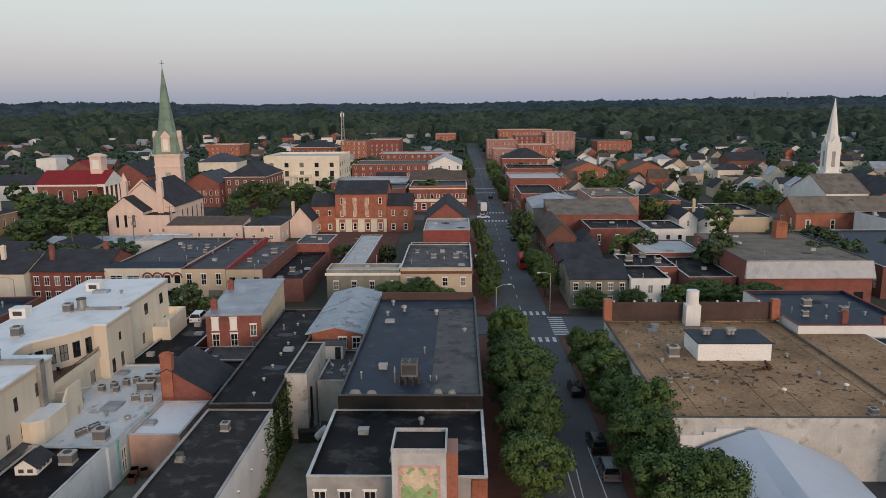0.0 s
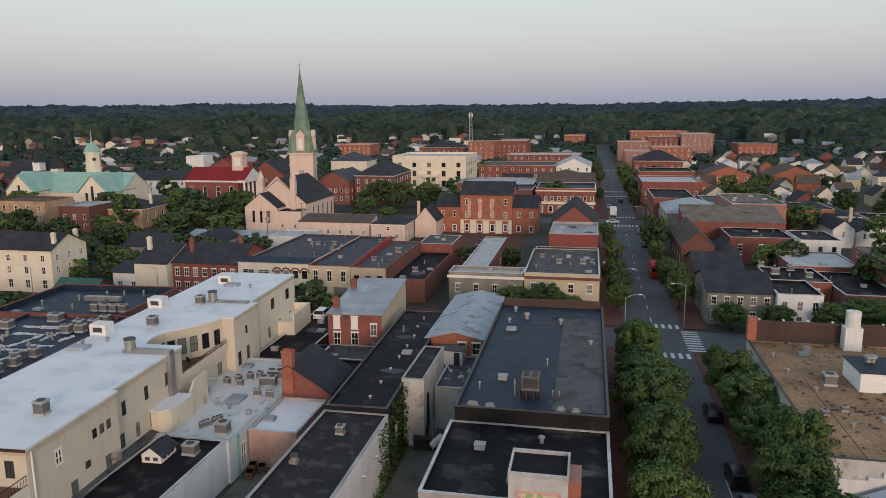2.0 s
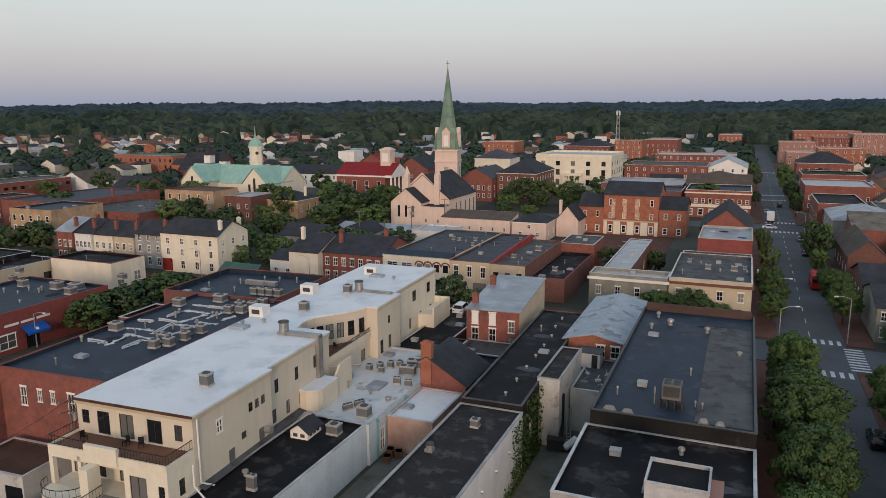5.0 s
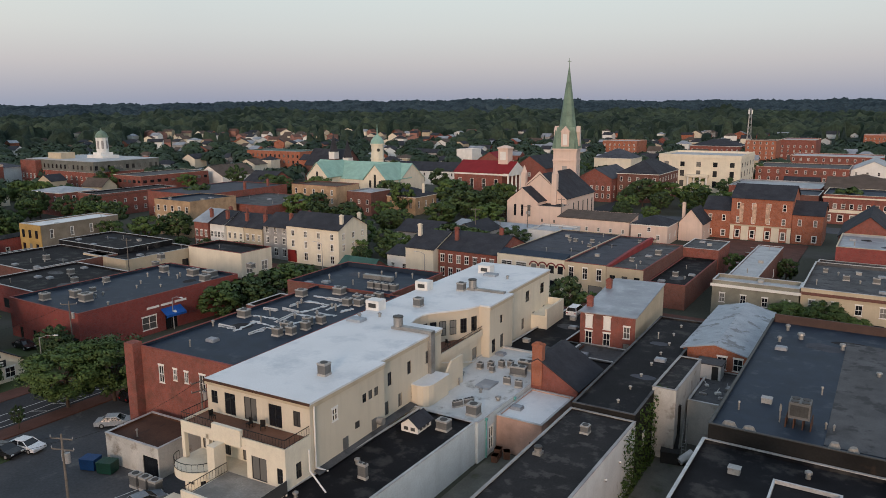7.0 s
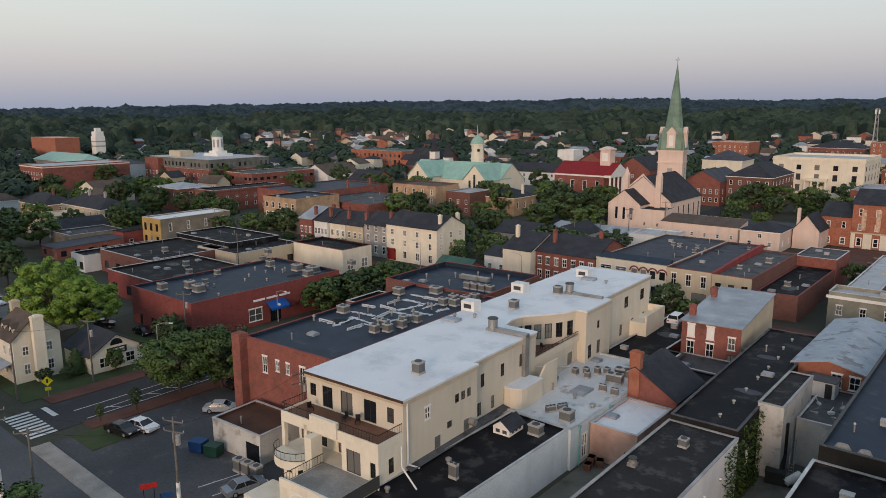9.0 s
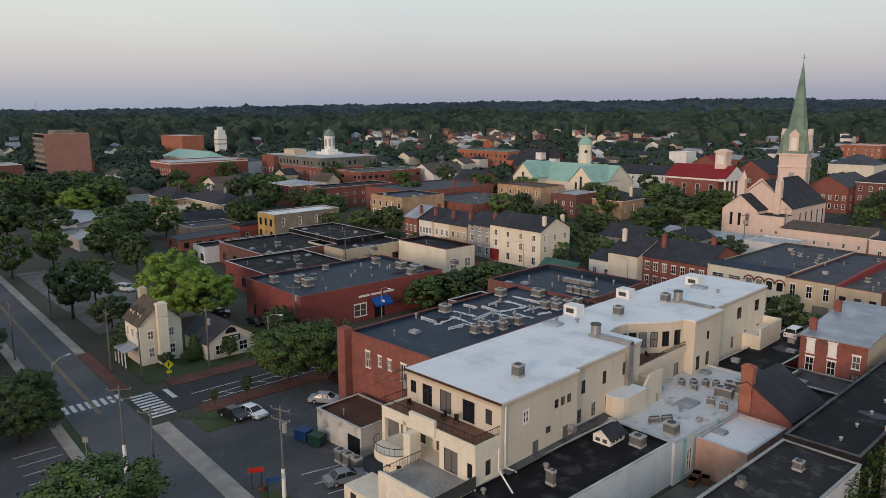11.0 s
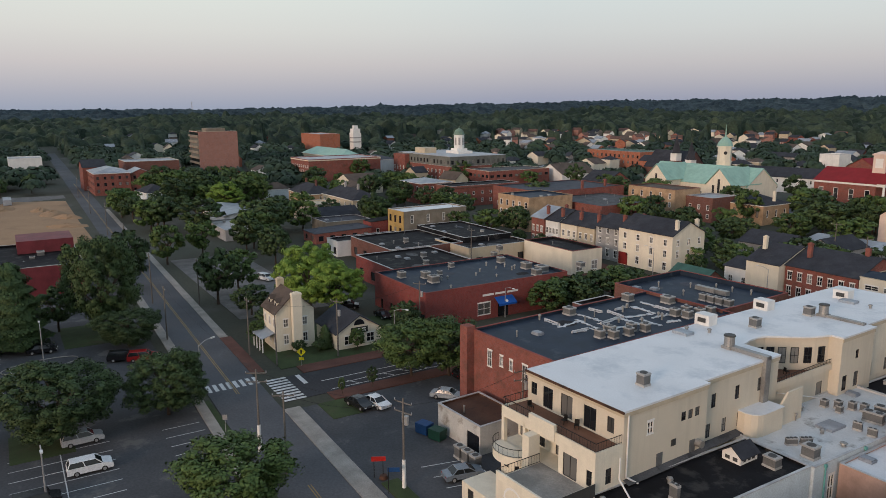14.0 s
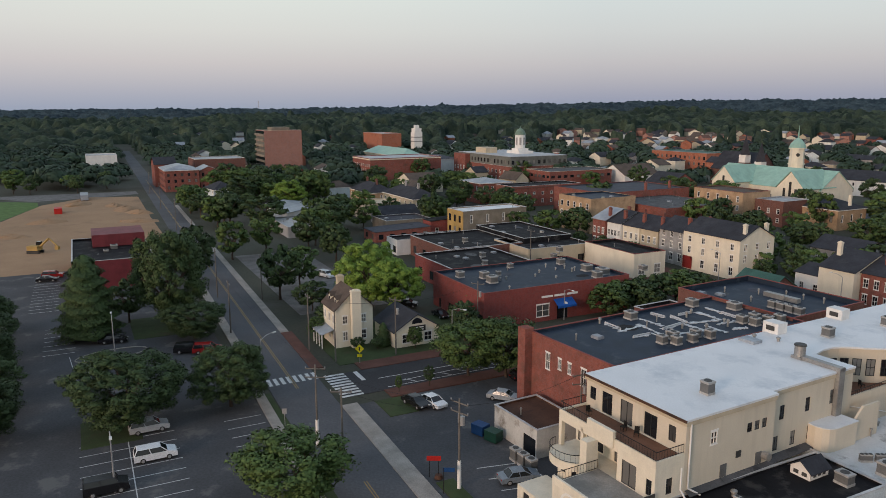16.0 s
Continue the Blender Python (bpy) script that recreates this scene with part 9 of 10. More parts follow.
# small clutter and tar patches on the flat roofs of the town
rng = random.Random(21)
BUSY = [o.location.copy() for o in scene.objects if o.parent is None and o.name.split(".")[0] in ("air_conditioner", "roof_vent", "exhaust_fan", "skylight", "roof_lantern", "roof_hut", "roof_house", "roof_tank", "stair_tower", "scrap")]
STUB = Shape().tube(0, 0, 0.09, 0.09, -0.02, 0.8, 7).tube(0, 0, 0.16, 0.12, 0.8, 0.95, 7).mesh("roof_pipe", GALV)
BOXY = Shape().box(-0.5, 0.5, -0.4, 0.4, -0.02, 0.5).box(-0.55, 0.55, -0.45, 0.45, 0.5, 0.58).mesh("roof_box", ACBODY)
HATCH = Shape().box(-0.7, 0.7, -0.55, 0.55, -0.02, 0.28).box(-0.62, 0.62, -0.47, 0.47, 0.28, 0.4).mesh("roof_hatch", GREYROOF)
for b in [o for o in scene.objects if o.parent is None and o.name.split(".")[0] == "building" and o.location.length < 270]:
    top = [c for c in b.children if c.name.split(".")[0] == "roof"][0]
    xs, ys, zs = zip(*top.bound_box)
    if max(zs) - min(zs) > 0.5 or max(xs) - min(xs) < 5 or b.location.y < 40:
        continue
    pale = top.data.materials[0] in (WHITEROOF, WORNROOF, DIRTYWHITE, PATCHMETAL, TANROOF)
    area = (max(xs) - min(xs)) * (max(ys) - min(ys))
    for q in range(min(5, 1 + int(area / 90))):
        p = b.matrix_world @ Vector((rng.uniform(min(xs) * 0.8, max(xs) * 0.8), rng.uniform(min(ys) * 0.85, max(ys) * 0.85), max(zs)))
        if any((p - w).length < 2.2 for w in BUSY):
            continue
        BUSY.append(p)
        me, nm, lb = rng.choice(((STUB, "roof_pipe", "short grey vent pipe on the flat roof"), (STUB, "roof_pipe", "short grey vent pipe on the flat roof"), (BOXY, "roof_box", "small grey metal box on the flat roof"), (HATCH, "roof_hatch", "low grey hatch on the flat roof")))
        ob = tagged(new(nm, me), lb, nm.replace("_", " "), "roof clutter")
        ob.matrix_world = pose(*p, 0, 0, math.degrees(b.matrix_world.to_euler().z))
    if area > 120 and not pale:
        for q in range(2):
            w, d = rng.uniform(1.2, 3.0), rng.uniform(0.8, 2.2)
            cx, cy = rng.uniform(min(xs) * 0.7, max(xs) * 0.7), rng.uniform(min(ys) * 0.8, max(ys) * 0.8)
            edge = [(cx + w * (0.75 + 0.25 * rng.random()) * math.cos(a * 0.628), cy + d * (0.7 + 0.3 * rng.random()) * math.sin(a * 0.628)) for a in range(10)]
            part("roof_patch", Shape().prism(edge, max(zs) - 0.02, max(zs) + 0.006 + 0.004 * q), rng.choice((GREYMEM, PATCHROOF, BLUEGREY)), b, "patch of newer roofing felt")

TURQ = mat("turquoise_paint", (0.16, 0.42, 0.38), rough=0.6, streak=True)
for y in (72.2, 79.6):
    solid("downpipe", Shape().bar((0, 0, 0), (0, 0, 4.6), 0.09, 8).box(-0.12, 0.12, -0.16, 0.16, 4.6, 4.9), TURQ, "turquoise painted downpipe on the pale blue wall", "downpipe", (-37.47, y, 0.03))
for x, y, h in ((-36.4, 73.2, 1.1), (-35.4, 73.4, 0.9), (-36.2, 72.0, 0.8)):
    solid("crate", Shape().box(-0.42, 0.42, -0.36, 0.36, 0, h).box(-0.46, 0.46, -0.4, 0.4, h - 0.1, h), DECK, "brown wooden crate by the yard wall", "crate", (x, y, 0.03), 17 * x)
for x, y, h, r in ((-91.8, 47.5, 3.0, 0.9), (-92.0, 63.8, 3.2, 1.0), (-91.9, 42.6, 2.2, 0.6), (-105.0, 58.6, 4.2, 1.4)):
    tree(x, y, h, r, "mid", int(-y), "young sapling in the brick pavement", z=0.16)

# ivy on the alley walls
iv = np.random.default_rng(6)


def ivy(x0, x1, y0, y1, z0, z1, n, label, axis):
    p = np.stack([iv.uniform(x0, x1, n), iv.uniform(y0, y1, n), z0 + (z1 - z0) * iv.random(n) ** 1.7], 1)
    s = Shape()
    for q in p:
        a, b = iv.normal(size=3) * 0.085, iv.normal(size=3) * 0.085
        s.poly(q - a, q - b, q + a, q + b)
    solid("ivy", s, IVY, label, "ivy", kind="stuff")


ivy(-20.85, -20.55, 70.5, 75.5, 0, 7.2, 800, "dark ivy climbing the white alley wall", 0)
ivy(-20.85, -20.4, 44, 70.5, 0, 1.6, 1300, "dark ivy at the foot of the wall", 0)
ivy(-21.2, -19.6, 83.2, 83.55, 5, 8.6, 400, "ivy hanging on the white tower", 1)
ivy(-21.15, -20.6, 75.5, 83.5, 0, 7.8, 1100, "ivy on the corner of the alley", 0)
solid("rubbish_bin", Shape().box(-1.0, 1.0, -0.7, 0.7, 0, 1.3).box(-1.05, 1.05, -0.75, 0.75, 1.3, 1.4), DARKTRIM, "black rubbish skip in the alley", "skip", (-19.0, 82.5, 0.03), 10)
tk = thing("gas_tank", "pale tank lying tilted beside the skip", "tank", (-17.4, 82.6, 0.03), 20)
part("drum", Shape().bar((-0.6, -0.4, 0.5), (0.9, 0.5, 1.3), 0.45, 12), WORNWHITE, tk)
part("cradle", Shape().box(-0.8, 1.0, -0.4, 0.5, 0, 0.3), IRON, tk)

# ---- vehicles ----
CARPAINT = {k: mat(k + "_car_paint", c, rough=0.25, dark=0.97, light=1.03, bump=0, spec=0.5) for k, c in
            {"white": (0.7, 0.71, 0.72), "silver": (0.4, 0.41, 0.42), "black": (0.012, 0.012, 0.014), "grey": (0.13, 0.135, 0.14), "red": (0.25, 0.015, 0.015), "blue": (0.02, 0.04, 0.1), "steel": (0.16, 0.19, 0.22)}.items()}
LAMP = mat("lamp_lens", (0.6, 0.6, 0.58), rough=0.15, bump=0)
TAIL = mat("tail_lens", (0.3, 0.01, 0.01), rough=0.2, bump=0)
CAR_MESH = {}


def car(x, y, yaw, colour="silver", style="sedan", z=0.06):
    """Along +x. The side outline is drawn across the width, with a tapered cabin of glass and a roof."""
    ln, wd, hb, hr = {"sedan": (4.7, 1.8, 0.95, 1.45), "suv": (4.8, 1.9, 1.1, 1.72), "jeep": (4.6, 1.9, 1.25, 1.85)}[style]
    c = thing("car", f"{colour} {'estate car' if style == 'suv' else 'off-road car' if style == 'jeep' else 'saloon car'} parked on the asphalt", "car", (x, y, z), yaw, "parked cars")
    key = (style,)
    if key not in CAR_MESH:
        b = Shape()
        L = ln / 2
        prof = [(-L, 0.32), (L - 0.05, 0.32), (L, 0.6), (L - 0.12, hb - 0.2), (L - 1.05, hb), (-L + (0.7 if style == "sedan" else 0.06), hb), (-L, hb - 0.12)]
        n = len(prof)
        for sgn in (-1, 1):
            b.poly(*[(px, sgn * wd / 2, pz) for px, pz in (prof if sgn < 0 else prof[::-1])])
        for i in range(n):
            (ax, az), (bx, bz) = prof[i], prof[(i + 1) % n]
            b.poly((ax, -wd / 2, az), (ax, wd / 2, az), (bx, wd / 2, bz), (bx, -wd / 2, bz))
        x0, x1, r0, r1 = (-L + 0.75, L - 1.1, -L + 1.35, L - 1.9) if style == "sedan" else (-L + 0.08, L - 1.1, -L + (0.35 if style == "suv" else 0.12), L - (1.8 if style == "suv" else 1.4))
        g = Shape()
        lo = [(x0, -wd / 2 + 0.03), (x1, -wd / 2 + 0.03), (x1, wd / 2 - 0.03), (x0, wd / 2 - 0.03)]
        hi = [(r0, -wd / 2 + 0.2), (r1, -wd / 2 + 0.2), (r1, wd / 2 - 0.2), (r0, wd / 2 - 0.2)]
        for i in range(4):
            j = (i + 1) % 4
            g.poly((*lo[i], hb), (*lo[j], hb), (*hi[j], hr - 0.06), (*hi[i], hr - 0.06))
        rfm = Shape().prism([(p - (0.02 if p < 0 else -0.02), q) for p, q in hi], hr - 0.06, hr, 0.93, ((r0 + r1) / 2, 0))
        pil = [Shape().bar((*lo[i], hb - 0.02), (*hi[i], hr - 0.04), 0.05, 5) for i in range(4)]
        mid = (x0 + x1) / 2
        for sgn in (-1, 1):
            pil.append(Shape().bar((mid, sgn * (wd / 2 - 0.02), hb - 0.02), ((r0 + r1) / 2, sgn * (wd / 2 - 0.19), hr - 0.05), 0.05, 5))
        CAR_MESH[key] = (b, g, rfm, pil)
    b, g, rfm, pil = CAR_MESH[key]
    for p in pil[:4 if y > 100 else 6]:
        part("pillar", p, CARPAINT[colour], c)
    part("body", b, CARPAINT[colour], c)
    part("glass_cabin", g, CARGLASS, c)
    part("roof", rfm, CARPAINT["black" if style == "jeep" else colour], c)
    for sx in (-1, 1):
        for sy in (-1, 1):
            if "wheel" not in CAR_MESH:
                CAR_MESH["wheel"] = Shape().tube(0, 0, 0.33, 0.33, -0.11, 0.11, 14).mesh("wheel", RUBBER)
                CAR_MESH["rim"] = Shape().tube(0, 0, 0.2, 0.18, 0.112, 0.13, 12).mesh("rim", METAL)
            w = part("wheel", CAR_MESH["wheel"], None, c, m=pose(sx * ln * 0.3, sy * (wd / 2 - 0.1), 0.33, -90 * sy))
            part("rim", CAR_MESH["rim"], None, w)
    for sy in (-1, 1):
        part("headlight", Shape().box(ln / 2 - 0.12, ln / 2 + 0.005, sy * wd * 0.36 - 0.18, sy * wd * 0.36 + 0.18, 0.58, 0.72), LAMP, c)
        part("tail_light", Shape().box(-ln / 2 - 0.005, -ln / 2 + 0.1, sy * wd * 0.38 - 0.15, sy * wd * 0.38 + 0.15, 0.65, 0.82), TAIL, c)
    return c


for x, y, yaw, col, sty, *zz in ((-86.4, 8.9, 90, "white", "suv", 0.03), (-94.6, 8.9, 92, "silver", "suv", 0.09), (-80.6, 3.4, 90, "black", "jeep", 0.03), (-62.4, 44.4, 78, "steel", "sedan", 0.04), (-86.4, 42.8, 12, "black", "sedan", 0.11), (-85.6, 45.0, 12, "white", "sedan", 0.04), (-82.6, 54.8, 40, "silver", "sedan", 0.04),
                                 (-136, 6.6, 80, "black", "sedan", 0.08), (-198.5, -4.2, 80, "red", "suv", 0.03), (-194.5, -5.4, 80, "black", "sedan", 0.03), (-122.8, 20.6, 76, "red", "suv", 0.08), (-124.6, 17.8, 76, "black", "suv", 0.08),
                                 (16.6, 98.2, 90, "black", "suv"), (16.4, 81, 90, "black", "suv"), (16.5, 74.5, 90, "grey", "suv"), (16.6, 222, 90, "black", "sedan"), (16.6, 246, 90, "grey", "sedan"), (8.6, 268, 0, "white", "sedan"), (13.8, 330, 90, "black", "suv"), (8.4, 310, 90, "silver", "sedan"),
                                 (-176, 50, 20, "silver", "sedan", 0.04), (-168, 56, 20, "white", "suv", 0.04), (-158, 58, 10, "grey", "sedan", 0.04), (-134, 62.5, 60, "black", "suv", 0.04), (-124, 65.5, 0, "black", "sedan", 0.06), (-88, 62, 90, "black", "suv", 0.04), (-99.8, 210, 90, "blue", "sedan", 0.07), (-99.8, 220, 90, "grey", "sedan", 0.07), (-45.8, 120.5, 92, "white", "suv", 4.24),
                                 (-101.6, 128, 90, "black", "sedan", 0.07), (-110, 134, 0, "silver", "suv", 0.17), (-30, 129, 0, "grey", "sedan", 0.06)):
    car(x, y, yaw, col, sty, *zz)
bx = thing("delivery_truck", "white box truck driving down the street", "truck", (9.2, 286, 0.05), 90)
part("box", Shape().box(-4.5, 1.2, -1.2, 1.2, 0.9, 3.7), WHITEW, bx)
part("cab", Shape().prism([(1.3, -1.1), (3.3, -1.1), (3.3, 1.1), (1.3, 1.1)], 0.6, 2.7, 0.85, (1.9, 0)), CARPAINT["white"], bx)
part("windscreen", Shape().box(2.9, 3.14, -0.8, 0.8, 1.75, 2.4), CARGLASS, bx)
for sx in (-3, 2.2):
    for sy in (-1, 1):
        part("wheel", Shape().tube(0, 0, 0.48, 0.48, -0.15, 0.15, 14), RUBBER, bx, m=pose(sx, sy * 1.0, 0.48, 90))
rb = thing("red_trolley_bus", "red trolley-style bus parked at the kerb", "bus", (16.2, 183, 0.05), 90)
part("body", Shape().box(-4, 4, -1.15, 1.15, 0.4, 1.7).box(-3.9, 3.9, -1.1, 1.1, 2.5, 3.0), REDPAINT, rb)
part("glass_band", Shape().box(-3.8, 3.8, -1.08, 1.08, 1.7, 2.5), CARGLASS, rb)
part("roof", Shape().box(-3.6, 3.6, -0.8, 0.8, 3.0, 3.25), REDPAINT, rb)
for sx in (-2.6, 2.6):
    for sy in (-1, 1):
        part("wheel", Shape().tube(0, 0, 0.45, 0.45, -0.15, 0.15, 14), RUBBER, rb, m=pose(sx, sy * 1.0, 0.45, 90))
dg = thing("excavator", "yellow tracked excavator with a bent boom", "excavator", (-236, -9.5, 0.03), 60)
part("tracks", Shape().box(-1.8, 1.8, -1.4, -0.8, 0, 0.8).box(-1.8, 1.8, 0.8, 1.4, 0, 0.8), DARKTRIM, dg)
part("body", Shape().box(-1.7, 1.5, -1.3, 1.3, 0.9, 2.2), YELLOW, dg)
part("cab", Shape().box(0.2, 1.5, 0.3, 1.3, 2.2, 3.3), CARGLASS, dg)
part("boom", Shape().bar((1.4, -0.2, 1.8), (4.6, -0.2, 4.4), 0.3, 6).bar((4.6, -0.2, 4.4), (6.8, -0.2, 2.2), 0.24, 6), YELLOW, dg)
part("bucket", Shape().box(6.3, 7.3, -0.7, 0.3, 1.2, 2.2), YELLOW, dg)
EARTH = random.Random(4)
for i, (x, y, r, h) in enumerate(((-325, 20, 9, 1.6), (-312, 24, 7, 1.4), (-288, 22, 8, 1.1), (-300, -8, 8, 1.4), (-350, 2, 8, 1.8), (-340, 16, 6, 1.4), (-262, 16, 6, 0.9), (-270, -18, 7, 1.0))):
    s, k = Shape(), 14
    rings = []
    for q in range(5):
        f = q / 4
        rings.append([(r * (1 - f) * EARTH.uniform(0.8, 1.15) * math.cos(2 * math.pi * a / k), 0.6 * r * (1 - f) * EARTH.uniform(0.8, 1.15) * math.sin(2 * math.pi * a / k), h * math.sin(f * math.pi / 2) * EARTH.uniform(0.85, 1.1) - 0.05) for a in range(k)])
    for lo, hi in zip(rings, rings[1:]):
        for a in range(k):
            s.poly(lo[a], lo[(a + 1) % k], hi[(a + 1) % k], hi[a])
    solid("earth_mound", s, DIRT, "low mound of bare tan earth on the site", "earth mound", (x, y, 0.03), 35 * i)
solid("red_skip", Shape().box(-3, 3, -1.4, 1.4, 0, 2.2), REDPAINT, "red steel skip on the bare earth", "skip", (-326, -5, 0.03))
solid("site_trailer", Shape().box(-7, 7, -1.6, 1.6, 0.3, 2.6), GREYROOF, "pale grey site trailer on the bare earth", "trailer", (-372, 5, 0.03))

# ---- street furniture ----
def utility_pole(x, y, h=11, yaw=0, cans=2, arms=1, label="wooden utility pole with crossarms and insulators", base=0.0):
    p = thing("utility_pole", label, "utility pole", (x, y, base), yaw, "utility poles")
    part("pole", Shape().tube(0, 0, 0.15, 0.09, 0, h, 8), POLEWOOD, p)
    for i in range(arms):
        z = h - 0.5 - 1.1 * i
        part("crossarm", Shape().box(-1.2, 1.2, -0.05, 0.05, z - 0.06, z + 0.06), POLEWOOD, p)
        for q in (-1.2, 1.2):
            part("insulator", Shape().tube(q, 0, 0.06, 0.04, z + 0.08, z + 0.28, 6), METAL, p)
    for i in range(cans):
        a = 2.1 * i
        part("transformer", Shape().tube(0.45 * math.cos(a), 0.45 * math.sin(a), 0.26, 0.26, h - 2.9, h - 1.9, 10), METAL, p)
    return p


for x, y, h, yaw, cans, arms in ((-80.8, 27.0, 10.5, 60, 0, 2), (-73.6, 27.8, 10, 60, 0, 1), (-63.8, 37.6, 10.5, 20, 2, 2), (-66.5, 55.8, 9.5, 80, 1, 2), (-116.2, 36.4, 10, 0, 0, 1), (-132, 26.2, 10, 0, 0, 1), (-154, 37, 10, 0, 0, 1), (-108.7, 38.6, 9, 0, 0, 0), (-107.5, 48.8, 10, 30, 1, 1), (-160, 28.6, 11, 0, 0, 1), (-110.9, 66.5, 10, 40, 1, 1),
                                 (-150, 104, 11, 20, 0, 1), (-208, 30.4, 11, 0, 0, 2), (-260, 32, 11, 0, 0, 2), (-320, 33, 11, 0, 0, 2), (-380, 34, 11, 0, 0, 2), (46.6, 69, 11.5, 20, 3, 2), (-95, 204, 11, 30, 2, 1), (-93, 226, 11, 30, 1, 1), (-105.5, 190, 11, 30, 0, 1), (-92, 180, 10, 30, 0, 1)):
    utility_pole(x, y, h, yaw, cans, arms)
for x, y in ((-80.8, 27.0), (-63.8, 37.6)):
    s = thing("pole_sleeve", "white plastic guard on the pole's foot", "pole guard", (x, y, 0))
    part("sleeve", Shape().tube(0, 0, 0.24, 0.2, 0, 3.4, 10), TRIM, s)


def street_lamp(x, y, h, yaw, reach=2.4):
    p = thing("street_lamp", "grey street lamp with a curved arm", "street lamp", (x, y, 0.1), yaw, "street lamps")
    part("pole", Shape().tube(0, 0, 0.11, 0.07, 0, h, 8), METAL, p)
    part("arm", Shape().bar((0, 0, h - 0.1), (reach * 0.5, 0, h + 0.35), 0.05, 6).bar((reach * 0.5, 0, h + 0.35), (reach, 0, h + 0.4), 0.05, 6), METAL, p)
    part("head", Shape().box(reach - 0.1, reach + 0.55, -0.14, 0.14, h + 0.3, h + 0.45), LAMP, p)


for x, y, h, yaw in ((-125.3, 6.4, 7.2, 180), (6.6, 128.4, 8, 20), (17.9, 139.6, 8, 200), (-99.4, 24.6, 8.5, 120), (6.7, 155, 7, 0), (-108.5, 60, 6, 30), (-111, 86, 6, 0), (-90.8, 140, 7, 180), (-120, 137.5, 7, 180), (17.9, 250, 8, 180), (-80, 4.2, 7, 0)):
    street_lamp(x, y, h, yaw)
sn = thing("warning_sign", "yellow diamond warning sign on a post", "road sign", (-106.0, 41.8, 0.15), 60)
part("post", Shape().tube(0, 0, 0.04, 0.04, 0, 2.9, 6), METAL, sn)
part("plate", Shape().prism([(-0.75, 0), (0, -0.75), (0.75, 0), (0, 0.75)], -0.02, 0.02), SIGNY, sn, m=pose(0, -0.06, 2.4, 90))
part("symbol", Shape().box(-0.12, 0.12, -0.1, -0.085, 2.1, 2.75), DARKTRIM, sn)
part("lower_plate", Shape().box(-0.4, 0.4, -0.07, -0.05, 1.0, 1.5), SIGNY, sn)
rs = thing("red_banner_sign", "red notice board on two legs", "sign", (-67.2, 36.2, 0.15), 62)
part("board", Shape().box(-0.8, 0.8, -0.04, 0.04, 2.0, 2.55), REDPAINT, rs)
for q in (-0.5, 0.5):
    part("leg", Shape().box(q - 0.04, q + 0.04, -0.04, 0.04, 0, 2.0), IRON, rs)
solid("planter", Shape().tube(0, 0, 0.5, 0.4, 0, 0.4, 10), RUST, "round rusty planter on the pavement", "planter", (-66.8, 36.6, 0.15))
ss = thing("street_sign", "dark street name sign on a post", "sign", (-63.6, 35.6, 0.15), 60)
part("post", Shape().tube(0, 0, 0.05, 0.05, 0, 3.0, 6), IRON, ss)
part("plate", Shape().box(-0.1, 1.2, -0.02, 0.02, 2.5, 3.0), BLUEBIN, ss)
for i, (x, y, m, l) in enumerate(((-74.6, 46.4, BLUEBIN, "dark blue rubbish skip"), (-72.2, 46.9, GREENBIN, "dark green rubbish skip"))):
    d_ = thing("rubbish_skip", l + " by the garage", "skip", (x, y, 0.03), 20)
    part("bin", Shape().prism([(-0.9, -0.7), (0.9, -0.7), (0.9, 0.7), (-0.9, 0.7)], 0.1, 1.3, 1.06), m, d_)
    part("lid", Shape().box(-0.95, 0.95, -0.75, 0.75, 1.304, 1.4), m, d_)
for i in range(3):
    ac_unit(-66.6 + 1.5 * i, 46.6 + 0.1 * i, 0.03, 1.2, 1.0, 1.5, 3)
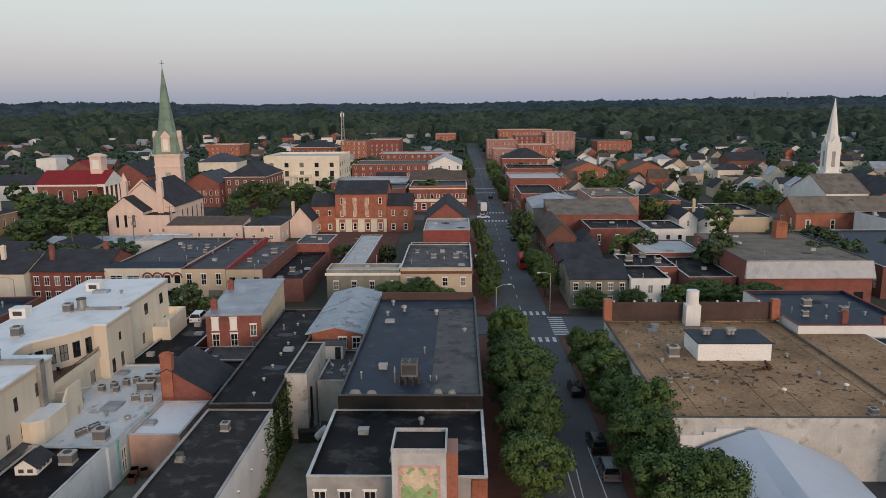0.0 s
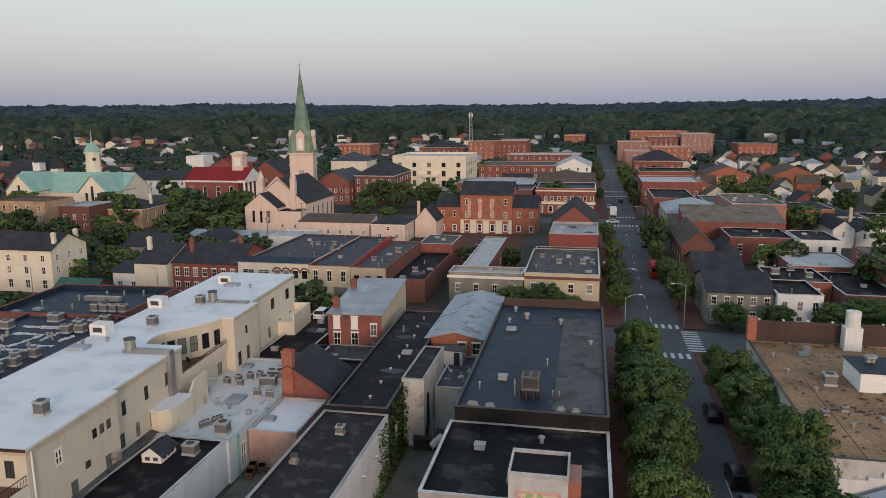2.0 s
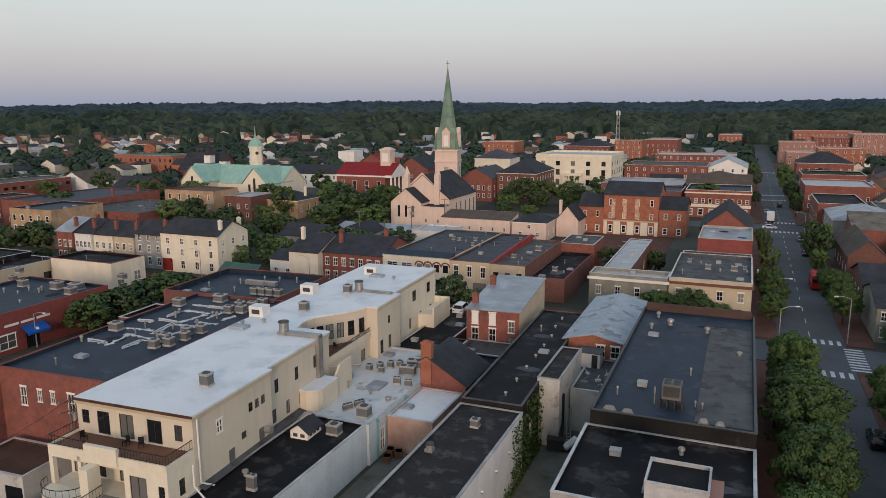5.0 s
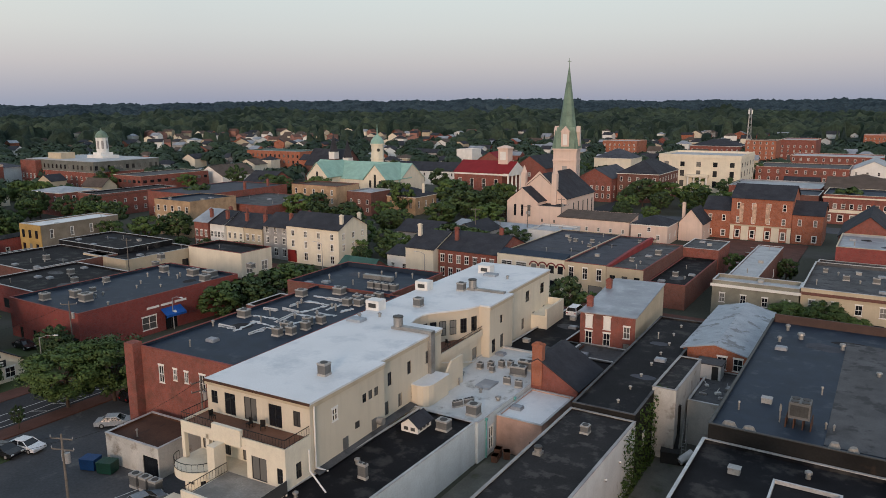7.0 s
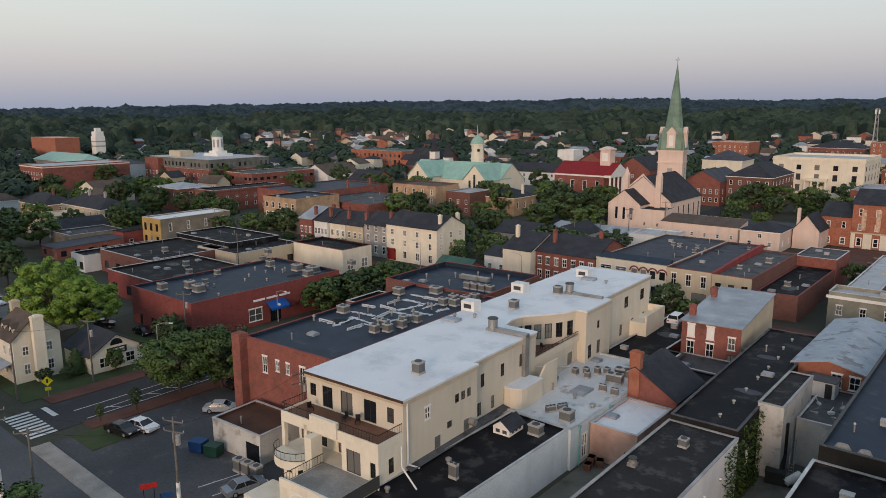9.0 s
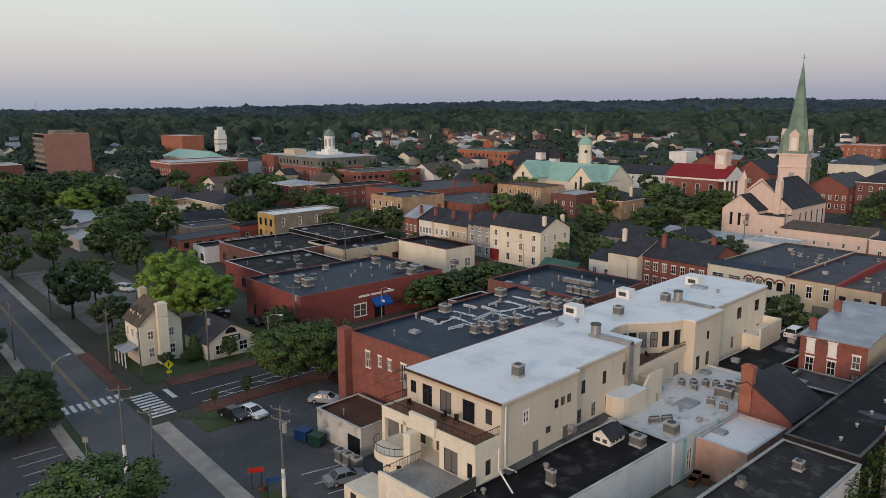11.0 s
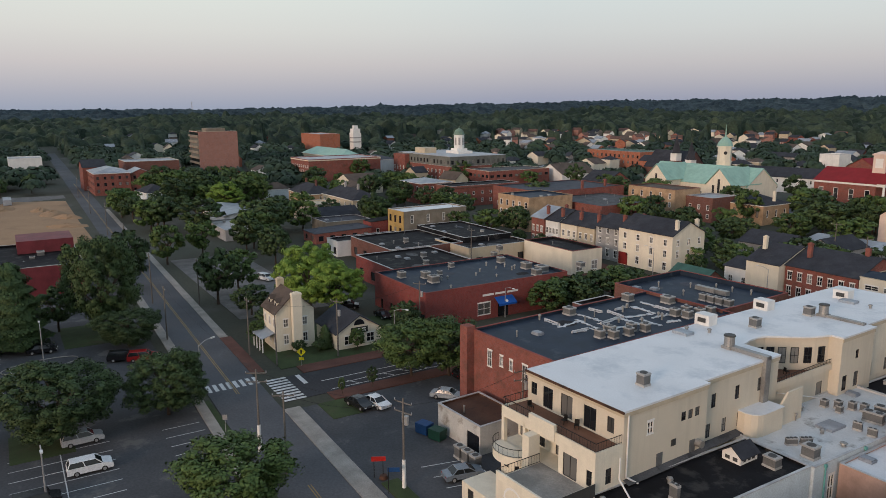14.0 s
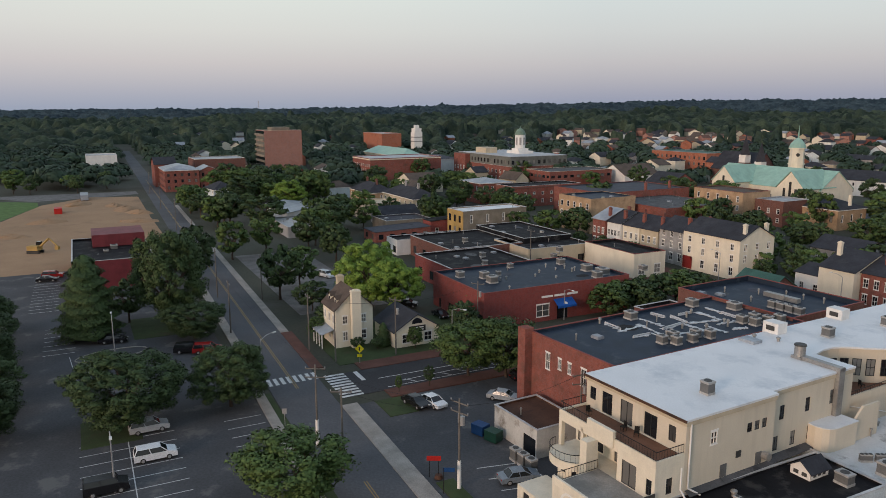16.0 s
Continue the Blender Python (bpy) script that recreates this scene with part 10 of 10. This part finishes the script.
for i in range(2):
    solid("crossing_sign", Shape().box(-0.03, 0.03, -0.03, 0.03, 0, 2.4).box(-0.3, 0.3, -0.05, -0.03, 1.7, 2.4), METAL, "small grey road sign on a post", "road sign", (-108 + 20 * i, 24.8, 0.15), 60)
# wires along the cross street and over the lot
wires = ((( -63.8, 37.6, 10.2), (-80.8, 27.0, 10.2)), ((-80.8, 27.0, 10.2), (-132, 26.2, 9.8)), ((-132, 26.2, 9.8), (-160, 28.6, 10.6)), ((-63.8, 37.6, 9.6), (-66.5, 55.8, 9.2)), ((-116.2, 36.4, 9.6), (-154, 37, 9.6)), ((-107.5, 48.8, 9.4), (-116.2, 36.4, 9.6)), ((-160, 28.6, 10.6), (-208, 30.4, 10.6)), ((-208, 30.4, 10.6), (-260, 32, 10.6)), ((-107.5, 48.8, 9.4), (-110.9, 66.5, 9.6)), ((-73.6, 27.8, 9.6), (-63.8, 37.6, 9.8)))
for a, b in wires:
    a, b = Vector(a), Vector(b)
    s, last = Shape(), a
    for i in range(1, 9):
        q = a.lerp(b, i / 8) - Vector((0, 0, 0.9 * math.sin(math.pi * i / 8)))
        s.bar(last, q, 0.02, 4)
        last = q
    solid("overhead_wire", s, IRON, "sagging black overhead power line between poles", "wire", kind="stuff")
# terrace furniture
for i, (x, y, z) in enumerate(((-6.8, -1.2, 9.0), (-5.2, -1.0, 9.0), (-11.5, -1.6, 9.0), (-4.8, 28.5, 8.03), (-3.0, 33, 8.03))):
    p = M28 @ Vector((x, y, z))
    chr_ = thing("patio_chair", "dark metal patio chair on the terrace", "chair", p, 40 * i, "patio chairs")
    part("seat", Shape().box(-0.25, 0.25, -0.25, 0.25, 0.4, 0.46), IRON, chr_)
    part("backrest", Shape().box(-0.25, 0.25, 0.22, 0.26, 0.46, 0.95), IRON, chr_)
    for sx in (-0.22, 0.22):
        for sy in (-0.22, 0.22):
            part("leg", Shape().box(sx - 0.02, sx + 0.02, sy - 0.02, sy + 0.02, 0, 0.4), IRON, chr_)
